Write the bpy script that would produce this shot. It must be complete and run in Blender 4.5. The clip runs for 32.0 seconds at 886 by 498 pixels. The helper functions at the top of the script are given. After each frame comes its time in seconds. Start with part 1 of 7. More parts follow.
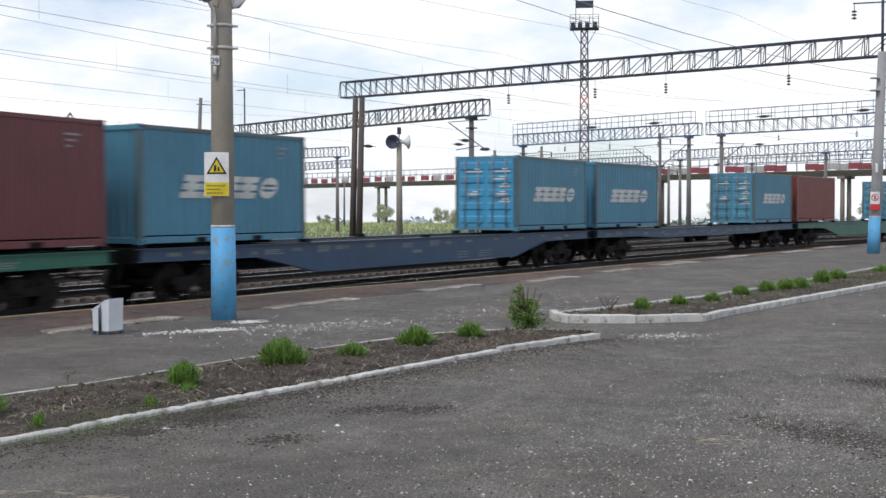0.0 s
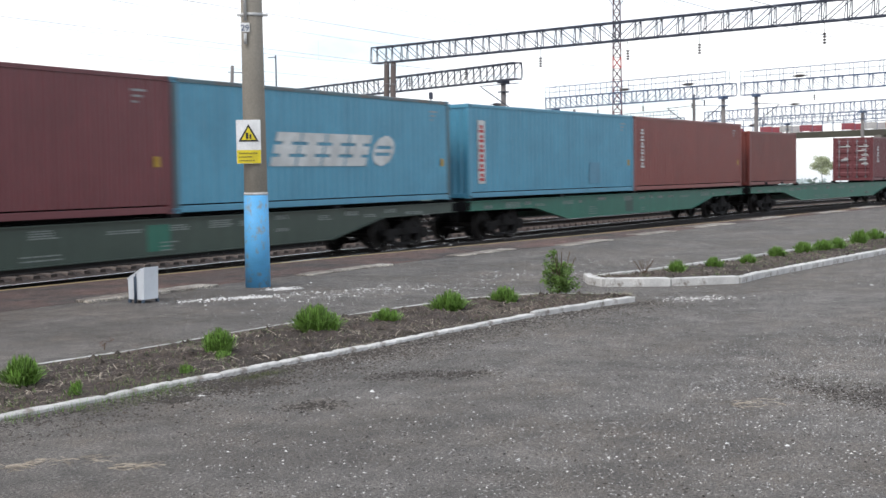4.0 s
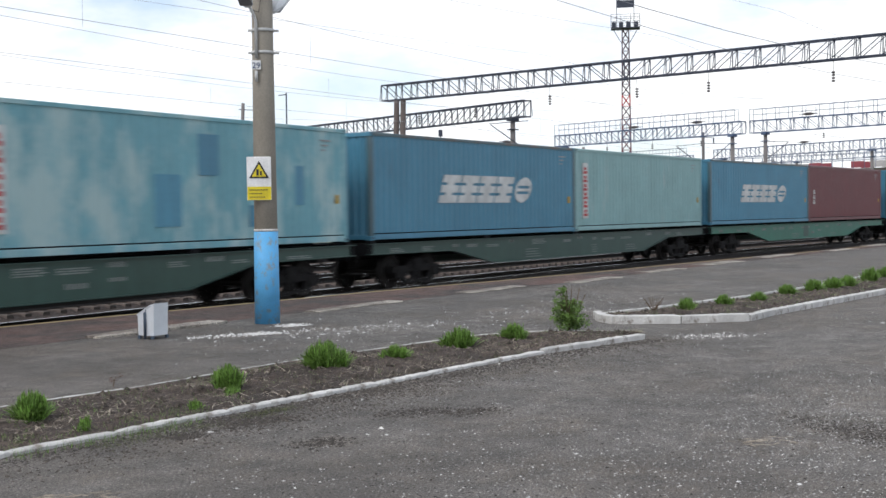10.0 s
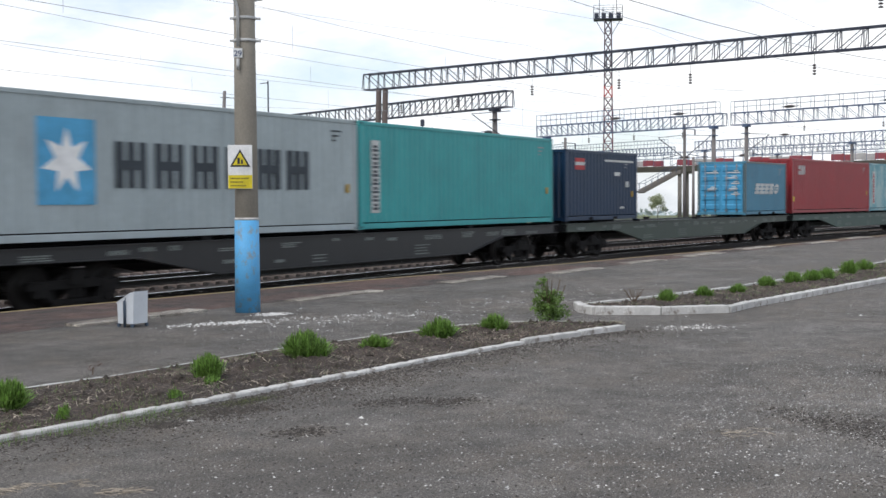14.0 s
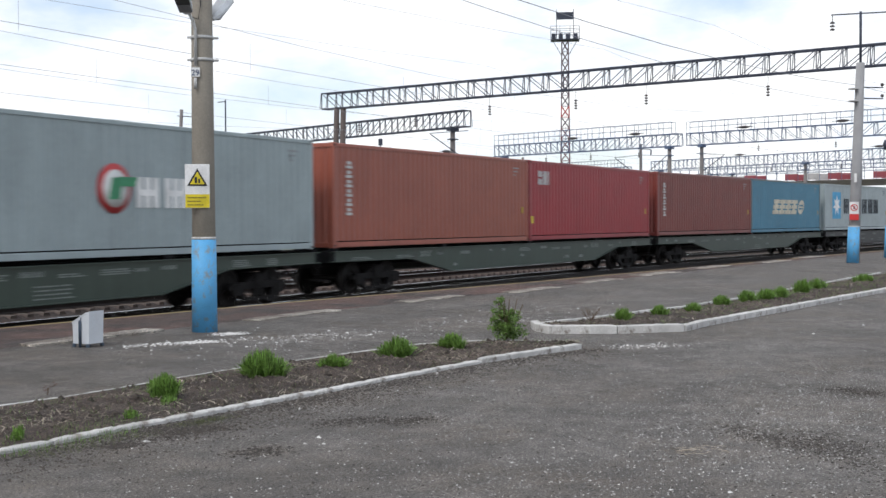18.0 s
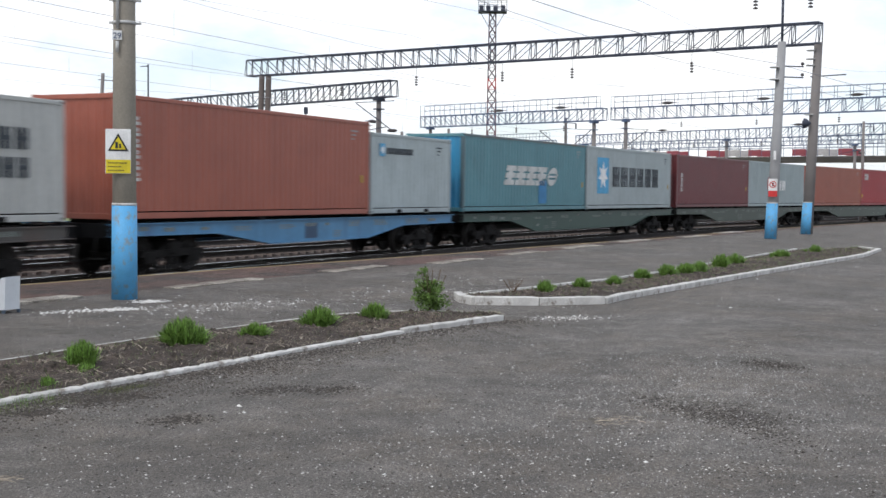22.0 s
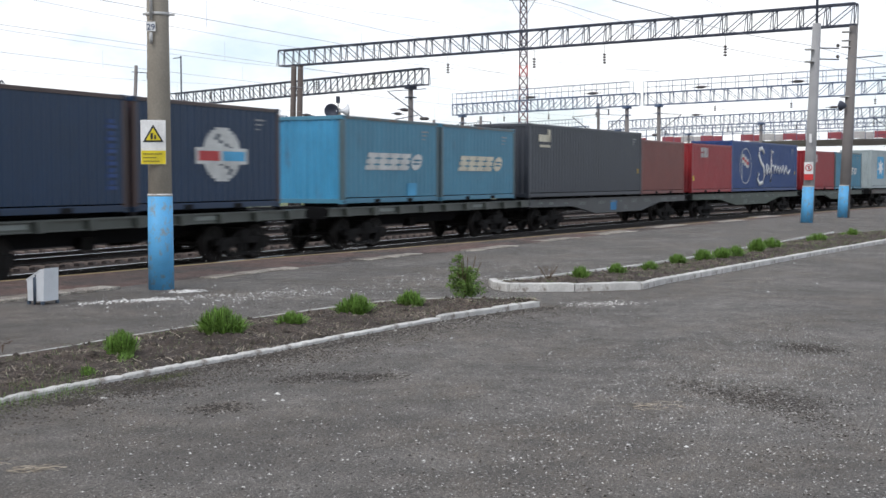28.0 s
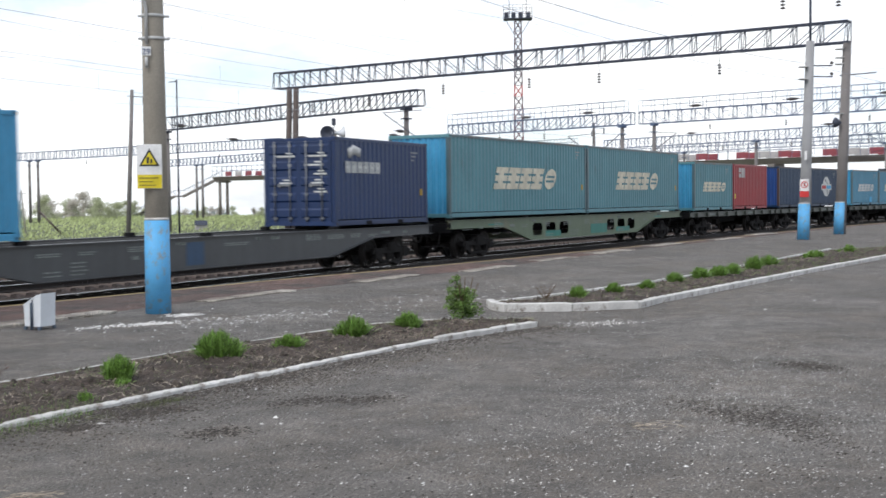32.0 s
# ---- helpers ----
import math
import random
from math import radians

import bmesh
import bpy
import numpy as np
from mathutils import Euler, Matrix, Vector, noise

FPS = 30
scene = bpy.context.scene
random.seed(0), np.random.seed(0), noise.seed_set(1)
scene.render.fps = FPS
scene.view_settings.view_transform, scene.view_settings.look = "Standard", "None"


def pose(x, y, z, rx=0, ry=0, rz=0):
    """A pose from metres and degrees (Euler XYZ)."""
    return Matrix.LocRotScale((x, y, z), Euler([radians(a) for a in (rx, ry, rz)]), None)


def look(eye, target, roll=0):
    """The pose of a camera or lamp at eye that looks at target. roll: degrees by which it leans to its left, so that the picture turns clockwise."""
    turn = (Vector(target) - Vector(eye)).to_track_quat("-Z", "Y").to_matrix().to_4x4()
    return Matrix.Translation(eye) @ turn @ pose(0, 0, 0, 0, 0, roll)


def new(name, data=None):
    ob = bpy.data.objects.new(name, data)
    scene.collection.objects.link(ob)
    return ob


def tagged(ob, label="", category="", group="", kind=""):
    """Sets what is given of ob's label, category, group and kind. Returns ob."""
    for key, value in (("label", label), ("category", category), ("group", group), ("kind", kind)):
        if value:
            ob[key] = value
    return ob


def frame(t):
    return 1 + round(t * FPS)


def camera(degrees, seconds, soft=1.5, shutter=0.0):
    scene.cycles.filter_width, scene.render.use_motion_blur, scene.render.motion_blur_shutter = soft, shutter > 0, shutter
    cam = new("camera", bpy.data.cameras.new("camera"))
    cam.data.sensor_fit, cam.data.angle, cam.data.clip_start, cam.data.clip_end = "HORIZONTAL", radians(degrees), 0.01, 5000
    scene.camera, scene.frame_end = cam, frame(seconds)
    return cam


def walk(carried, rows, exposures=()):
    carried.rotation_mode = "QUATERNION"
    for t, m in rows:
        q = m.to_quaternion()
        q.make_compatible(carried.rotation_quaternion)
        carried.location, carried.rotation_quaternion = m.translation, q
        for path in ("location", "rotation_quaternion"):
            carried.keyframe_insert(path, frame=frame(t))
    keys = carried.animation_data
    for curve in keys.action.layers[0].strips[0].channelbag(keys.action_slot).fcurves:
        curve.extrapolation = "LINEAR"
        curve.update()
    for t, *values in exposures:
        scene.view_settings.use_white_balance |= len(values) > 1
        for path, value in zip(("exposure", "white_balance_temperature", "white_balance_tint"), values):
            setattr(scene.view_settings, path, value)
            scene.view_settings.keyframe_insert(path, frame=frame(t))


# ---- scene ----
cam = camera(39.1, 32.0, shutter=0.4)

# seconds, x, y, z of the eye, heading from the track's line (degrees to the left), pitch, roll
PATH = [
    (0.0, -0.006, -0.003, 1.836, 24.282, -1.827, -0.126),
    (0.5, -0.009, 0.007, 1.839, 24.215, -1.835, 0.275),
    (1.0, -0.012, 0.004, 1.837, 24.645, -0.140, -0.135),
    (1.5, 0.014, 0.008, 1.816, 25.280, -0.772, -0.536),
    (2.0, 0.025, 0.019, 1.824, 25.602, -1.801, -0.409),
    (2.5, 0.034, 0.021, 1.822, 25.549, -3.569, -0.815),
    (3.0, 0.039, 0.024, 1.840, 25.302, -3.779, -0.749),
    (3.5, 0.027, 0.012, 1.829, 25.339, -3.363, -0.972),
    (4.0, 0.042, 0.011, 1.833, 25.790, -3.417, -0.871),
    (4.5, 0.034, 0.003, 1.833, 25.977, -2.769, -0.852),
    (6.5, 0.035, 0.004, 1.833, 25.758, -2.695, -1.138),
    (7.0, 0.040, 0.006, 1.832, 26.080, -2.774, -0.932),
    (7.5, 0.038, 0.005, 1.837, 26.434, -2.325, -0.949),
    (8.0, 0.037, 0.008, 1.833, 26.332, -1.438, -0.985),
    (8.5, 0.024, 0.000, 1.837, 26.192, -1.381, -0.555),
    (9.0, 0.027, 0.001, 1.834, 26.089, -1.593, -0.399),
    (9.5, 0.023, 0.008, 1.831, 26.134, -1.747, -0.521),
    (10.0, 0.037, 0.015, 1.828, 26.219, -1.706, -0.766),
    (10.5, 0.039, 0.013, 1.830, 26.266, -1.706, -0.799),
    (11.0, 0.034, -0.006, 1.834, 26.117, -1.789, -0.388),
    (11.5, 0.029, 0.003, 1.827, 25.671, -1.886, -0.915),
    (12.0, 0.036, 0.011, 1.829, 25.957, -2.187, -0.771),
    (12.5, 0.036, 0.010, 1.828, 26.050, -2.244, -0.506),
    (13.0, 0.038, 0.019, 1.831, 25.851, -2.228, -0.107),
    (13.5, 0.028, 0.016, 1.830, 25.383, -2.226, 0.187),
    (14.0, 0.037, 0.012, 1.831, 25.371, -2.186, -0.357),
    (14.5, 0.017, -0.002, 1.827, 25.313, -2.195, -0.174),
    (16.5, 0.012, -0.007, 1.837, 24.970, -2.312, -0.137),
    (17.0, -0.004, -0.020, 1.836, 23.642, -2.132, 0.139),
    (17.5, 0.002, -0.012, 1.838, 23.621, -1.548, -0.202),
    (18.0, -0.016, -0.017, 1.838, 23.443, -1.320, -0.294),
    (18.5, -0.011, -0.010, 1.839, 23.124, -1.200, -0.004),
    (19.0, -0.024, -0.014, 1.843, 22.766, -1.015, 0.098),
    (19.5, -0.033, -0.027, 1.834, 21.709, -1.031, 0.916),
    (20.0, -0.033, -0.019, 1.832, 21.074, -1.595, 0.569),
    (20.5, -0.025, -0.024, 1.836, 20.924, -2.201, 0.718),
    (21.0, -0.027, -0.034, 1.834, 20.359, -2.333, 0.797),
    (21.5, -0.030, -0.033, 1.832, 19.693, -2.526, 0.856),
    (22.0, -0.017, -0.027, 1.833, 20.008, -2.652, 0.645),
    (22.5, -0.021, -0.029, 1.831, 20.289, -2.358, 0.497),
    (23.0, -0.017, -0.030, 1.832, 20.621, -2.408, 0.121),
    (23.5, -0.012, -0.030, 1.830, 20.757, -2.423, 0.032),
    (24.0, -0.008, -0.030, 1.828, 20.804, -2.414, 0.081),
    (24.5, -0.012, -0.030, 1.829, 20.799, -2.430, 0.123),
    (25.0, -0.014, -0.032, 1.833, 20.949, -2.450, -0.464),
    (25.5, -0.012, -0.032, 1.828, 20.281, -2.384, -0.029),
    (27.5, -0.007, 0.002, 1.817, 21.146, -2.852, 0.014),
    (28.0, -0.009, 0.005, 1.818, 21.494, -3.210, -0.052),
    (28.5, -0.009, 0.009, 1.822, 21.717, -3.313, 0.031),
    (29.0, -0.018, 0.014, 1.819, 21.832, -3.457, 0.108),
    (29.5, -0.021, 0.008, 1.821, 21.427, -3.616, -0.344),
    (30.0, -0.019, 0.001, 1.827, 22.482, -3.300, -1.773),
    (30.5, -0.022, 0.005, 1.830, 22.869, -2.426, -1.152),
    (31.0, -0.016, 0.015, 1.824, 23.395, -2.405, -1.187),
    (31.5, -0.014, 0.024, 1.824, 22.990, -2.826, -0.911),
    (32.0, -0.006, 0.005, 1.825, 21.330, -2.266, -0.646),
]
EXPOSURES = [(0.0, 0.0), (1.0, 0.0), (2.0, -0.13), (2.5, 0.12), (3.0, 0.42), (4.0, 0.42), (7.0, 0.43), (8.0, 0.25), (9.0, 0.22), (10.0, 0.2), (11.0, 0.2), (13.0, 0.12), (16.5, 0.22), (19.0, 0.1), (22.0, 0.17), (25.0, 0.15), (28.0, 0.17), (29.5, 0.22), (31.0, 0.26), (32.0, 0.28)]
walk(cam, [(t, pose(x, y, z, 90 + pitch, -roll, yaw - 90)) for t, x, y, z, yaw, pitch, roll in PATH], EXPOSURES)

# ---- light ----
world = bpy.data.worlds.new("sky")
scene.world = world
world.use_nodes = True
wn, wl = world.node_tree.nodes, world.node_tree.links
wn.clear()
w_out = wn.new("ShaderNodeOutputWorld")
w_sky = wn.new("ShaderNodeTexSky")
w_sky.sky_type, w_sky.sun_disc = "NISHITA", False
w_sky.sun_elevation, w_sky.sun_rotation = radians(48), radians(-100)
w_blue = wn.new("ShaderNodeBackground")
w_blue.inputs["Strength"].default_value = 0.13
wl.new(w_sky.outputs[0], w_blue.inputs["Color"])
w_cloud = wn.new("ShaderNodeBackground")
w_tex = wn.new("ShaderNodeTexCoord")
w_map = wn.new("ShaderNodeMapping")
w_map.inputs["Scale"].default_value = (1.6, 2.6, 6.0)
w_map.inputs["Location"].default_value = (0.3, 1.7, 0.4)
wl.new(w_tex.outputs["Generated"], w_map.inputs["Vector"])
w_noise = wn.new("ShaderNodeTexNoise")
w_noise.inputs["Scale"].default_value, w_noise.inputs["Detail"].default_value, w_noise.inputs["Roughness"].default_value = 1.7, 7, 0.55
wl.new(w_map.outputs[0], w_noise.inputs["Vector"])
w_cover = wn.new("ShaderNodeValToRGB")
w_cover.color_ramp.elements[0].position, w_cover.color_ramp.elements[1].position = 0.37, 0.54
w_cover.color_ramp.elements[0].color = (0.40, 0.40, 0.40, 1)
# the cloud cover thins towards the south
w_sep = wn.new("ShaderNodeSeparateXYZ")
wl.new(w_tex.outputs["Generated"], w_sep.inputs[0])
w_thin = wn.new("ShaderNodeMapRange")
w_thin.inputs[1].default_value, w_thin.inputs[2].default_value, w_thin.inputs[3].default_value, w_thin.inputs[4].default_value = 0.0, 0.7, -0.055, 0.06
wl.new(w_sep.outputs["Y"], w_thin.inputs[0])
w_sum = wn.new("ShaderNodeMath")
wl.new(w_noise.outputs[0], w_sum.inputs[0])
wl.new(w_thin.outputs[0], w_sum.inputs[1])
wl.new(w_sum.outputs[0], w_cover.inputs[0])
w_tone = wn.new("ShaderNodeValToRGB")
w_tone.color_ramp.elements[0].position, w_tone.color_ramp.elements[1].position = 0.34, 0.58
w_tone.color_ramp.elements[0].color, w_tone.color_ramp.elements[1].color = (0.74, 0.81, 0.97, 1), (0.97, 0.985, 1, 1)
wl.new(w_sum.outputs[0], w_tone.inputs[0])
wl.new(w_tone.outputs[0], w_cloud.inputs["Color"])
w_cloud.inputs["Strength"].default_value = 1.10
w_mix = wn.new("ShaderNodeMixShader")
wl.new(w_cover.outputs[0], w_mix.inputs[0])
wl.new(w_blue.outputs[0], w_mix.inputs[1])
wl.new(w_cloud.outputs[0], w_mix.inputs[2])
wl.new(w_mix.outputs[0], w_out.inputs[0])

sun = new("sun", bpy.data.lights.new("sun", "SUN"))
sun.data.energy, sun.data.angle, sun.data.color = 1.3, radians(18), (1.0, 0.97, 0.94)
sun.matrix_world = look((-60, 14, 70), (0, 0, 0))

# ---- materials ----


def mat(name, base, rough=0.7, metal=0.0, var=0.25, scale=3.0, fine=40.0, bump=0.15, stain=None, stain_amount=0.0, stain_scale=1.2, streak=1.0, rand=0.0, island=0.0, vertical=0.0):
    """A surface with grain and patches at two scales; stain: a second colour in blotches (streak < 1 draws them out downwards)."""
    m = bpy.data.materials.new(name)
    m.use_nodes = True
    n, l = m.node_tree.nodes, m.node_tree.links
    b = n["Principled BSDF"]
    b.inputs["Roughness"].default_value, b.inputs["Metallic"].default_value = rough, metal
    co = n.new("ShaderNodeTexCoord")
    big = n.new("ShaderNodeTexNoise")
    big.inputs["Scale"].default_value, big.inputs["Detail"].default_value = scale, 5
    sm = n.new("ShaderNodeTexNoise")
    sm.inputs["Scale"].default_value, sm.inputs["Detail"].default_value = fine, 4
    l.new(co.outputs["Object"], big.inputs["Vector"])
    l.new(co.outputs["Object"], sm.inputs["Vector"])
    add = n.new("ShaderNodeMath")
    add.operation = "MULTIPLY_ADD"
    l.new(big.outputs[0], add.inputs[0])
    add.inputs[1].default_value = 0.65
    half = n.new("ShaderNodeMath")
    half.operation = "MULTIPLY"
    half.inputs[1].default_value = 0.35
    l.new(sm.outputs[0], half.inputs[0])
    l.new(half.outputs[0], add.inputs[2])
    rng = n.new("ShaderNodeMapRange")
    rng.inputs[1].default_value, rng.inputs[2].default_value = 0.3, 0.7
    rng.inputs[3].default_value, rng.inputs[4].default_value = 1 - var, 1 + var
    l.new(add.outputs[0], rng.inputs[0])
    val = rng.outputs[0]
    for amount, socket in ((rand, n.new("ShaderNodeObjectInfo").outputs["Random"] if rand else None), (island, n.new("ShaderNodeNewGeometry").outputs["Random Per Island"] if island else None)):
        if amount:
            r2 = n.new("ShaderNodeMapRange")
            r2.inputs[3].default_value, r2.inputs[4].default_value = 1 - amount, 1 + amount
            l.new(socket, r2.inputs[0])
            mu = n.new("ShaderNodeMath")
            mu.operation = "MULTIPLY"
            l.new(val, mu.inputs[0])
            l.new(r2.outputs[0], mu.inputs[1])
            val = mu.outputs[0]
    hsv = n.new("ShaderNodeHueSaturation")
    hsv.inputs["Color"].default_value = (*base, 1)
    l.new(val, hsv.inputs["Value"])
    col = hsv.outputs[0]
    if vertical:
        vm = n.new("ShaderNodeMapping")
        vm.inputs["Scale"].default_value = (5.0, 5.0, 0.22)
        l.new(co.outputs["Object"], vm.inputs["Vector"])
        vn = n.new("ShaderNodeTexNoise")
        vn.inputs["Scale"].default_value, vn.inputs["Detail"].default_value, vn.inputs["Roughness"].default_value = 1.0, 5, 0.7
        l.new(vm.outputs[0], vn.inputs["Vector"])
        vr = n.new("ShaderNodeMapRange")
        vr.inputs[1].default_value, vr.inputs[2].default_value = 0.3, 0.7
        vr.inputs[3].default_value, vr.inputs[4].default_value = 1 - vertical, 1 + vertical
        l.new(vn.outputs[0], vr.inputs[0])
        vh = n.new("ShaderNodeHueSaturation")
        l.new(col, vh.inputs["Color"])
        l.new(vr.outputs[0], vh.inputs["Value"])
        col = vh.outputs[0]
    if stain:
        mp = n.new("ShaderNodeMapping")
        mp.inputs["Scale"].default_value = (1, 1, streak)
        l.new(co.outputs["Object"], mp.inputs["Vector"])
        sn = n.new("ShaderNodeTexNoise")
        sn.inputs["Scale"].default_value, sn.inputs["Detail"].default_value, sn.inputs["Roughness"].default_value = stain_scale, 6, 0.65
        l.new(mp.outputs[0], sn.inputs["Vector"])
        sr = n.new("ShaderNodeMapRange")
        sr.inputs[1].default_value, sr.inputs[2].default_value = 0.72 - 0.3 * stain_amount, 0.86 - 0.3 * stain_amount
        l.new(sn.outputs[0], sr.inputs[0])
        mx = n.new("ShaderNodeMix")
        mx.data_type = "RGBA"
        l.new(sr.outputs[0], mx.inputs[0])
        l.new(col, mx.inputs[6])
        mx.inputs[7].default_value = (*stain, 1)
        col = mx.outputs[2]
    l.new(col, b.inputs["Base Color"])
    if bump:
        bp = n.new("ShaderNodeBump")
        bp.inputs["Strength"].default_value, bp.inputs["Distance"].default_value = bump, 0.02
        l.new(sm.outputs[0], bp.inputs["Height"])
        l.new(bp.outputs[0], b.inputs["Normal"])
    return m



def gritty(name, base, dark, chip, chips=0.1, scale=1.0, patch=0.5, rough=0.92, earth=None):
    """Loose, stony ground: coarse and fine grain, darker patches, and single paler chips."""
    m = bpy.data.materials.new(name)
    m.use_nodes = True
    n, l = m.node_tree.nodes, m.node_tree.links
    b = n["Principled BSDF"]
    b.inputs["Roughness"].default_value = rough
    co = n.new("ShaderNodeTexCoord")

    def noise_at(sc, detail=4, ro=0.6):
        t = n.new("ShaderNodeTexNoise")
        t.inputs["Scale"].default_value, t.inputs["Detail"].default_value, t.inputs["Roughness"].default_value = sc, detail, ro
        l.new(co.outputs["Object"], t.inputs["Vector"])
        return t.outputs[0]

    def spread(sock, a, c, lo, hi):
        r = n.new("ShaderNodeMapRange")
        for i, v in enumerate((a, c, lo, hi)):
            r.inputs[i + 1].default_value = v
        l.new(sock, r.inputs[0])
        return r.outputs[0]

    def times(x, y):
        k = n.new("ShaderNodeMath")
        k.operation = "MULTIPLY"
        l.new(x, k.inputs[0])
        l.new(y, k.inputs[1])
        return k.outputs[0]

    def blend(f, x, y):
        mx = n.new("ShaderNodeMix")
        mx.data_type = "RGBA"
        l.new(f, mx.inputs[0])
        for i, v in ((6, x), (7, y)):
            if isinstance(v, tuple):
                mx.inputs[i].default_value = (*v, 1)
            else:
                l.new(v, mx.inputs[i])
        return mx.outputs[2]

    fine, mid, wide = noise_at(105 * scale, 3, 0.75), noise_at(38 * scale, 4, 0.8), noise_at(2.6 * scale, 6, 0.68)
    col = blend(spread(noise_at(0.55, 6, 0.6), 0.5 - 0.18 * patch, 0.62, 1, 0), base, dark)
    if earth:
        # drifts of trodden earth, broad and ragged
        col = blend(times(spread(noise_at(0.42, 7, 0.62), 0.46, 0.60, 0, 0.85), spread(noise_at(3.4, 5, 0.7), 0.36, 0.60, 0.25, 1)), col, earth)
    grain = times(times(spread(fine, 0.34, 0.66, 0.05, 1.95), spread(mid, 0.34, 0.66, 0.3, 1.7)), spread(wide, 0.3, 0.7, 0.62, 1.38))
    hsv = n.new("ShaderNodeHueSaturation")
    l.new(col, hsv.inputs["Color"])
    l.new(grain, hsv.inputs["Value"])
    v = n.new("ShaderNodeTexVoronoi")
    v.inputs["Scale"].default_value = 46 * scale
    l.new(co.outputs["Object"], v.inputs["Vector"])
    pick = n.new("ShaderNodeSeparateColor")
    l.new(v.outputs["Color"], pick.inputs[0])
    some = times(spread(pick.outputs[0], 1 - chips, 1 - chips + 0.02, 0, 1), spread(v.outputs["Distance"], 0.34, 0.42, 1, 0))
    some = times(some, spread(noise_at(0.8, 4), 0.4, 0.62, 0.25, 1))
    l.new(blend(some, hsv.outputs[0], chip), b.inputs["Base Color"])
    bp = n.new("ShaderNodeBump")
    bp.inputs["Strength"].default_value, bp.inputs["Distance"].default_value = 0.7, 0.02
    l.new(grain, bp.inputs["Height"])
    l.new(bp.outputs[0], b.inputs["Normal"])
    return m


def leafy(name, base, through_it=0.45, island=0.35):
    """A thin leaf that lets light through."""
    m = mat(name, base, 0.5, 0, 0.3, 5, 30, 0, island=island)
    n, l = m.node_tree.nodes, m.node_tree.links
    b, out = n["Principled BSDF"], n["Material Output"]
    t = n.new("ShaderNodeBsdfTranslucent")
    l.new(b.inputs["Base Color"].links[0].from_socket, t.inputs["Color"])
    mx = n.new("ShaderNodeMixShader")
    mx.inputs[0].default_value = through_it
    l.new(b.outputs[0], mx.inputs[1])
    l.new(t.outputs[0], mx.inputs[2])
    l.new(mx.outputs[0], out.inputs["Surface"])
    return m


RUST = (0.10, 0.045, 0.025)
PALE = (0.42, 0.46, 0.46)


def paint(name, base, stain=RUST, amount=0.25, var=0.16):
    return mat(name, tuple(0.9 * c for c in base), 0.38, 0, var, 0.8, 9.0, 0.05, stain, amount, 1.1, 0.25, rand=0.08, vertical=0.11)


M_BLUE = paint("blue_paint", (0.068, 0.235, 0.345))
# one container's own blue; on blue and teal boxes, sunlit ends painted brighter
M_BLUE_BRIGHT = paint("bright_blue_and_lit_end_paint", (0.05, 0.30, 0.52), RUST, 0.32)
M_TEAL = paint("teal_blue_paint", (0.10, 0.262, 0.305))
M_PALE = paint("pale_blue_paint", (0.25, 0.43, 0.43), (0.38, 0.45, 0.44), 0.45)
M_PATCHY = mat("patchy_pale_blue_paint", (0.15, 0.35, 0.40), 0.5, 0, 0.14, 0.8, 9.0, 0.05, (0.36, 0.50, 0.50), 0.85, 0.75, 0.6, vertical=0.08)
M_SKYBLUE = paint("light_blue_paint", (0.085, 0.29, 0.41), PALE, 0.18)
M_MAROON = paint("maroon_paint", (0.15, 0.035, 0.04), RUST, 0.15)
M_BROWN = paint("red_brown_paint", (0.20, 0.055, 0.045), RUST, 0.25)
M_ORANGE = paint("rust_orange_paint", (0.35, 0.102, 0.066), (0.14, 0.05, 0.035), 0.25)
M_RUST_BROWN = paint("dark_rust_brown_paint", (0.235, 0.056, 0.045), (0.12, 0.042, 0.035), 0.25)
M_RED = paint("red_paint", (0.32, 0.029, 0.036), (0.18, 0.03, 0.032), 0.25)
M_GREY = paint("light_grey_paint", (0.395, 0.455, 0.465), (0.30, 0.28, 0.26), 0.24)
M_GREY_GREEN = paint("greenish_grey_paint", (0.36, 0.43, 0.44), (0.27, 0.28, 0.26), 0.22)
M_MARK_BRIGHT = mat("clean_white_lettering", (0.82, 0.82, 0.80), 0.5)
M_WHITE_BOX = paint("off_white_paint", (0.50, 0.51, 0.49), (0.33, 0.28, 0.22), 0.25)
M_GREEN_BOX = paint("sea_green_paint", (0.034, 0.37, 0.375), (0.03, 0.26, 0.27), 0.15)
M_NAVY = paint("navy_paint", (0.005, 0.028, 0.074), (0.012, 0.036, 0.074), 0.2)
M_ROYAL = paint("royal_blue_paint", (0.012, 0.055, 0.21), (0.02, 0.055, 0.15), 0.15)
M_CHARCOAL = paint("charcoal_paint", (0.048, 0.054, 0.068), (0.07, 0.068, 0.07), 0.25)
M_FLOOR = mat("dark_underframe", (0.011, 0.011, 0.012), 0.85)
M_GASKET = mat("black_rubber", (0.015, 0.015, 0.016), 0.6)
M_GALV = mat("galvanised_steel", (0.24, 0.25, 0.26), 0.55, 0.5)
M_MARK_WHITE = mat("white_lettering", (0.55, 0.56, 0.54), 0.6, stain=(0.32, 0.33, 0.32), stain_amount=0.35)
M_MARK_FADED = mat("faded_stencil", (0.22, 0.245, 0.23), 0.7, stain=(0.08, 0.095, 0.09), stain_amount=0.5, stain_scale=6)
M_MARK_CREAM = mat("cream_lettering", (0.60, 0.56, 0.44), 0.6, stain=(0.3, 0.3, 0.28), stain_amount=0.3)
M_MARK_FAINT = mat("faint_white_lettering", (0.26, 0.27, 0.27), 0.6, stain=(0.12, 0.11, 0.11), stain_amount=0.5, stain_scale=7)
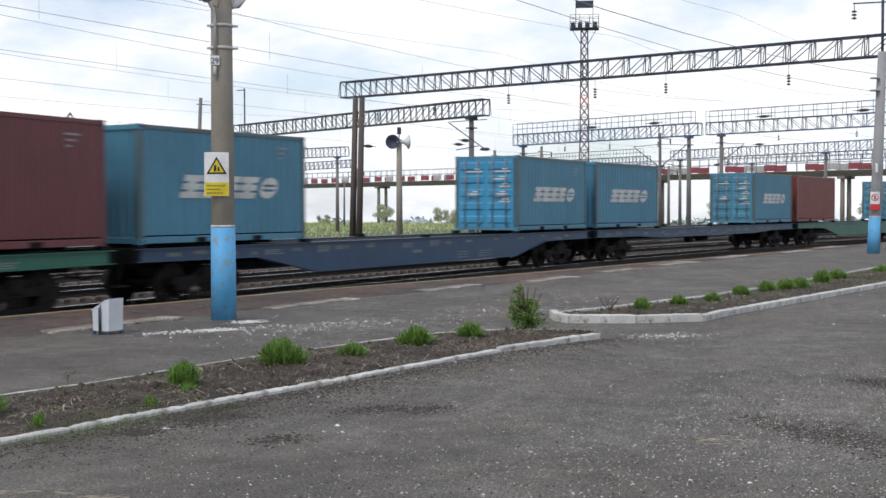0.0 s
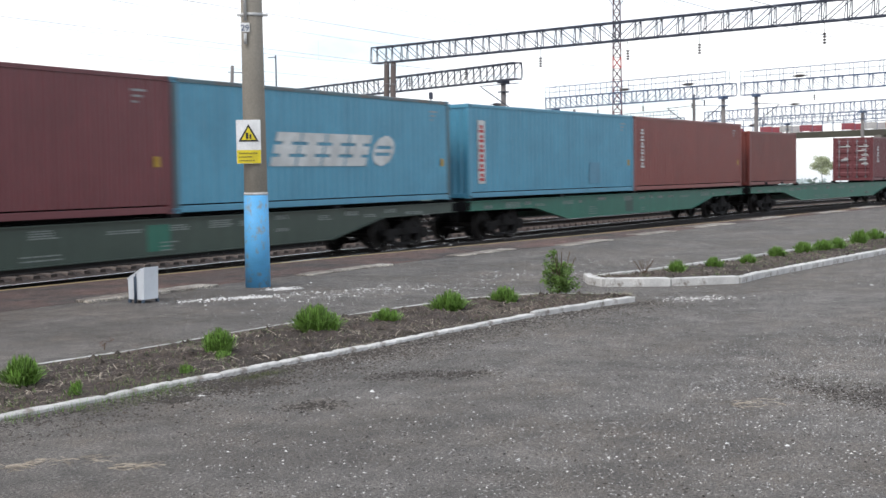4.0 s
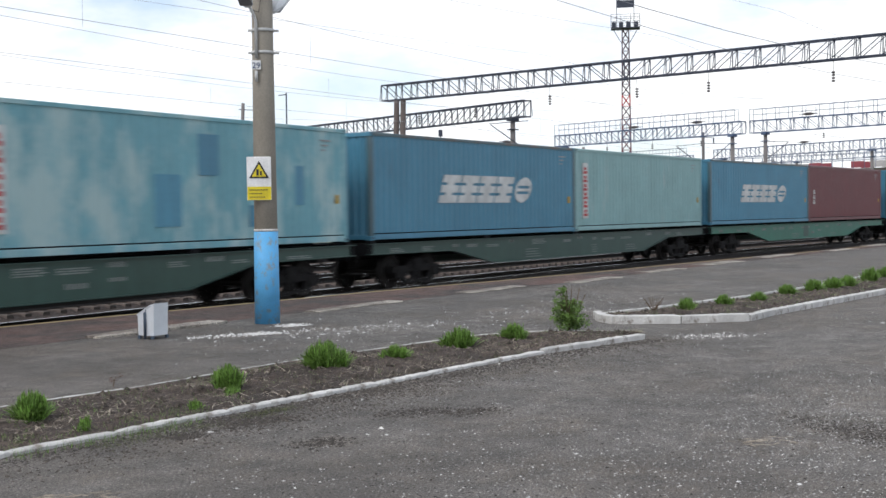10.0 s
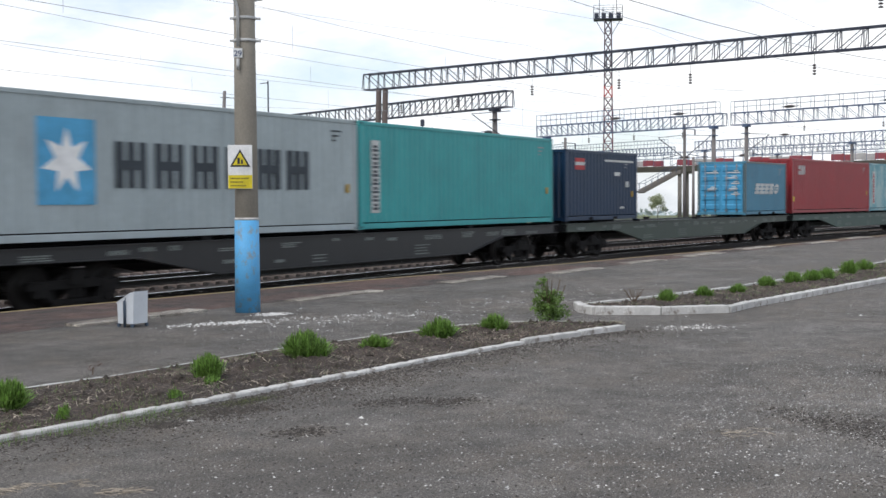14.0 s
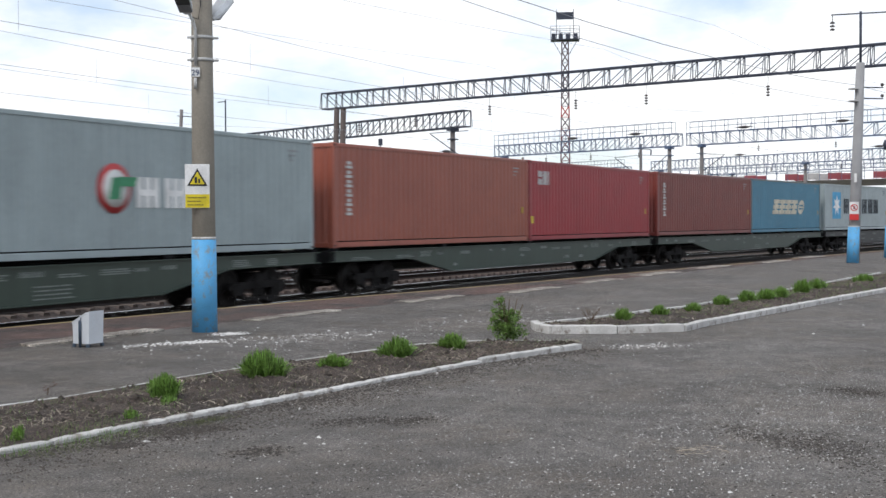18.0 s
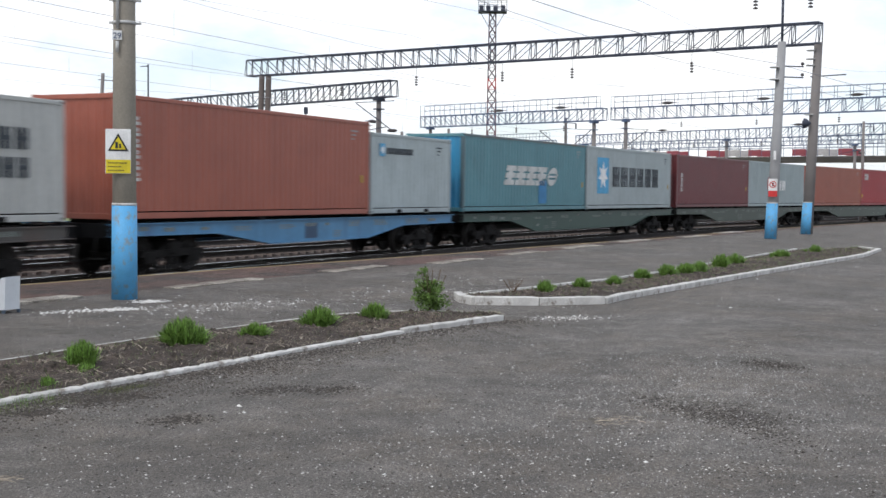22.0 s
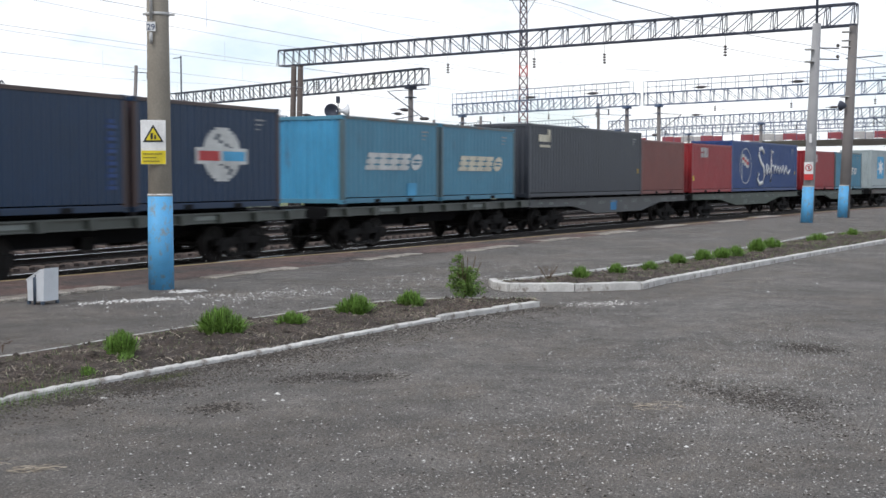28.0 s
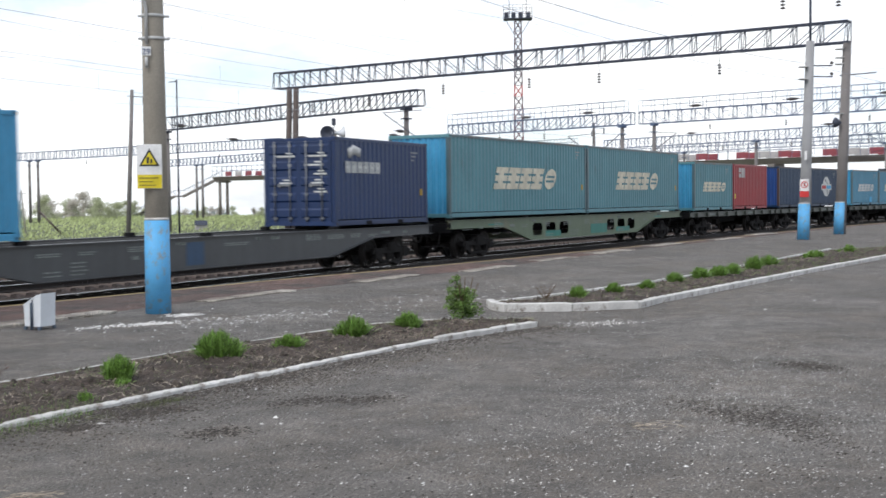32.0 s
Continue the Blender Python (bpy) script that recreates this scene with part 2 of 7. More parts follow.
M_MARK_DARK = mat("dark_lettering", (0.03, 0.04, 0.05), 0.6)
M_MARK_RED = mat("red_lettering", (0.45, 0.05, 0.05), 0.6)
M_MARK_GREEN = mat("green_lettering", (0.05, 0.25, 0.12), 0.6)
M_MARK_YELLOW = mat("yellow_decal", (0.48, 0.30, 0.03), 0.6)
M_MARK_BLUE = mat("blue_decal", (0.08, 0.36, 0.60), 0.6)
M_BLUE_PATCH = mat("fresh_blue_patch", (0.03, 0.20, 0.42), 0.55)

W_GREEN = paint("bright_green_frame", (0.02, 0.15, 0.10), (0.05, 0.05, 0.04), 0.3)
W_DARKGREEN = paint("dark_green_frame", (0.028, 0.07, 0.055), (0.05, 0.045, 0.035), 0.3)
W_OLIVE = paint("olive_green_frame", (0.042, 0.064, 0.048), (0.045, 0.037, 0.03), 0.35)
W_FLAT = paint("grey_green_frame", (0.075, 0.085, 0.075), (0.04, 0.036, 0.03), 0.4)
M_POST_BROWN = paint("dull_brown_post", (0.07, 0.042, 0.038), RUST, 0.3)
M_DEEP = paint("deep_blue_paint", (0.007, 0.028, 0.10), (0.014, 0.036, 0.09), 0.2)
M_POST_BLUE = paint("rusty_blue_post", (0.075, 0.13, 0.15), (0.12, 0.075, 0.05), 0.75)
W_HOLED = paint("tan_green_frame", (0.12, 0.165, 0.10), (0.17, 0.15, 0.09), 0.5)
W_TEAL = paint("teal_patch", (0.02, 0.20, 0.16), (0.05, 0.12, 0.10), 0.3)
M_MAST_DULL = mat("mast_dull_red", (0.17, 0.075, 0.09), 0.6)
W_BLUE = paint("dark_blue_frame", (0.03, 0.075, 0.15), (0.05, 0.05, 0.05), 0.3)
W_LIGHTBLUE = paint("light_blue_frame", (0.08, 0.24, 0.42), (0.06, 0.10, 0.20), 0.45)
W_BLACK = paint("black_frame", (0.019, 0.019, 0.021), (0.06, 0.045, 0.035), 0.3)
W_RUSTY = paint("rusty_grey_frame", (0.085, 0.076, 0.072), (0.10, 0.052, 0.034), 0.6)
W_GREY = paint("grey_frame", (0.07, 0.074, 0.078), (0.06, 0.05, 0.045), 0.3)
M_BOGIE = mat("grimy_cast_steel", (0.013, 0.012, 0.0115), 0.75, 0, 0.35, 4, 30, 0.2, (0.03, 0.022, 0.017), 0.3)
M_WHEEL = mat("wheel_steel", (0.02, 0.018, 0.017), 0.55, 0.3)
for dull in (M_BOGIE, M_WHEEL, M_FLOOR):
    dull.node_tree.nodes["Principled BSDF"].inputs["Specular IOR Level"].default_value = 0.15
M_TREAD = mat("worn_wheel_tread", (0.35, 0.34, 0.33), 0.3, 0.9)

M_RAIL = mat("grimy_rail_side", (0.022, 0.017, 0.015), 0.8)
M_RAILHEAD = mat("polished_rail_head", (0.86, 0.86, 0.89), 0.24, 0.85, 0.05, bump=0)
M_SLEEPER = mat("grimy_concrete_sleeper", (0.115, 0.09, 0.078), 0.9, 0, 0.3, 4, 40, 0.2, (0.05, 0.042, 0.038), 0.5, 6.0, rand=0.2)
M_BALLAST = gritty("ballast", (0.062, 0.040, 0.033), (0.034, 0.025, 0.022), (0.15, 0.13, 0.12), 0.2, 0.45)
M_EARTH = mat("grassy_ground", (0.10, 0.12, 0.05), 0.95, 0, 0.4, 0.15, 5, 0.4, (0.16, 0.14, 0.10), 0.3, 0.08)
M_ASPHALT = gritty("worn_asphalt", (0.188, 0.170, 0.152), (0.118, 0.104, 0.090), (0.46, 0.44, 0.41), 0.12, 1.0, 0.5, 0.68, (0.160, 0.133, 0.106))
M_PAVING = gritty("reddish_paving", (0.192, 0.118, 0.099), (0.105, 0.088, 0.080), (0.30, 0.27, 0.24), 0.04, 1.0)
M_SLAB = gritty("pale_concrete_slab", (0.60, 0.55, 0.48), (0.30, 0.26, 0.22), (0.6, 0.58, 0.53), 0.05, 1.0, 0.3)
M_YELLOWLINE = mat("faded_yellow_line", (0.46, 0.35, 0.17), 0.85, 0, 0.3, 2, 30, 0.1, (0.2, 0.15, 0.1), 0.35, 2.0)
M_KERB = mat("whitewashed_kerb", (0.52, 0.51, 0.49), 0.9, 0, 0.3, 3, 40, 0.5, (0.20, 0.175, 0.15), 0.58, 6.0, rand=0.12)
M_SOIL = gritty("dry_soil", (0.118, 0.086, 0.068), (0.052, 0.038, 0.031), (0.22, 0.18, 0.14), 0.2, 0.8)
M_STRAW = mat("dry_straw", (0.34, 0.29, 0.23), 0.9, 0, 0.3, 8, 40, 0, island=0.6)
M_LEAF = leafy("fresh_green_leaf", (0.165, 0.285, 0.06), 0.4, 0.6)
M_SHRUB = leafy("shrub_leaf", (0.14, 0.23, 0.055), 0.35, 0.5)
M_TWIG = mat("brown_twig", (0.12, 0.08, 0.05), 0.8)
M_CHIP = mat("pale_gravel_chip", (0.45, 0.435, 0.415), 0.9, 0, 0.2, 8, 40, 0, island=0.8)
M_CONCRETE = mat("weathered_concrete", (0.265, 0.24, 0.20), 0.85, 0, 0.25, 1.2, 30, 0.25, (0.16, 0.13, 0.10), 0.36, 1.6, 0.12)
M_CONCRETE_GREY = mat("grey_concrete", (0.185, 0.17, 0.165), 0.85, 0, 0.2, 1.2, 30, 0.25, (0.10, 0.085, 0.08), 0.35, 1.6, 0.12)
M_CONCRETE_PALE = mat("pale_grey_concrete", (0.30, 0.30, 0.305), 0.85, 0, 0.2, 1.2, 30, 0.25, (0.19, 0.175, 0.17), 0.35, 1.6, 0.12)
M_CONCRETE_DARK = mat("sooty_concrete", (0.10, 0.08, 0.072), 0.85, 0, 0.2, 1.2, 30, 0.25, (0.06, 0.05, 0.045), 0.35, 1.6, 0.12)
M_POLE_BLUE = mat("light_blue_pole_paint", (0.10, 0.38, 0.68), 0.6, 0, 0.14, 3, 40, 0.1, (0.20, 0.25, 0.28), 0.62, 9.0, 0.8)
M_WHITE = mat("white_enamel", (0.75, 0.75, 0.74), 0.45)
M_YELLOW = mat("sign_yellow", (0.72, 0.58, 0.02), 0.5)
M_BLACK = mat("sign_black", (0.02, 0.02, 0.02), 0.5)
M_SIGNRED = mat("sign_red", (0.55, 0.03, 0.03), 0.5)
M_STEEL = mat("dark_painted_steel", (0.045, 0.053, 0.078), 0.65, 0.2)
# steel of the farther structures, paled and blued: distance haze in the colour
M_STEEL_HAZED = mat("haze_blued_steel", (0.085, 0.125, 0.215), 0.65, 0.1)
M_MAST_RED = mat("mast_red", (0.40, 0.06, 0.06), 0.6)
M_MAST_WHITE = mat("mast_faded_paint", (0.12, 0.085, 0.10), 0.6)
M_WIRE = mat("weathered_wire", (0.22, 0.23, 0.26), 0.6)
M_INSUL = mat("glazed_insulator", (0.06, 0.05, 0.05), 0.3)
M_BOX = mat("grey_cabinet", (0.60, 0.63, 0.66), 0.5, 0, 0.1, 3, 40, 0.05, (0.42, 0.43, 0.44), 0.2, 3)
M_LAMP = mat("lamp_housing", (0.60, 0.62, 0.64), 0.45)
M_LAMP_FACE = mat("dusty_lamp_face", (0.045, 0.05, 0.05), 0.35)
M_CONDUIT = mat("pale_steel_conduit", (0.50, 0.50, 0.49), 0.55, 0.1)
M_NUMBER = mat("dark_blue_enamel", (0.02, 0.05, 0.14), 0.5)
M_GLASS = mat("lamp_glass", (0.55, 0.58, 0.6), 0.15)
M_LOCO_RED = mat("locomotive_red", (0.40, 0.012, 0.022), 0.5)
M_LOCO_GREY = mat("locomotive_grey_roof", (0.06, 0.085, 0.12), 0.5)
M_LOCO_PALE = mat("locomotive_pale_grey", (0.30, 0.33, 0.33), 0.55, 0, 0.15, 1, 20, 0.05, (0.18, 0.17, 0.16), 0.3)
M_LOCO_DARK = mat("locomotive_underframe", (0.03, 0.03, 0.032), 0.7)
M_LOCO_BAND = mat("locomotive_cream_band", (0.5, 0.45, 0.3), 0.5)
M_BRIDGE = mat("bridge_concrete", (0.20, 0.18, 0.165), 0.85, 0, 0.2, 0.4, 10, 0.2, (0.12, 0.1, 0.09), 0.3, 0.4)
M_BRIDGE_RED = mat("bridge_red_panel", (0.27, 0.055, 0.07), 0.6)
M_BRIDGE_WHITE = mat("bridge_pale_panel", (0.42, 0.40, 0.40), 0.6)
M_POLE_WOOD = mat("pale_pole_wood", (0.42, 0.40, 0.36), 0.85)
M_GRASS = leafy("tall_grass", (0.46, 0.52, 0.25), 0.45, 0.4)
# leaf colours beyond the tracks, lightened to carry the haze
M_TREE = leafy("hazed_spring_foliage", (0.50, 0.53, 0.36), 0.5, 0.3)
M_TREE_GREY = leafy("hazed_budding_foliage", (0.56, 0.53, 0.47), 0.45, 0.25)
M_BARK = mat("tree_bark", (0.26, 0.24, 0.21), 0.9)
# woods on the horizon: pale bluish grey, the air's haze painted into them
M_FAR_HAZED = mat("distant_wood", (0.36, 0.42, 0.43), 0.95, 0, 0.15, 0.02, 0.6, 0, island=0.1)


# ---- mesh building ----


class Build:
    """Collects faces for one mesh."""

    def __init__(self):
        self.v, self.f, self.m, self.s = [], [], [], []

    def face(self, pts, mi=0, smooth=False):
        k = len(self.v)
        self.v.extend(tuple(p) for p in pts)
        self.f.append(tuple(range(k, k + len(pts))))
        self.m.append(mi)
        self.s.append(smooth)

    def hexa(self, p, mi=0):
        """Eight corners: four below, four above, both counter-clockwise from above."""
        k = len(self.v)
        self.v.extend(tuple(q) for q in p)
        for f in ((3, 2, 1, 0), (4, 5, 6, 7), (0, 1, 5, 4), (1, 2, 6, 5), (2, 3, 7, 6), (3, 0, 4, 7)):
            self.f.append(tuple(k + i for i in f))
            self.m.append(mi)
            self.s.append(False)

    def box(self, x0, x1, y0, y1, z0, z1, mi=0):
        self.hexa([(x0, y0, z0), (x1, y0, z0), (x1, y1, z0), (x0, y1, z0), (x0, y0, z1), (x1, y0, z1), (x1, y1, z1), (x0, y1, z1)], mi)

    def soft(self, x0, x1, y0, y1, z0, z1, b, mi=0):
        """A box with its upper edges and uprights chamfered."""
        ring = lambda d, z: [(x0 + d + b, y0 + d, z), (x1 - d - b, y0 + d, z), (x1 - d, y0 + d + b, z), (x1 - d, y1 - d - b, z), (x1 - d - b, y1 - d, z), (x0 + d + b, y1 - d, z), (x0 + d, y1 - d - b, z), (x0 + d, y0 + d + b, z)]
        self.rings([ring(0, z0), ring(0, z1 - b), ring(b, z1)], mi, caps=True)

    def rings(self, rings, mi=0, caps=True, smooth=False, closed=True):
        k, n = len(self.v), len(rings[0])
        for r in rings:
            self.v.extend(tuple(p) for p in r)
        for i in range(len(rings) - 1):
            for j in range(n if closed else n - 1):
                a, b = k + i * n + j, k + i * n + (j + 1) % n
                self.f.append((a, b, b + n, a + n))
                self.m.append(mi)
                self.s.append(smooth)
        if caps:
            self.f.append(tuple(k + j for j in reversed(range(n))))
            self.f.append(tuple(k + (len(rings) - 1) * n + j for j in range(n)))
            self.m += [mi, mi]
            self.s += [False, False]

    def tube(self, pts, r, n=6, mi=0, caps=True, r2=None):
        """A round bar along points, its radius r (to r2 at the end)."""
        pts = [Vector(p) for p in pts]
        rings = []
        for i, p in enumerate(pts):
            d = (pts[min(i + 1, len(pts) - 1)] - pts[max(i - 1, 0)]).normalized()
            up = Vector((0, 0, 1)) if abs(d.z) < 0.9 else Vector((1, 0, 0))
            a = d.cross(up).normalized()
            b = a.cross(d)
            q = r if r2 is None else r + (r2 - r) * i / (len(pts) - 1)
            rings.append([p + (a * math.cos(t) + b * math.sin(t)) * q for t in (math.tau * j / n for j in range(n))])
        self.rings(rings, mi, caps, n > 5)

    def bar(self, p, q, w, h=None, mi=0):
        """A square-cut bar from p to q, w wide and h high."""
        p, q, h = Vector(p), Vector(q), h or w
        d = (q - p).normalized()
        up = Vector((0, 0, 1)) if abs(d.z) < 0.95 else Vector((1, 0, 0))
        a = d.cross(up).normalized() * w / 2
        b = a.normalized().cross(d) * h / 2
        self.rings([[o - a - b, o + a - b, o + a + b, o - a + b] for o in (p, q)], mi)

    def lathe(self, at, prof, n=16, mi=0, axis="z"):
        """A turned body from (radius, height) pairs."""
        rings = []
        for r, h in prof:
            ring = []
            for j in range(n):
                c, s = r * math.cos(math.tau * j / n), r * math.sin(math.tau * j / n)
                o = (c, s, h) if axis == "z" else ((h, c, s) if axis == "x" else (s, h, c))
                ring.append((at[0] + o[0], at[1] + o[1], at[2] + o[2]))
            rings.append(ring)
        self.rings(rings, mi, True, True)

    def mesh(self, name, mats):
        me = bpy.data.meshes.new(name)
        me.from_pydata(self.v, [], self.f)
        me.polygons.foreach_set("material_index", self.m)
        me.polygons.foreach_set("use_smooth", self.s)
        for m in mats if isinstance(mats, (list, tuple)) else [mats]:
            me.materials.append(m)
        me.update()
        return me


def part(name, b, mats, parent=None, label="", at=None):
    """Links a build, or a mesh that others share, as one object under its thing."""
    ob = new(name, b.mesh(name, mats) if isinstance(b, Build) else b)
    if parent:
        ob.parent = parent
    if at is not None:
        ob.matrix_basis = at
    return tagged(ob, label)


def painted(name, me, mats, parent, at=None):
    """A part on a shared mesh with paint of its own."""
    ob = part(name, me, None, parent, at=at)
    for i, m in enumerate(mats):
        ob.material_slots[i].link = "OBJECT"
        ob.material_slots[i].material = m
    return ob


def thing(name, m, label, category, group="", kind=""):
    ob = new(name)
    ob.matrix_basis = m
    return tagged(ob, label, category, group, kind)


# ---- the line of the tracks ----
R0, Y0, S2 = 388.8, 18.59, 150.0
RAIL, BODY = -0.27, -0.19  # rail heads; the level from which the vehicles are measured


def line(s, off=0.0, z=0.0):
    """The place at s metres along the near track, off metres to its far side; and the heading in degrees."""
    a = min(max(s, 0.0), S2) / R0
    x, y = R0 * math.sin(a), Y0 - R0 * (1 - math.cos(a))
    if s < 0:
        x += s
    if s > S2:
        x, y = x + (s - S2) * math.cos(a), y - (s - S2) * math.sin(a)
    return Vector((x + off * math.sin(a), y + off * math.cos(a), z)), -math.degrees(a)


def on_line(s, off=0.0, z=0.0, turn=0.0):
    p, h = line(s, off, z)
    return pose(p.x, p.y, p.z, 0, 0, h + turn)


def strip(name, offs, s0, s1, step, mats, bottom=None, parent=None):
    """A band along the tracks through (off, z) pairs; bottom closes it underneath."""
    b = Build()
    n = max(1, round((s1 - s0) / step))
    prof = list(offs) + ([(offs[-1][0], bottom), (offs[0][0], bottom)] if bottom is not None else [])
    at = [s0 + (s1 - s0) * i / n for i in range(n + 1)]
    rings = [[line(s, o(s) if callable(o) else o, z)[0] for o, z in prof] for s in at]
    b.rings(rings, 0, bottom is not None, False, bottom is not None)
    return part(name, b, mats, parent)


# ---- ground, platform and tracks ----
b = Build()
edge = [-4000, -1500, -600, -300, -140, -60, 0, 60, 140, 300, 600, 1500, 4000]
k0 = len(edge)
for x in edge:
    for y in edge:
        r = math.hypot(x, y)
        b.v.append((x, y, -0.62 if r < 200 else -0.62 - (r - 200) * 0.012))
for i in range(k0 - 1):
    for j in range(k0 - 1):
        b.f.append((i * k0 + j, (i + 1) * k0 + j, (i + 1) * k0 + j + 1, i * k0 + j + 1))
        b.m.append(0)
        b.s.append(False)
tagged(part("ground", b, M_EARTH), "grassy earth round the railway yard, reaching the horizon", "ground", kind="structure")



def edge(d):
    """The platform's edge, which draws away from the bending track; d metres towards the track."""
    return lambda s: float(np.interp(s, (10, 16.4, 20, 25.5, 30, 35, 40, 45, 50, 57, 67), (-2.1, -2.45, -2.9, -3.5, -4.2, -4.75, -5.1, -5.45, -5.85, -6.05, -6.05))) + d


def inner(s):
    """Where the reddish paving ends."""
    return float(np.interp(s, (10, 20, 26, 30, 45, 57), (-5.0, -5.5, -5.9, -6.35, -6.6, -7.0)))


tagged(strip("pavement", [(-60, 0), (-10.0, 0), (inner, 0)], -70, 260, 2.5, M_ASPHALT, -0.6), "worn grey asphalt of the station platform, strewn with grit", "pavement", kind="structure")
tagged(strip("platform_paving", [(inner, 0.004), (edge(-0.345), 0.004)], -70, 260, 2.5, M_PAVING, -0.6), "faded reddish paving along the platform edge", "pavement", kind="structure")
tagged(strip("platform_edge", [(edge(-0.34), 0.006), (edge(-0.03), 0.006), (edge(0.0), -0.02)], -70, 260, 2.5, M_PAVING, -0.6), "low concrete edge of the platform", "platform edge", kind="structure")
tagged(strip("yellow_line", [(edge(-0.13), 0.010), (edge(-0.04), 0.010)], -70, 260, 2.5, M_YELLOWLINE, 0.002), "faded yellow safety line along the platform edge", "line marking", kind="structure")

for off, name in ((0.0, "near"), (5.3, "second"), (10.6, "third"), (15.9, "fourth"), (21.2, "fifth"), (26.5, "sixth")):
    tagged(strip("ballast", [(off - (2.0 if off else 6.3), -0.575), (off - 1.45, -0.56), (off - 1.15, -0.48), (off + 1.15, -0.48), (off + 1.45, -0.56), (off + 3.3, -0.58)], -70, 300, 4, M_BALLAST, -0.64), "dark crushed-stone ballast under the rails", "ballast", kind="structure")
    track = thing("railway_track", pose(0, 0, 0), "pair of polished steel rails on concrete sleepers", "railway track", "tracks", "structure")
    for side in (-0.76, 0.76):
        c = off + side
        strip("rail", [(c - 0.065, RAIL - 0.18), (c - 0.065, RAIL - 0.165), (c - 0.012, RAIL - 0.13), (c - 0.012, RAIL - 0.04), (c - 0.036, RAIL - 0.03), (c - 0.036, RAIL - 0.004), (c + 0.036, RAIL - 0.004), (c + 0.036, RAIL - 0.03), (c + 0.012, RAIL - 0.04), (c + 0.012, RAIL - 0.13), (c + 0.065, RAIL - 0.165), (c + 0.065, RAIL - 0.18)], -70, 300, 5, M_RAIL, RAIL - 0.182, track)
        strip("rail_head", [(c - 0.033, RAIL), (c + 0.033, RAIL)], -70, 300, 5, M_RAILHEAD, RAIL - 0.004, track)
    sb = Build()
    sb.hexa([(-0.15, -1.35, -0.2), (0.15, -1.35, -0.2), (0.15, 1.35, -0.2), (-0.15, 1.35, -0.2), (-0.09, -1.33, 0), (0.09, -1.33, 0), (0.09, 1.33, 0), (-0.09, 1.33, 0)])
    sleeper = sb.mesh("sleeper", M_SLEEPER)
    if off < 8:
        for i in range(260):
            part("sleeper", sleeper, None, track, at=on_line(4 + i * 0.545, off, RAIL - 0.18))
    else:
        far = Build()
        for i in range(200):
            m = on_line(10 + i * 0.6, off, RAIL - 0.18)
            far.hexa([m @ Vector(p) for p in sb.v])
        tagged(part("sleepers", far, M_SLEEPER, track), kind="stuff")

# ---- containers ----
CW = 2.438
NEAR = -CW / 2 + 0.012
HIGH, STD = 2.896, 2.591
LEN = {20: 6.058, 40: 12.192}


def corrugated(x0, x1, z0, z1, y, deep, pitch):
    """A trapezoid-corrugated steel wall in the plane y, its troughs deep metres behind it (deep < 0: it faces +y)."""
    b = Build()
    n = round((x1 - x0) / pitch)
    p = (x1 - x0) / n
    pts = [(x0, y)]
    for i in range(n):
        o = x0 + i * p
        pts += [(o + 0.26 * p, y), (o + 0.5 * p - 0.02 * p, y + deep), (o + 0.76 * p, y + deep), (o + p, y)]
    for (xa, ya), (xb, yb) in zip(pts, pts[1:]):
        q = [(xa, ya, z0), (xb, yb, z0), (xb, yb, z1), (xa, ya, z1)]
        b.face(q if deep > 0 else q[::-1])
    # inner face, so that the wall has thickness
    t = 0.004 + deep
    q = [(x0, y + t, z0), (x0, y + t, z1), (x1, y + t, z1), (x1, y + t, z0)]
    b.face(q if deep > 0 else q[::-1])
    return b


SHELL = {}


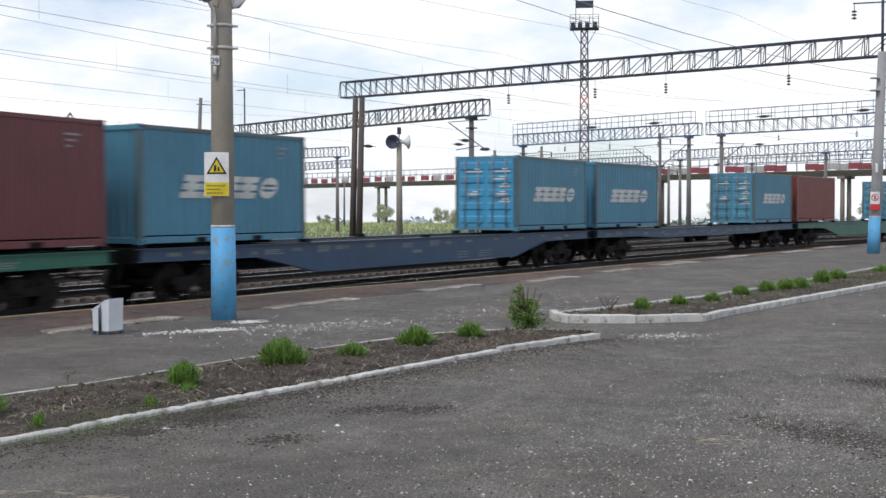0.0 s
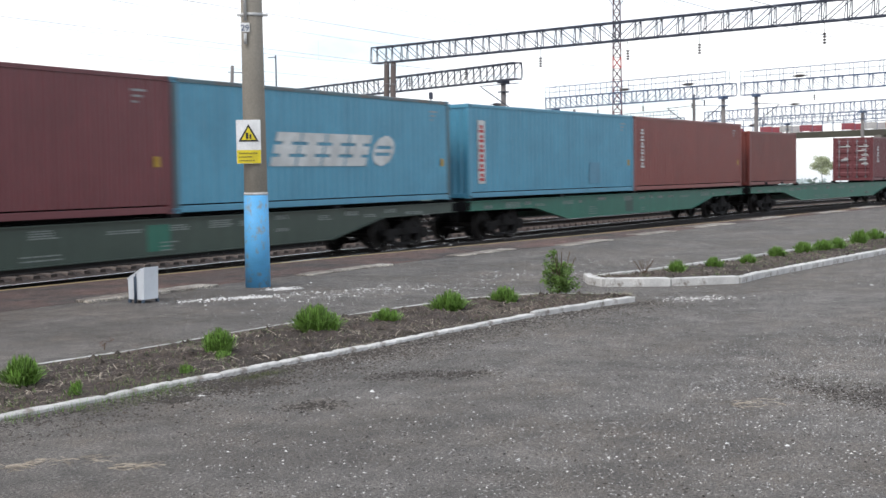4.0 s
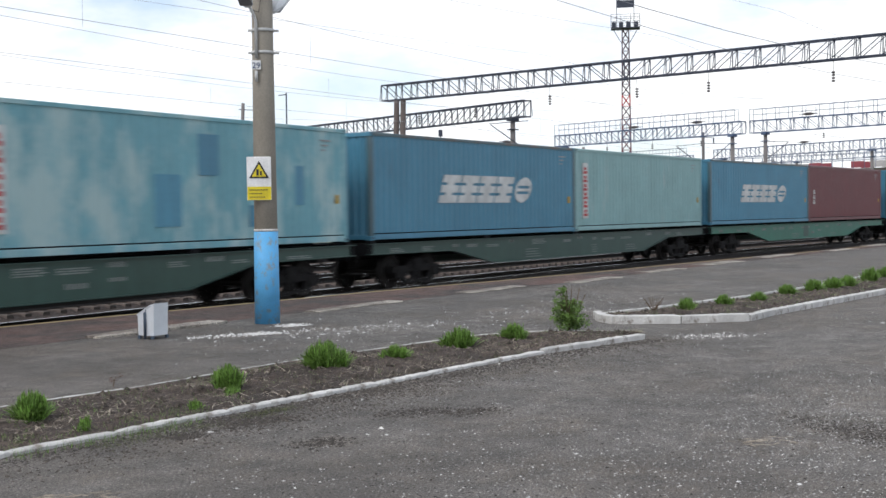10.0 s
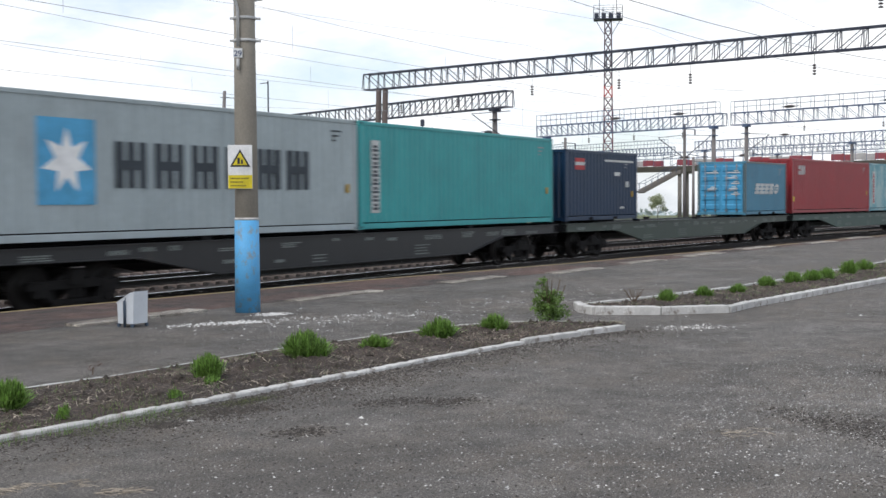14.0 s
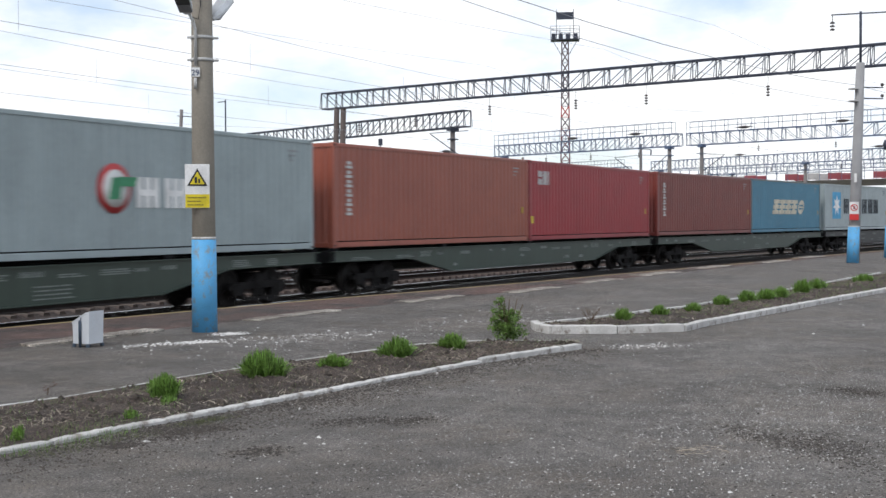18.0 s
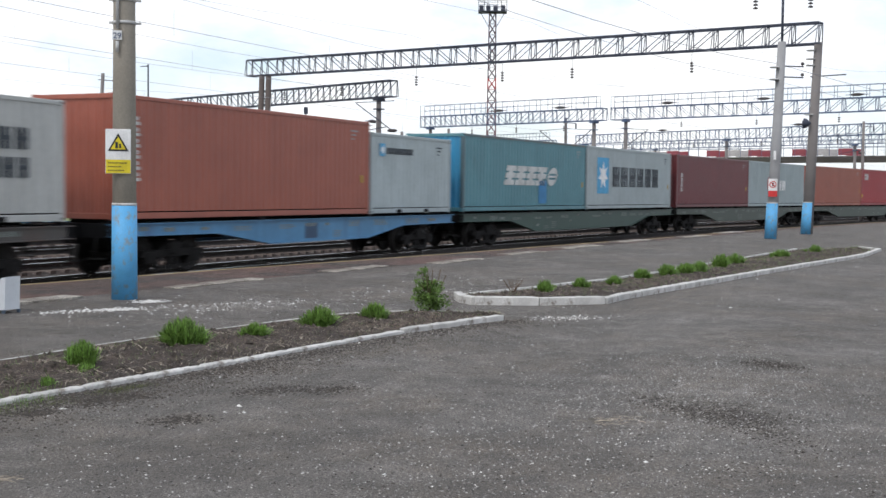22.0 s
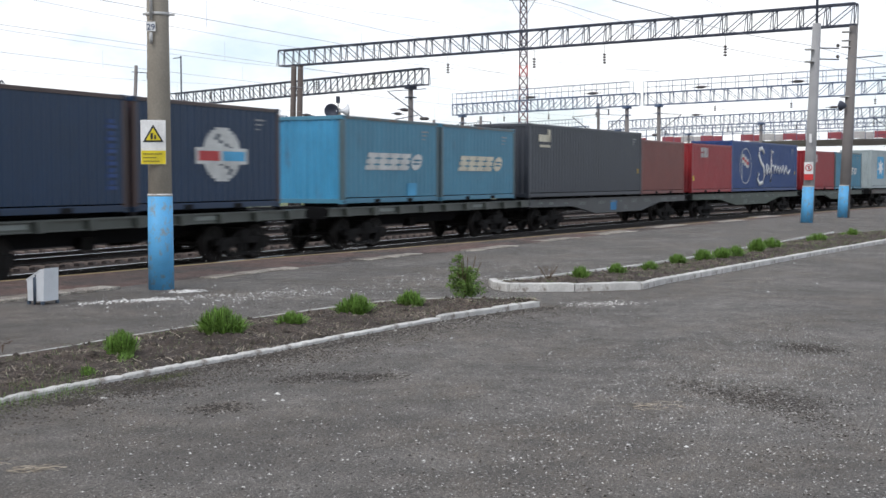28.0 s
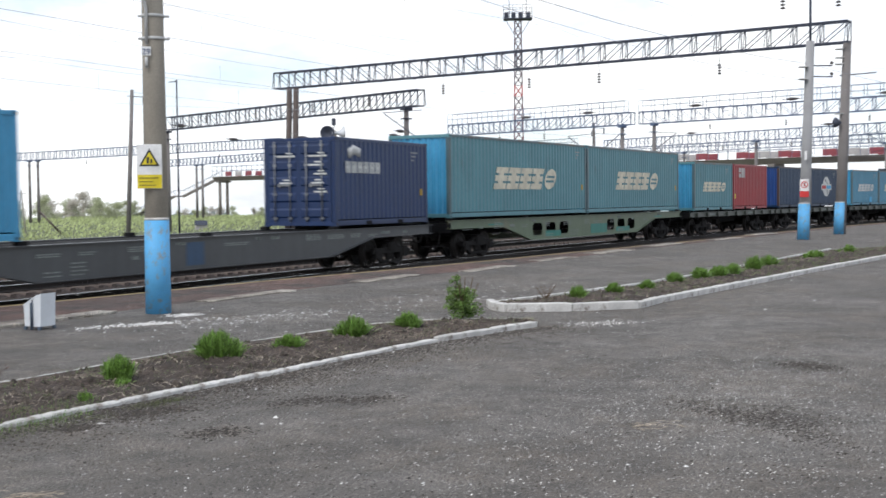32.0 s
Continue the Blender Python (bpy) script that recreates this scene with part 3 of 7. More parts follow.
def shell(feet, h):
    """The meshes of a container type, built once."""
    if (feet, h) in SHELL:
        return SHELL[feet, h]
    L, W = LEN[feet], CW / 2
    g = {}
    for name, y, deep in (("side_near", -W + 0.012, 0.031), ("side_far", W - 0.012, -0.031)):
        g[name] = corrugated(0.14, L - 0.14, 0.192, h - 0.10, y, deep, 0.278).mesh("side_panel", M_GREY)
    b = Build()
    b.soft(0, 0.16, 0, 0.14, 0.118, h - 0.118, 0.02)
    g["post"] = b.mesh("corner_post", M_GREY)
    b = Build()
    b.soft(0.17, L - 0.17, 0, 0.06, 0.02, 0.16, 0.012)
    g["low"] = b.mesh("bottom_rail", M_GREY)
    b = Build()
    b.soft(0.17, L - 0.17, 0, 0.06, h - 0.10, h - 0.012, 0.012)
    g["high"] = b.mesh("top_rail", M_GREY)
    b = Build()
    b.soft(0, 0.06, -W + 0.15, W - 0.15, 0.02, 0.15, 0.01)
    g["sill"] = b.mesh("end_sill", M_GREY)
    b = Build()
    b.soft(0, 0.06, -W + 0.15, W - 0.15, h - 0.12, h - 0.012, 0.01)
    g["head"] = b.mesh("end_header", M_GREY)
    b = Build()
    x = 0.5
    while x < L - 0.4:
        b.box(x, x + 0.05, -W + 0.07, W - 0.07, 0.03, 0.145)
        x += 0.6
    b.box(0.07, L - 0.07, -W + 0.07, W - 0.07, 0.146, 0.158)
    # added spine, no real member: stops light showing between floor and wagon deck
    b.box(0.3, L - 0.3, -0.35, 0.35, -0.085, 0.06)
    if feet == 20:
        for c in (L / 2 - 1.03, L / 2 + 1.03):
            for y in (-W - 0.002, W - 0.06):
                b.box(c - 0.18, c + 0.18, y, y + 0.062, 0.022, 0.13)
    g["floor"] = b.mesh("underframe", M_FLOOR)
    b = Build()
    n = round(L / 0.42)
    p = (L - 0.24) / n
    for i in range(n):
        o = 0.12 + i * p
        for xa, za, xb, zb in ((o, 0, o + 0.4 * p, 0), (o + 0.4 * p, 0, o + 0.5 * p, -0.02), (o + 0.5 * p, -0.02, o + 0.9 * p, -0.02), (o + 0.9 * p, -0.02, o + p, 0)):
            b.face([(xa, -W + 0.06, h - 0.015 + za), (xb, -W + 0.06, h - 0.015 + zb), (xb, W - 0.06, h - 0.015 + zb), (xa, W - 0.06, h - 0.015 + za)])
    b.face([(0.1, -W + 0.06, h - 0.05), (0.1, W - 0.06, h - 0.05), (L - 0.1, W - 0.06, h - 0.05), (L - 0.1, -W + 0.06, h - 0.05)])
    g["roof"] = b.mesh("roof", M_GREY)
    b = Build()
    c = corrugated(-W + 0.14, W - 0.14, 0.15, h - 0.12, 0, 0.045, 0.25)
    b.v = [(0.02 + y, -x, z) for x, y, z in c.v]
    b.f, b.m, b.s = c.f, c.m, c.s
    g["end"] = b.mesh("end_wall", M_GREY)
    b = Build()
    wd = W - 0.145
    b.box(0, 0.045, 0, wd, 0, h - 0.275)
    n, dz = 5, (h - 0.275) / 5
    for i in range(n):
        z0, z1 = i * dz + 0.09, (i + 1) * dz - 0.09
        b.hexa([(-0.036, 0.12, z0 + 0.05), (-0.002, 0.07, z0), (-0.002, wd - 0.07, z0), (-0.036, wd - 0.12, z0 + 0.05), (-0.036, 0.12, z1 - 0.05), (-0.002, 0.07, z1), (-0.002, wd - 0.07, z1), (-0.036, wd - 0.12, z1 - 0.05)])
    g["door"] = b.mesh("door", M_GREY)
    b = Build()
    b.tube([(-0.062, 0, -0.02), (-0.062, 0, h - 0.25)], 0.019, 8)
    for z in (0.05, 0.75, 1.6, h - 0.42):
        b.box(-0.075, 0.0, -0.05, 0.05, z, z + 0.07)
    g["rod"] = b.mesh("lock_rod", M_GALV)
    b = Build()
    b.box(-0.085, -0.06, -0.02, 0.36, -0.022, 0.022)
    b.box(-0.09, 0.0, 0.28, 0.36, -0.05, 0.05)
    g["handle"] = b.mesh("door_handle", M_GALV)
    b = Build()
    b.soft(0, 0.178, 0, 0.162, 0, 0.118, 0.012)
    b.box(0.05, 0.13, -0.004, 0.02, 0.03, 0.09, 1)
    g["cast"] = b.mesh("corner_casting", [M_GREY, M_GASKET])
    SHELL[feet, h] = g
    return g


def plate(b, x, z, w, h, y=NEAR - 0.002, lean=0.0, mi=0, t=0.008):
    """A flat mark on the near side of a container; lean: how far its top slides along x."""
    b.hexa([(x, y - t, z), (x + w, y - t, z), (x + w, y, z), (x, y, z), (x + lean, y - t, z + h), (x + w + lean, y - t, z + h), (x + w + lean, y, z + h), (x + lean, y, z + h)], mi)


def emblem_slant(box, feet, h, m, size=None):
    """Four bold slanting blocks of bars, and a round badge with waves through it."""
    L = LEN[feet]
    w = size or (3.5 if feet == 20 else 5.5)
    hh = w * 0.148
    x, z, lean, y, c = L * 0.5 - w * 0.5, h * 0.5 - hh * 0.55, hh * 0.42, NEAR - 0.002, w / 5.15
    # four plain slanting blocks: three broad bars on a middle stem
    edge = [(0.62, 0.0), (0.92, 0.0), (0.92, 0.27), (0.62, 0.27), (0.62, 0.37), (0.92, 0.37), (0.92, 0.63), (0.62, 0.63), (0.62, 0.73), (0.92, 0.73), (0.92, 1.0), (0.0, 1.0), (0.0, 0.73), (0.26, 0.73), (0.26, 0.63), (0.0, 0.63), (0.0, 0.37), (0.26, 0.37), (0.26, 0.27), (0.0, 0.27), (0.0, 0.0)]
    for i in range(4):
        b = Build()
        b.rings([[(x + i * c + c * u + lean * v, yy, z + hh * v) for u, v in edge] for yy in (y - 0.008, y)])
        part("emblem_block", b, m, box, "slanting block of the side emblem")
    b = Build()
    o, r = x + 4 * c + c * 0.62, hh * 0.5
    for k in range(9):
        z0, z1 = hh * k / 9, hh * (k + 1) / 9
        q = []
        for zz in (z0, z1):
            e = math.sqrt(max(0.02, 1 - ((zz - r) / (r * 1.01)) ** 2)) * r * 1.3
            q.append((o - e + lean * zz / hh, o + e + lean * zz / hh, z + zz))
        (a0, a1, za), (b0, b1, zb) = q
        cuts = [(0.0, 1.0)] if k not in (3, 5) else [(0.0, 0.12), (0.88, 1.0)]
        for f0, f1 in cuts:
            p0, p1, q0, q1 = a0 + (a1 - a0) * f0, a0 + (a1 - a0) * f1, b0 + (b1 - b0) * f0, b0 + (b1 - b0) * f1
            b.hexa([(p0, y - 0.008, za), (p1, y - 0.008, za), (p1, y, za), (p0, y, za), (q0, y - 0.008, zb), (q1, y - 0.008, zb), (q1, y, zb), (q0, y, zb)])
    part("wave_badge", b, m, box, "round badge with waves through it")


def blocks(box, x, z, w, h, n, m, label="dark block mark of the side emblem"):
    """A row of n plain blocks: three uprights on a middle band."""
    c = w / n
    for i in range(n):
        o, b, y = x + i * c, Build(), NEAR - 0.002
        edge = [(0.06, 0.0), (0.25, 0.0), (0.25, 0.4), (0.35, 0.4), (0.35, 0.0), (0.54, 0.0), (0.54, 0.4), (0.64, 0.4), (0.64, 0.0), (0.83, 0.0), (0.83, 1.0), (0.64, 1.0), (0.64, 0.6), (0.54, 0.6), (0.54, 1.0), (0.35, 1.0), (0.35, 0.6), (0.25, 0.6), (0.25, 1.0), (0.06, 1.0)]
        b.rings([[(o + c * u, yy, z + h * v) for u, v in edge] for yy in (y - 0.008, y)])
        part("emblem_block", b, m, box, label)


def emblem_star(box, x, z, s):
    b = Build()
    plate(b, x, z, s, s * 1.12, t=0.006)
    y = NEAR - 0.010
    cx, cz = x + s / 2, z + s * 0.56
    for i in range(7):
        a = math.pi / 2 + math.tau * i / 7
        l, r = a + 0.449, a - 0.449
        o = s * 0.44
        q = [(cx, cz), (cx + 0.47 * o * math.cos(r), cz + 0.47 * o * math.sin(r)), (cx + o * math.cos(a), cz + o * math.sin(a)), (cx + 0.47 * o * math.cos(l), cz + 0.47 * o * math.sin(l))]
        b.face([(px, y - 0.004, pz) for px, pz in q], 1)
    part("star_emblem", b, [M_MARK_BLUE, M_MARK_BRIGHT], box, "blue square with a white seven-pointed star")


def column(box, x, z, w, h, n, m, back=None):
    """Marks stacked in an upright column, with or without a backing plate."""
    b = Build()
    if back:
        plate(b, x - 0.06, z - 0.08, w + 0.12, h + 0.16, t=0.004, mi=1)
    c, y = h / n, NEAR - 0.006
    for i in range(n):
        plate(b, x, z + i * c, w, c * 0.30, y)
        plate(b, x + w * 0.18, z + i * c + c * 0.42, w * 0.64, c * 0.34, y)
    part("upright_marking", b, [m, back or m], box, "column of block marks")


def codes(box, feet, h, m, x=None, sign=True):
    """Small registration marks, as plain bars, at the upper front corner."""
    L = LEN[feet]
    b = Build()
    x = x or L - 1.2
    for r, (w, o) in enumerate(((0.46, 0), (0.30, 0.05), (0.16, 0.05))):
        plate(b, x + o, h - 0.36 - r * 0.12, w, 0.045, t=0.003)
    part("registration_mark", b, M_MARK_DARK if m is M_MARK_DARK else M_MARK_FAINT, box)
    if sign:
        b = Build()
        plate(b, L - 0.55, h * 0.34, 0.17, 0.22, t=0.003)
        part("warning_decal", b, M_MARK_YELLOW, box, "yellow warning decal")


def container(feet, h, m, label, doors=False, marks=M_MARK_WHITE, end=None, sign=True, post=None):
    """An ISO container, its origin at the rear near end of its floor's middle line; its doors or its blind end face the rear."""
    g, L, W = shell(feet, h), LEN[feet], CW / 2
    box = thing("shipping_container", pose(0, 0, 0), label, "shipping container", "containers on the train")
    # end: colour of end walls and doors; a brighter blue paints sunlight on them
    end = end or m
    painted("side_panel", g["side_near"], [m], box)
    painted("side_panel", g["side_far"], [m], box)
    for x in (0, L - 0.16):
        for y in (-W, W - 0.14):
            painted("corner_post", g["post"], [post or m], box, pose(x, y, 0))
    for y in (-W, W - 0.06):
        painted("bottom_rail", g["low"], [m], box, pose(0, y, 0))
        painted("top_rail", g["high"], [post or m], box, pose(0, y, 0))
    for x in (0.0, L - 0.06):
        painted("end_sill", g["sill"], [m], box, pose(x, 0, 0))
        painted("end_header", g["head"], [m], box, pose(x, 0, 0))
    part("underframe", g["floor"], None, box)
    painted("roof", g["roof"], [m], box)
    for x, turn in ((0, 0), (L, 180)):
        if doors == (turn == 0):
            for side in (-1, 1):
                d = painted("door", g["door"], [end], box, pose(x, 0, 0.15, 0, 0, turn) @ (pose(0.005, 0.006, 0) if side > 0 else pose(0.005, -(W - 0.151), 0)))
                for f in (0.26, 0.74):
                    rod = part("lock_rod", g["rod"], None, d, at=pose(0, f * (W - 0.145), 0))
                part("door_handle", g["handle"], None, d, at=pose(0, 0.3 * (W - 0.145), 1.05))
                if turn == 0:
                    mk = Build()
                    for r in range(5):
                        if side < 0 or r in (0, 3):
                            y0, z0 = 0.12 + 0.1 * (r % 2), h - 0.72 - 0.26 * r
                            mk.box(-0.042, -0.036, y0, y0 + (0.62 if r in (0, 1) else 0.42), z0, z0 + 0.05)
                            mk.box(-0.042, -0.036, y0 + 0.08, y0 + 0.3, z0 + 0.09, z0 + 0.13)
                    tagged(part("door_marking", mk, marks, d), kind="stuff")
        else:
            painted("end_wall", g["end"], [end], box, pose(x, 0, 0, 0, 0, turn))
    for x, sx in ((0, 1), (L, -1)):
        for y, sy in ((-W, 1), (W, -1)):
            for z in (0, h - 0.118):
                turn = 0 if sx == sy == 1 else (180 if sx == sy == -1 else (90 if sx < 0 else -90))
                o = (x, y) if turn in (0, 180) else (x, y)
                painted("corner_casting", g["cast"] if turn in (0, 180) else shell_cast(), [m, M_GASKET], box, pose(o[0], o[1], z, 0, 0, turn))
    return box


def shell_cast():
    if "cast" not in SHELL:
        b = Build()
        b.soft(0, 0.162, 0, 0.178, 0, 0.118, 0.012)
        b.box(-0.004, 0.02, 0.05, 0.13, 0.03, 0.09, 1)
        SHELL["cast"] = b.mesh("corner_casting", [M_GREY, M_GASKET])
    return SHELL["cast"]


# ---- wagons ----
# a wagon's origin lies on the rail, under its middle; x runs ahead
DECK, LIFT = 1.17, 0.11


def wheel_meshes():
    b = Build()
    for y, o in ((-0.76, -1), (0.76, 1)):
        b.lathe((0, y, 0), [(0.10, -0.07), (0.16, -0.09), (0.17, -0.05), (0.38, -0.05), (0.40, -0.06), (0.475, -0.062), (0.475, 0.05), (0.505, 0.062), (0.505, 0.09), (0.40, 0.09), (0.38, 0.03), (0.17, 0.03), (0.10, 0.05)] if o < 0 else [(0.10, -0.05), (0.17, -0.03), (0.38, -0.03), (0.40, -0.09), (0.505, -0.09), (0.505, -0.062), (0.475, -0.05), (0.475, 0.062), (0.40, 0.06), (0.38, 0.05), (0.17, 0.05), (0.16, 0.09), (0.10, 0.07)], 20, 0, "y")
        for k in range(3):
            a = math.tau * k / 3
            c, s = math.cos(a), math.sin(a)
            b.bar((0.18 * c, y + o * 0.06, 0.18 * s), (0.36 * c, y + o * 0.06, 0.36 * s), 0.04, 0.03)
    b.tube([(0, -1.05, 0), (0, 1.05, 0)], 0.085, 10)
    wheel = b.mesh("wheelset", M_WHEEL)
    b = Build()
    for y in (0.0,):
        b.hexa([(-1.25, y - 0.07, -0.03), (1.25, y - 0.07, -0.03), (1.25, y + 0.07, -0.03), (-1.25, y + 0.07, -0.03), (-1.15, y - 0.07, 0.14), (1.15, y - 0.07, 0.14), (1.15, y + 0.07, 0.14), (-1.15, y + 0.07, 0.14)])
        for sx in (-1, 1):
            b.hexa([(sx * 0.62 - 0.1, y - 0.06, -0.28), (sx * 0.62 + 0.1, y - 0.06, -0.28), (sx * 0.62 + 0.1, y + 0.06, -0.28), (sx * 0.62 - 0.1, y + 0.06, -0.28), (sx * 0.78 - 0.12, y - 0.06, 0.0), (sx * 0.78 + 0.12, y - 0.06, 0.0), (sx * 0.78 + 0.12, y + 0.06, 0.0), (sx * 0.78 - 0.12, y + 0.06, 0.0)])
            b.soft(sx * 0.925 - 0.17, sx * 0.925 + 0.17, y - 0.11, y + 0.11, -0.17, 0.12, 0.04)
            b.bar((sx * 0.5, y, 0.12), (sx * 0.22, y, 0.26), 0.12, 0.08)
        b.box(-0.62, 0.62, y - 0.07, y + 0.07, -0.33, -0.24)
        b.box(-0.3, 0.3, y - 0.06, y + 0.06, 0.2, 0.3)
        for sx in (-0.16, 0, 0.16):
            b.lathe((sx, y, -0.24), [(0.07, 0), (0.07, 0.05), (0.06, 0.07), (0.07, 0.1), (0.06, 0.13), (0.07, 0.16), (0.06, 0.19), (0.07, 0.24), (0.07, 0.36)], 8)
    frame_side = b.mesh("side_frame", M_BOGIE)
    b = Build()
    b.soft(-0.22, 0.22, -1.15, 1.15, 0.05, 0.36, 0.05)
    b.lathe((0, 0, 0.36), [(0.3, 0), (0.3, 0.06), (0.18, 0.07), (0.18, 0.14)], 14)
    for sx in (-1, 1):
        b.tube([(sx * 0.42, -0.95, -0.05), (sx * 0.42, 0.95, -0.05)], 0.04, 6)
        for y in (-0.76, 0.76):
            b.box(sx * 0.40 - 0.04, sx * 0.40 + 0.06, y - 0.06, y + 0.06, -0.2, 0.12)
    return wheel, frame_side, b.mesh("bolster", M_BOGIE)


WHEEL, SIDE_FRAME, BOLSTER = wheel_meshes()
WHEELS = {1: [], -1: []}


def bogie(parent, x):
    """A two-axle bogie: bolster, side frames and two wheelsets."""
    g = part("bogie", BOLSTER, None, parent, at=pose(x, 0, 0.475 + RAIL - BODY))
    for y in (-1.02, 1.02):
        part("side_frame", SIDE_FRAME, None, g, at=pose(0, y, 0))
    for s in (1, -1):
        WHEELS[s].append(part("wheelset", WHEEL, None, g, at=pose(0.925 * s, 0, 0)))


def coupler(parent, x, d):
    b = Build()
    b.box(-0.1, 0.42, -0.13, 0.13, 0.93, 1.15)
    b.hexa([(0.42, -0.17, 0.9), (0.72, -0.2, 0.9), (0.72, 0.1, 0.9), (0.42, 0.17, 0.9), (0.42, -0.17, 1.2), (0.72, -0.2, 1.2), (0.72, 0.1, 1.2), (0.42, 0.17, 1.2)])
    b.tube([(0.1, 0.3, 0.9), (0.3, 0.32, 0.6), (0.6, 0.3, 0.55), (0.8, 0.25, 0.75)], 0.03, 6)
    part("coupler", b, M_BOGIE, parent, at=pose(x, 0, 0, 0, 0, 0 if d > 0 else 180))


def text_bars(parent, spots, y, m=M_MARK_FADED):
    """Unreadable stencils on a frame, as bars: (x, z, width, height)."""
    b = Build()
    for x, z, w, h in spots:
        b.box(x, x + w, y - 0.006, y, z, z + h)
    tagged(part("stencil_bars", b, m, parent), kind="stuff")


def stencils(parent, x0, x1, z0, z1, y, r, share=1.0):
    """Worn stencils that cannot be read: short rows of strokes and small stacked lines."""
    x, rows = x0, []
    while x < x1 - 1.0:
        kind = r.random()
        if kind < 0.45:
            h, n = r.uniform(0.07, 0.11), r.randrange(4, 10)
            z = r.uniform(z0, z1 - h)
            w = n * h * 0.72
            if r.random() < share:
                for k in range(n):
                    o = x + k * h * 0.72
                    rows += [(o, z, h * 0.2, h), (o + h * 0.34, z, h * 0.2, h)] + [(o + h * 0.2, z + h * r.choice((0.0, 0.42, 0.8)), h * 0.14, h * 0.2)]
        else:
            n, w = r.randrange(2, 5), r.uniform(0.35, 0.9)
            if r.random() < share:
                for k in range(n):
                    z, e = z0 + k * (z1 - z0) / 4.2, 0.0
                    while e < w:
                        l = r.uniform(0.08, 0.22)
                        rows.append((x + e, z, l, 0.026))
                        e += l + 0.04
        x += w + r.uniform(0.25, 1.6)
    text_bars(parent, rows, y)


def frame_common(w, half, m, boards=False):
    b = Build()
    b.box(-half + 0.1, half - 0.1, -0.2, 0.2, 0.72, 1.05)
    x = -half + 0.35
    while x < half - 0.2:
        b.box(x, x + 0.14, -1.13, 1.13, 0.93, 1.10)
        x += 1.45
    part("centre_sill", b, M_FLOOR, w)
    for d in (1, -1):
        b = Build()
        b.hexa([(0, -1.28, 0.88), (0.14, -1.28, 0.88), (0.14, 1.28, 0.88), (0, 1.28, 0.88), (0, -1.28, 1.2), (0.14, -1.28, 1.2), (0.14, 1.28, 1.2), (0, 1.28, 1.2)])
        b.box(0.12, 0.2, -0.34, 0.34, 0.84, 1.2)
        part("end_beam", b, M_FLOOR, w, at=pose(d * (half - 0.14), 0, 0, 0, 0, 0 if d > 0 else 180))
        coupler(w, d * half, d)
        bogie(w, d * (half - 2.55))
        for y in (-1.0, 1.0):
            b = Build()
            b.tube([(0.16, y, 0.9), (0.24, y, 0.55), (0.24, y, 0.42)], 0.02, 6)
            b.box(0.12, 0.34, y - 0.2, y + 0.2, 0.40, 0.43)
            part("step", b, M_BOGIE, w, at=pose(d * half, 0, 0, 0, 0, 0 if d > 0 else 180))
    b = Build()
    b.lathe((half * 0.25, 0.5, 0.62), [(0.0, -0.55), (0.2, -0.5), (0.2, 0.5), (0.0, 0.55)], 12, 0, "x")
    b.box(-0.8, -0.4, -0.5, -0.2, 0.45, 0.72)
    b.tube([(-half + 3, 0.62, 0.7), (half - 3, 0.62, 0.7)], 0.03, 6)
    part("brake_gear", b, M_BOGIE, w)


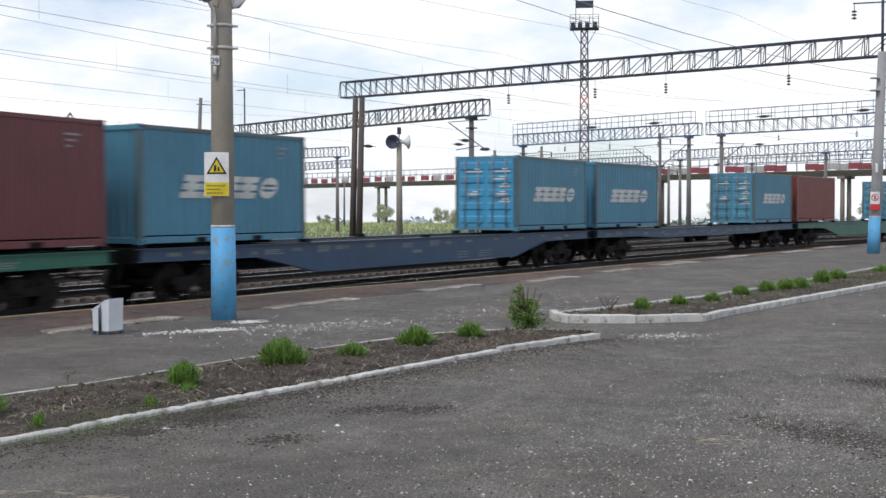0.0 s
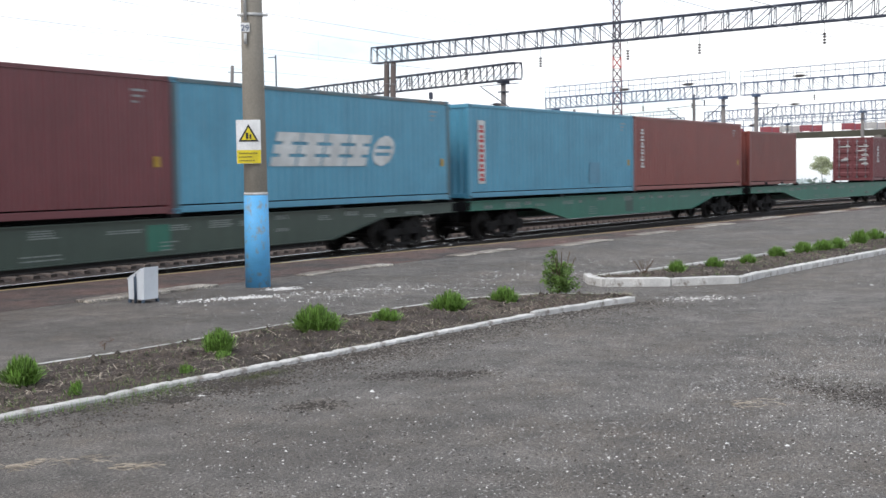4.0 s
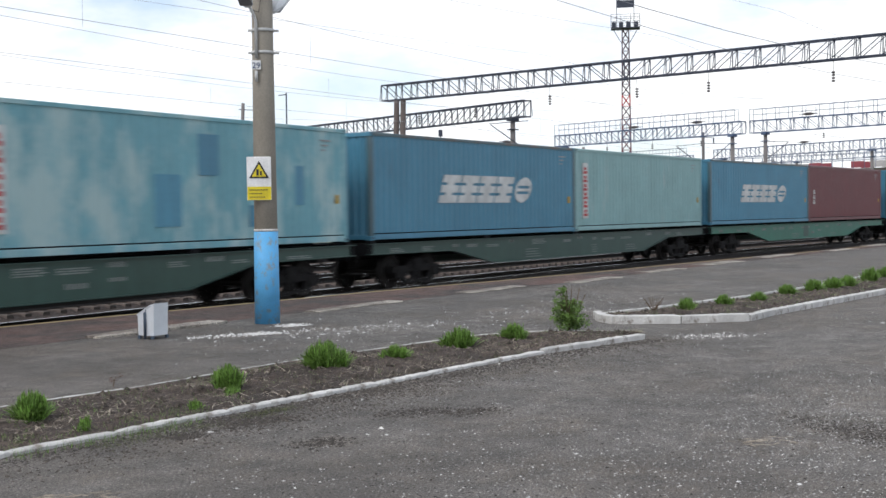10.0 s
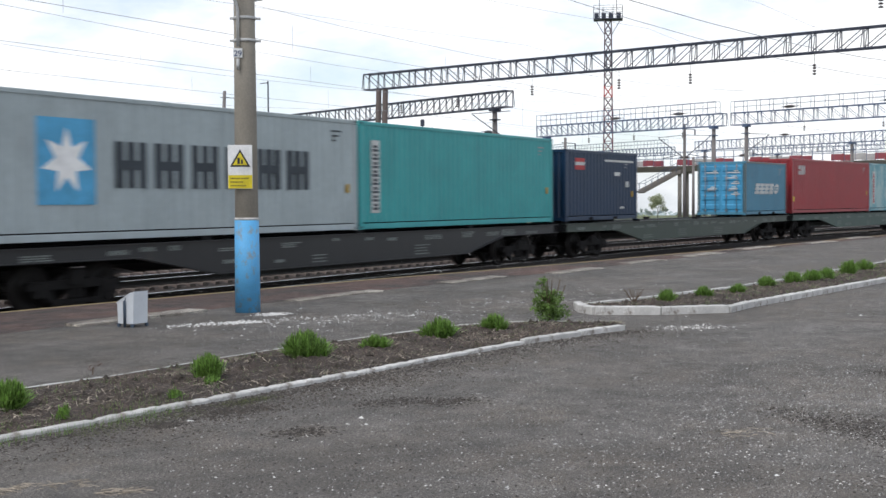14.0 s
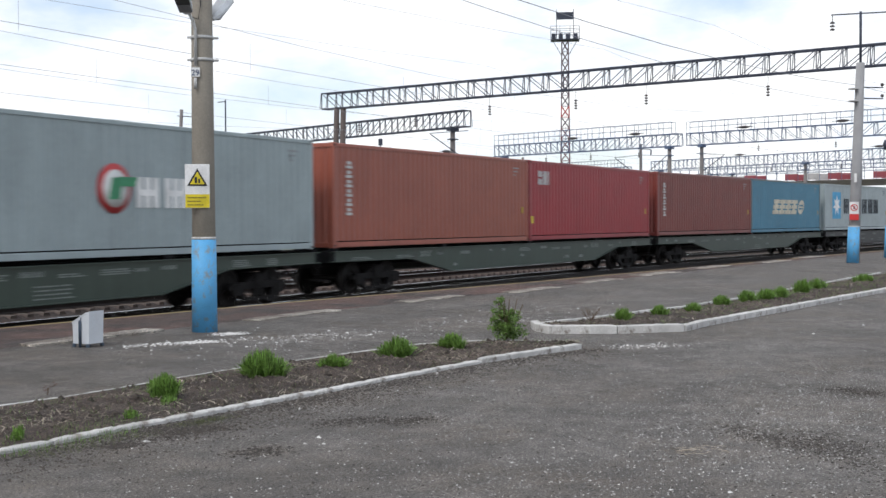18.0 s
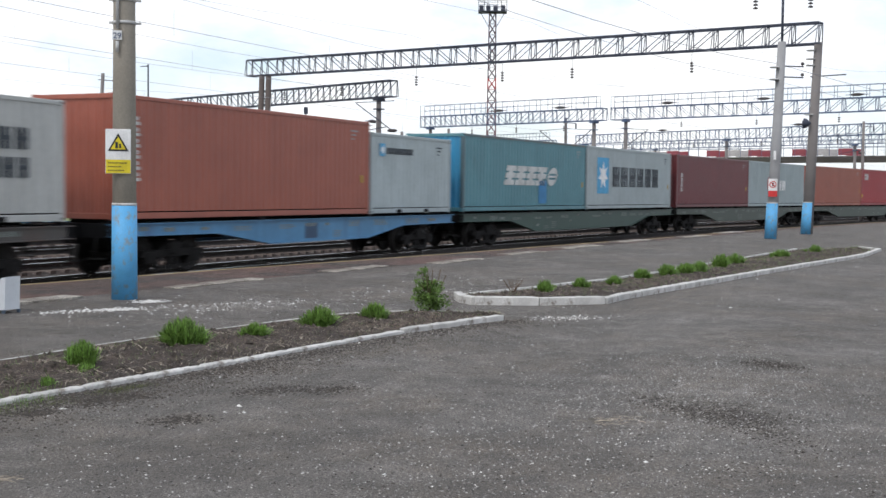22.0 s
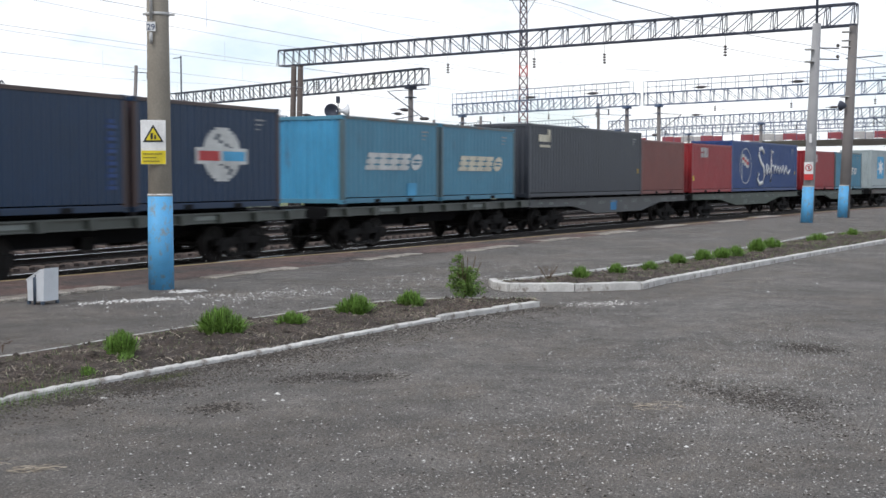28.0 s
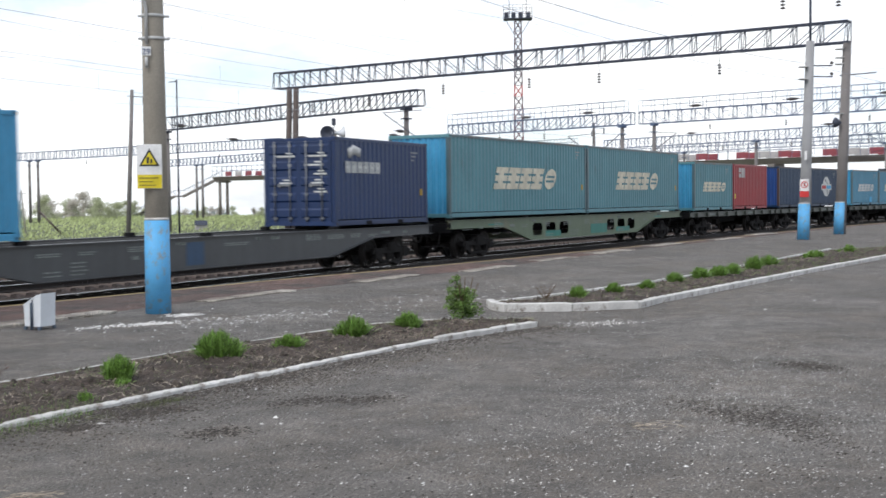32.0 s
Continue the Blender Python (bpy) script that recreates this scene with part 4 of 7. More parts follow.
def wagon_fishbelly(load, m, label, holes=False, patch=None, belly=None, rise=0.0):
    """A long container flat with deep fish-bellied side sills."""
    half, deck = load / 2 + 0.12, DECK + rise
    w = thing("container_wagon", pose(0, 0, 0), label, "freight wagon", "wagons of the train")
    lo = 0.44 if load > 20 else (0.55 if load > 15 else 0.62)
    lo = belly or lo
    k1, k2 = half - 4.3, half - 6.6 if load > 15 else half - 5.4
    for y, s in ((-1.24, -1), (1.24, 1)):
        b = Build()
        # web
        prof = [(-half, 0.92 + rise), (-k1 - 0.2, 0.90 + rise), (-k2, lo), (k2, lo), (k1 + 0.2, 0.90 + rise), (half, 0.92 + rise)]
        t = 0.012
        if not holes:
            b.rings([[(x, y - t, z), (x, y + t, z), (x, y + t, deck), (x, y - t, deck)][::-1] for x, z in prof])
        else:
            cut = [c + d for c in (-3.85, 3.95) for d in (-1.3, 0, 1.3)]
            xs = sorted({-half, -k1 - 0.2, -k2, k2, k1 + 0.2, half} | {c - 0.46 for c in cut} | {c + 0.46 for c in cut})
            low = lambda x: float(np.interp(x, [p[0] for p in prof], [p[1] for p in prof]))
            for xa, xb in zip(xs, xs[1:]):
                za, zb = low(xa), low(xb)
                mid = (xa + xb) / 2
                spans = [(za, zb, deck, deck)]
                if any(abs(mid - c) < 0.3 for c in cut):
                    spans = [(za, zb, 0.58, 0.58), (1.06, 1.06, deck, deck)]
                    for sx, sg in ((xa, 1), (xb, -1)):
                        if not any(abs(abs(sx - c) - 0.46) < 0.001 for c in cut):
                            continue
                        for zz, up in ((0.58, 1), (1.06, -1)):
                            b.rings([[(sx, y + e, zz), (sx + sg * 0.11, y + e, zz), (sx, y + e, zz + up * 0.11)] for e in (-t, t)])
                for p0, p1, q0, q1 in spans:
                    b.hexa([(xa, y - t, p0), (xb, y - t, p1), (xb, y + t, p1), (xa, y + t, p0), (xa, y - t, q0), (xb, y - t, q1), (xb, y + t, q1), (xa, y + t, q0)])
        part("side_sill", b, m, w)
        b = Build()
        b.rings([[(x, y - 0.09, z - 0.02), (x, y + 0.09, z - 0.02), (x, y + 0.09, z - 0.001), (x, y - 0.09, z - 0.001)][::-1] for x, z in prof])
        part("bottom_flange", b, m, w)
        b = Build()
        b.box(-half, half, y - 0.10, y + 0.10, deck + 0.001, deck + 0.022)
        part("top_flange", b, m, w)
    frame_common(w, half, m)
    b = Build()
    b.box(-half + 0.15, half - 0.15, -1.13, 1.13, deck - 0.06, deck - 0.01)
    part("deck", b, M_FLOOR, w)
    n = max(2, round(load / 6.1))
    for i in range(n + 1):
        x = -load / 2 + load * i / n
        for y in (-1.16, 1.16):
            b = Build()
            b.soft(x - 0.13 if 0 < i < n else (x if i == 0 else x - 0.2), x + 0.13 if 0 < i < n else (x + 0.2 if i == 0 else x), y - 0.1, y + 0.1, deck + 0.02, deck + LIFT, 0.01)
            part("container_stop", b, M_FLOOR, w)
    r = random.Random(round(load * 100) + len(label))
    stencils(w, -half + 1.0, half - 1.0, 0.93, deck - 0.05, -1.254, r)
    stencils(w, -k2 + 0.2, k2 - 0.2, lo + 0.08, 0.86, -1.254, r, 0.45)
    if patch:
        for x0, x1, f in ((-0.9, -0.2, 1.0),) if not holes else ((-half + 3.0, -half + 4.2, 0.5), (-4.4, -2.9, 0.35), (0.3, 2.2, 0.6), (3.3, 5.0, 0.3), (half - 4.0, half - 2.9, 0.5)):
            b = Build()
            z0 = max(lo + 0.08, 0.96 + rise if abs(x0 + x1) > 2 * k2 else 0.0)
            b.box(x0, x1, -1.258, -1.252, z0, z0 + (deck - 0.1 - z0) * f)
            part("fresh_paint_patch", b, patch, w, "patch of fresher paint on the side sill")
    return w


def wagon_flat(load, m, label):
    """An older flat wagon: a shallow side channel with stake pockets, open underneath."""
    half = load / 2 + 0.95
    w = thing("flat_wagon", pose(0, 0, 0), label, "freight wagon", "wagons of the train")
    for y, s in ((-1.36, -1), (1.36, 1)):
        b = Build()
        b.box(-half, half, y - 0.012, y + 0.012, 0.96, DECK)
        b.box(-half, half, y - 0.07, y + 0.07, 0.94, 0.965)
        b.box(-half, half, y - 0.07, y + 0.07, DECK - 0.02, DECK + 0.02)
        part("side_sill", b, m, w)
        for i in range(9):
            x = -half + 0.9 + i * (2 * half - 1.8) / 8
            q = Build()
            q.hexa([(-0.09, -0.06, 0.93), (0.09, -0.06, 0.93), (0.09, 0.06, 0.93), (-0.09, 0.06, 0.93), (-0.12, -0.06, DECK), (0.12, -0.06, DECK), (0.12, 0.06, DECK), (-0.12, 0.06, DECK)])
            part("stake_pocket", q, m, w, at=pose(x, y + s * 0.075, 0))
    b = Build()
    b.box(-half + 0.02, half - 0.02, -1.34, 1.34, DECK - 0.07, DECK + 0.01)
    part("deck", b, M_FLOOR, w)
    frame_common(w, half, m)
    b = Build()
    for y in (-0.25, 0.25):
        b.hexa([(-half + 4.4, y - 0.02, 0.55), (half - 4.4, y - 0.02, 0.55), (half - 4.4, y + 0.02, 0.55), (-half + 4.4, y + 0.02, 0.55), (-half + 3.4, y - 0.02, 0.95), (half - 3.4, y - 0.02, 0.95), (half - 3.4, y + 0.02, 0.95), (-half + 3.4, y + 0.02, 0.95)])
    part("belly_girder", b, M_FLOOR, w)
    for x in (-load / 2, -0.08, load / 2 - 0.16):
        for y in (-1.2, 1.2):
            b = Build()
            b.soft(x, x + 0.16, y - 0.1, y + 0.1, DECK + 0.01, DECK + LIFT, 0.01)
            part("container_stop", b, M_FLOOR, w)
    text_bars(w, [(-half * 0.6, 1.02, 0.9, 0.1), (half * 0.3, 1.02, 1.2, 0.1)], -1.374)
    return w


# ---- the train ----
SPEED = 16.1
TRAIN = []  # thing, offset of its wagon's middle at 0 s, load pose in the wagon, pivot distance


def make_wagon(rear, front, kind, m, label, **more):
    load = front - rear
    w = wagon_flat(load, m, label) if kind == "flat" else wagon_fishbelly(load, m, label, **more)
    mid = (rear + front) / 2
    piv = load / 2 - 2.4 if kind != "flat" else load / 2 - 1.6
    TRAIN.append((w, mid, Matrix.Identity(4), piv))
    return mid, piv, more.get("rise", 0.0)


def put(wagon, box, rear, y=0.0):
    mid, piv, rise = wagon
    TRAIN.append((box, mid, pose(rear - mid, y, DECK + LIFT + rise), piv))
    return box


def blue20(doors=False, m=None, label="", size=None, marks=M_MARK_WHITE, end=None):
    c = container(20, STD, m or M_BLUE, label or "blue twenty-foot shipping container with a white slanted emblem", doors, end=end, post=M_POST_BLUE)
    emblem_slant(c, 20, STD, marks, size)
    codes(c, 20, STD, M_MARK_WHITE, sign=False)
    return c


def blue40(m, label, h=HIGH, marks=M_MARK_WHITE, size=None, end=None):
    c = container(40, h, m, label, end=end, post=M_POST_BLUE)
    emblem_slant(c, 40, h, marks, size)
    codes(c, 40, h, M_MARK_WHITE)
    return c


def plain40(m, label, h=HIGH, col=None, back=None, sign=True, n=6):
    c = container(40, h, m, label)
    if col:
        column(c, 0.62, h * (0.18 if back else 0.31), 0.3, h * (0.62 if back else 0.09 * n), n, col, back)
    codes(c, 40, h, M_MARK_WHITE, sign=sign)
    return c


def boxed(c, x, z, m=M_MARK_WHITE, w=1.0):
    """A small emblem of plain plates beside one another."""
    for k, u, z0, z1 in ((0.0, 0.42, 0.0, 0.25), (0.0, 0.42, 0.33, 0.58), (0.50, 0.40, 0.0, 0.58), (0.98, 0.14, 0.0, 0.58)):
        b = Build()
        plate(b, x + w * k, z + w * z0, w * u, w * (z1 - z0))
        part("emblem_block", b, M_MARK_DULL, c, "worn white plate of the small emblem")
    b = Build()
    plate(b, 0.16, 0.62, 0.17, 0.26)
    part("warning_placard", b, M_YELLOW, c, "small yellow placard")
    return c


M_MARK_DULL = mat("worn_white_lettering", (0.45, 0.42, 0.41), 0.6, stain=(0.3, 0.16, 0.16), stain_amount=0.5, stain_scale=5)


def grey40(label, letters=6):
    c = container(40, HIGH, M_GREY, label)
    emblem_star(c, 1.3, 0.72, 1.5)
    blocks(c, 3.3, 1.05, 6.9, 0.95, letters, M_MARK_DARK)
    codes(c, 40, HIGH, M_MARK_DARK)
    return c


# front of the train first
g = make_wagon(72.7, 97.2, "belly", W_GREEN, "green eighty-foot container wagon, partly empty")
put(g, container(20, STD, M_BROWN, "red-brown twenty-foot shipping container, plain side"), 72.75)
put(g, blue20(True, M_BLUE), 91.1)
g = make_wagon(47.15, 71.75, "belly", W_BLUE, "dark container wagon with a bare deck between two containers", belly=0.8)
put(g, blue20(), 47.2)
put(g, blue20(True), 65.65)
g = make_wagon(21.65, 46.25, "belly", W_BLUE, "dark blue eighty-foot container wagon with an empty middle")
put(g, blue20(m=M_BLUE), 21.7)
put(g, blue20(True, end=M_BLUE_BRIGHT), 40.15)
g = make_wagon(-3.95, 20.65, "belly", W_GREEN, "green eighty-foot container wagon with an empty middle")
put(g, container(20, STD, M_BROWN, "red-brown twenty-foot shipping container, faded"), -3.9)
c = container(20, STD, M_MAROON, "maroon twenty-foot shipping container with door lettering", True)
column(c, 0.75, STD * 0.42, 0.35, STD * 0.4, 3, M_MARK_WHITE)
codes(c, 20, STD, M_MARK_WHITE, sign=False)
put(g, c, 14.55)
g = make_wagon(-29.55, -5.0, "belly", W_GREEN, "bright green eighty-foot container wagon under two long containers", patch=W_DARKGREEN)
c = plain40(M_SKYBLUE, "light blue forty-foot container with a white upright strip", col=M_MARK_RED, back=M_MARK_WHITE)
mk = Build()
plate(mk, 8.3, 0.35, 0.9, 0.75)
part("repair_patch", mk, M_BLUE, c)
put(g, c, -29.5)
put(g, plain40(M_RUST_BROWN, "rust-brown forty-foot container with upright white marks", col=M_MARK_WHITE), -17.25)
g = make_wagon(-55.2, -30.65, "belly", W_OLIVE, "dull green container wagon streaked with dirt", patch=W_GREEN)
put(g, plain40(M_MAROON, "dark maroon forty-foot container, weathered"), -55.15)
put(g, blue40(M_SKYBLUE, "light blue forty-foot container with a large white emblem"), -42.9)
g = make_wagon(-80.8, -56.25, "belly", W_OLIVE, "olive green container wagon with white stencils")
put(g, blue40(M_BLUE, "blue forty-foot container with a white slanted emblem"), -80.75)
put(g, plain40(M_RUST_BROWN, "red-brown forty-foot container, plain side"), -68.5)
g = make_wagon(-106.5, -81.95, "belly", W_GREEN, "bright green container wagon with white stencils", patch=W_DARKGREEN)
put(g, blue40(M_BLUE, "blue forty-foot container with a white slanted emblem"), -106.45)
put(g, plain40(M_MAROON, "maroon forty-foot container with three upright white marks", col=M_MARK_WHITE, n=3), -94.2)
g = make_wagon(-132.0, -107.5, "belly", W_DARKGREEN, "dark green container wagon with white stencils")
put(g, blue40(M_BLUE, "blue forty-foot container with a white slanted emblem"), -131.95)
put(g, plain40(M_PALE, "pale faded blue forty-foot container with a white upright strip", col=M_MARK_RED, back=M_MARK_WHITE), -119.7)
g = make_wagon(-157.6, -133.05, "belly", W_DARKGREEN, "dark green container wagon with long stencils")
put(g, boxed(plain40(M_RED, "red forty-foot container with a small square emblem"), 0.87, 2.05, w=0.84), -157.55)
c = plain40(M_PATCHY, "pale blue forty-foot container, badly weathered in patches", col=M_MARK_RED, back=M_MARK_WHITE)
for x, z, w2, h2 in ((4.9, 0.5, 0.85, 1.1), (6.3, 1.6, 0.7, 0.9), (9.9, 0.95, 0.35, 0.95), (8.1, 0.45, 0.5, 0.5)):
    mk = Build()
    plate(mk, x, z, w2, h2, t=0.003)
    part("repaint_patch", mk, M_BLUE if w2 < 0.8 else M_SKYBLUE, c, "bluer patch of newer paint")
put(g, c, -145.3)
g = make_wagon(-183.05, -158.5, "belly", W_OLIVE, "dull olive container wagon with an empty middle")
c = container(20, STD, M_NAVY, "navy twenty-foot shipping container with a small red plate")
mk = Build()
plate(mk, 0.75, STD * 0.72, 0.75, 0.16, mi=0)
plate(mk, 0.75, STD * 0.72 + 0.16, 0.75, 0.12, mi=1)
plate(mk, 0.75, STD * 0.72 + 0.28, 0.75, 0.14, mi=0)
part("red_plate_emblem", mk, [M_MARK_RED, M_MARK_WHITE], c)
mk = Build()
for x, z, w2, h2 in ((3.2, 2.2, 2.5, 0.08), (4.0, 1.68, 0.5, 0.14), (5.0, 1.25, 0.28, 0.22), (4.5, 0.42, 0.35, 0.08)):
    plate(mk, x, z, w2, h2)
tagged(part("small_marking", mk, M_MARK_WHITE, c), kind="stuff")
codes(c, 20, STD, M_MARK_WHITE)
put(g, c, -183.0)
put(g, blue20(True, M_BLUE, end=M_BLUE_BRIGHT), -164.6)
g = make_wagon(-208.65, -184.05, "belly", W_BLACK, "black container wagon under two long containers")
put(g, grey40("light grey forty-foot container with a blue star emblem"), -208.6)
put(g, plain40(M_GREEN_BOX, "sea-green forty-foot container with a white upright strip", col=M_MARK_DARK, back=M_MARK_WHITE, n=8), -196.3)
g = make_wagon(-234.1, -209.55, "belly", W_OLIVE, "olive green container wagon, dirty")
put(g, plain40(M_RUST_BROWN, "rust-brown forty-foot container with upright white marks", col=M_MARK_WHITE), -234.05)
put(g, blue40(M_BLUE, "blue forty-foot container with a cream slanted emblem", marks=M_MARK_CREAM), -221.8)
g = make_wagon(-259.65, -235.05, "belly", W_OLIVE, "olive green container wagon, dirty")
put(g, plain40(M_ORANGE, "rust-orange forty-foot container with upright white marks", col=M_MARK_WHITE), -259.6)
put(g, boxed(plain40(M_RED, "dull red forty-foot container with a small square emblem"), 0.72, 2.03, w=0.86), -247.3)
g = make_wagon(-285.15, -260.6, "belly", W_OLIVE, "olive green container wagon with white stencils")
put(g, plain40(M_MAROON, "maroon forty-foot container with four upright white marks", col=M_MARK_WHITE, n=4), -285.1)
c = container(40, HIGH, M_GREY_GREEN, "greenish grey forty-foot container with a red and green badge")
mk = Build()
mk.lathe((4.35, NEAR - 0.002, 1.45), [(0.0, -0.008), (0.53, -0.008), (0.53, 0.0)], 24, 0, "y")
mk.lathe((4.38, NEAR - 0.010, 1.45), [(0.0, -0.006), (0.40, -0.006), (0.40, 0.0)], 24, 1, "y")
plate(mk, 4.16, 1.22, 0.34, 0.46, NEAR - 0.019, 0.12, 2)
plate(mk, 4.36, 1.50, 0.62, 0.2, NEAR - 0.027, 0.1, 2)
part("round_badge", mk, [M_MARK_RED, M_MARK_WHITE, M_MARK_GREEN], c, "red ring badge crossed by green and white")
blocks(c, 5.0, 1.05, 2.9, 0.66, 3, M_MARK_BRIGHT, "white block mark of the side emblem")
codes(c, 40, HIGH, M_MARK_WHITE, sign=False)
put(g, c, -272.85)
g = make_wagon(-310.6, -286.05, "belly", W_DARKGREEN, "dark green container wagon with white stencils")
c = blue40(M_TEAL, "grey-teal forty-foot container with a white slanted emblem", size=5.2, end=M_BLUE_BRIGHT)
mk = Build()
plate(mk, 6.9, 0.28, 0.8, 0.95)
part("repair_patch", mk, M_BLUE_PATCH, c)
put(g, c, -310.55)
put(g, grey40("light grey forty-foot container with a blue star emblem"), -298.3)
g = make_wagon(-330.1, -311.65, "belly", W_LIGHTBLUE, "light blue container wagon with patchy paint", patch=W_BLUE)
put(g, plain40(M_ORANGE, "rust-orange high forty-foot container with upright marks", col=M_MARK_WHITE), -330.05)
c = container(20, STD, M_GREY, "light grey twenty-foot container with a small star emblem")
emblem_star(c, 0.6, 1.85, 0.36)
blocks(c, 1.1, 1.93, 1.9, 0.2, 9, M_MARK_DARK)
codes(c, 20, STD, M_MARK_DARK, sign=False)
put(g, c, -317.75)
g = make_wagon(-350.05, -331.7, "belly", W_RUSTY, "rusty grey container wagon")
put(g, grey40("light grey high forty-foot container with a large star emblem"), -350.0)
c = container(20, STD, M_WHITE_BOX, "off-white twenty-foot container with a star emblem")
emblem_star(c, 0.7, 0.95, 0.9)
blocks(c, 2.0, 1.5, 3.0, 0.45, 6, M_MARK_DARK)
blocks(c, 2.0, 0.92, 3.0, 0.42, 7, M_MARK_DARK)
put(g, c, -337.8)
g = make_wagon(-364.85, -352.4, "belly", W_OLIVE, "short dark green container wagon")
put(g, boxed(container(20, STD, M_RED, "red twenty-foot container with a small square emblem"), 1.5, 1.82, w=0.9), -364.8)
put(g, blue20(m=M_BLUE), -358.5)
g = make_wagon(-384.75, -366.35, "belly", W_OLIVE, "green container wagon with faded paint")
put(g, boxed(container(20, STD, M_RED, "red twenty-foot container with a small square emblem"), 1.3, 1.87, w=0.9), -384.7)
c = container(40, HIGH, M_ROYAL, "royal blue forty-foot container with large white flourishes")
mk = Build()
for k in range(36):
    a0, a1 = math.tau * k / 36, math.tau * (k + 1) / 36
    mk.bar((2.3 + 0.98 * math.cos(a0), NEAR - 0.006, 1.47 + 1.0 * math.sin(a0)), (2.3 + 0.98 * math.cos(a1), NEAR - 0.006, 1.47 + 1.0 * math.sin(a1)), 0.008, 0.045)
for k in range(3):
    # a waving flag: a white cloth with a red band
    plate(mk, 1.72 + 0.36 * k, 1.62 - 0.13 * k, 0.36, 0.52, NEAR - 0.004, 0.0, 0)
    plate(mk, 1.72 + 0.36 * k, 1.80 - 0.13 * k, 0.36, 0.17, NEAR - 0.012, 0.0, 1)
plate(mk, 1.66, 0.75, 0.07, 1.4, NEAR - 0.004)
part("oval_badge", mk, [M_MARK_WHITE, M_MARK_RED], c)
mk = Build()
y = NEAR - 0.016
for pts, r in (([(5.55, 2.25), (5.2, 2.55), (4.75, 2.5), (4.6, 2.15), (5.0, 1.75), (5.5, 1.45), (5.7, 0.95), (5.35, 0.5), (4.75, 0.42), (4.4, 0.7), (4.6, 1.05)], 0.13), ([(6.15, 1.62), (5.95, 1.2), (6.2, 1.0), (6.45, 1.5), (6.6, 1.05), (7.0, 1.5)], 0.085), ([(7.3, 2.3), (7.0, 2.45), (6.95, 1.8), (7.0, 0.95), (6.8, 0.55)], 0.085), ([(7.0, 1.5), (7.4, 1.55), (7.5, 1.1), (7.8, 1.55), (7.95, 1.1), (8.25, 1.5), (8.5, 1.05), (8.75, 1.5), (9.0, 1.1), (9.3, 1.55), (9.5, 1.05), (9.9, 1.5), (10.1, 1.1), (10.4, 1.05), (10.65, 1.3)], 0.075)):
    mk.tube([(px, y, pz) for px, pz in pts], r, 6)
mk.v = [(px, max(py, y - 0.012) if py < y else min(py, NEAR), pz) for px, py, pz in mk.v]
part("flourish_emblem", mk, M_MARK_BRIGHT, c, "white brush-stroke flourish")
codes(c, 40, HIGH, M_MARK_WHITE)
put(g, c, -378.6)
g = make_wagon(-404.3, -385.85, "belly", W_GREY, "grey container wagon with blue paint patches", patch=M_BLUE_PATCH)
c = container(40, HIGH, M_CHARCOAL, "charcoal forty-foot container with a small cream emblem")
mk = Build()
plate(mk, 0.9, 2.2, 1.1, 0.28)
plate(mk, 1.75, 2.2, 0.22, 0.5)
plate(mk, 1.0, 1.98, 0.95, 0.1)
part("small_emblem", mk, M_MARK_CREAM, c)
codes(c, 40, HIGH, M_MARK_WHITE)
put(g, c, -404.25)
put(g, container(20, STD, M_BROWN, "red-brown twenty-foot container, plain side"), -392.0)
g = make_wagon(-418.0, -405.6, "flat", W_FLAT, "old grey-green flat wagon carrying two containers")
c = blue20(m=M_BLUE, marks=M_MARK_WHITE, end=M_BLUE_BRIGHT)
mk = Build()
plate(mk, 3.9, 0.2, 0.6, 0.4)
part("repair_patch", mk, M_MARK_BLUE, c)
put(g, c, -417.95)
put(g, blue20(m=M_BLUE, marks=M_MARK_CREAM), -411.7)
g = make_wagon(-433.6, -421.2, "flat", W_FLAT, "old grey-green flat wagon carrying two containers")
c = container(20, STD, M_NAVY, "navy twenty-foot container with an upright column of marks", end=M_ROYAL, post=M_POST_BROWN)
column(c, 5.35, 0.5, 0.3, 1.6, 6, M_ROYAL)
put(g, c, -433.55)
c = container(20, STD, M_NAVY, "navy twenty-foot container with a white globe badge", post=M_POST_BROWN)
mk = Build()
for k in range(-8, 9):
    # a round disc of thin strips, broken into land and sea
    r = math.sqrt(1 - (k / 8.6) ** 2) * 0.80
    for g0, g1 in (((-r, 0.30 * math.sin(k * 0.9)), (0.30 * math.sin(k * 0.9) + 0.16, r)) if abs(k) < 7 else ((-r, r),)):
        plate(mk, 3.4 + g0, 1.30 + k * 0.078, g1 - g0, 0.079, t=0.004)
plate(mk, 2.30, 1.10, 2.2, 0.40, NEAR - 0.007, t=0.004)
plate(mk, 2.42, 1.18, 0.86, 0.24, NEAR - 0.012, 0, 1, 0.004)
plate(mk, 3.42, 1.18, 0.96, 0.24, NEAR - 0.012, 0, 2, 0.004)
part("globe_badge", mk, [M_MARK_WHITE, M_MARK_RED, M_MARK_BLUE], c, "white striped globe badge with a red band")
codes(c, 20, STD, M_MARK_WHITE, sign=False)
put(g, c, -427.3)
g = make_wagon(-448.25, -435.85, "flat", W_FLAT, "old grey-green flat wagon carrying two containers")
put(g, blue20(m=M_TEAL, end=M_BLUE_BRIGHT, marks=M_MARK_CREAM), -448.2)
put(g, boxed(container(20, STD, M_RED, "bright red twenty-foot container with a small square emblem"), 0.9, 1.82, w=0.95), -441.95)
g = make_wagon(-475.05, -450.45, "belly", W_HOLED, "tan-green container wagon with oval holes in its side sills", holes=True, belly=0.42, patch=W_TEAL, rise=0.10)
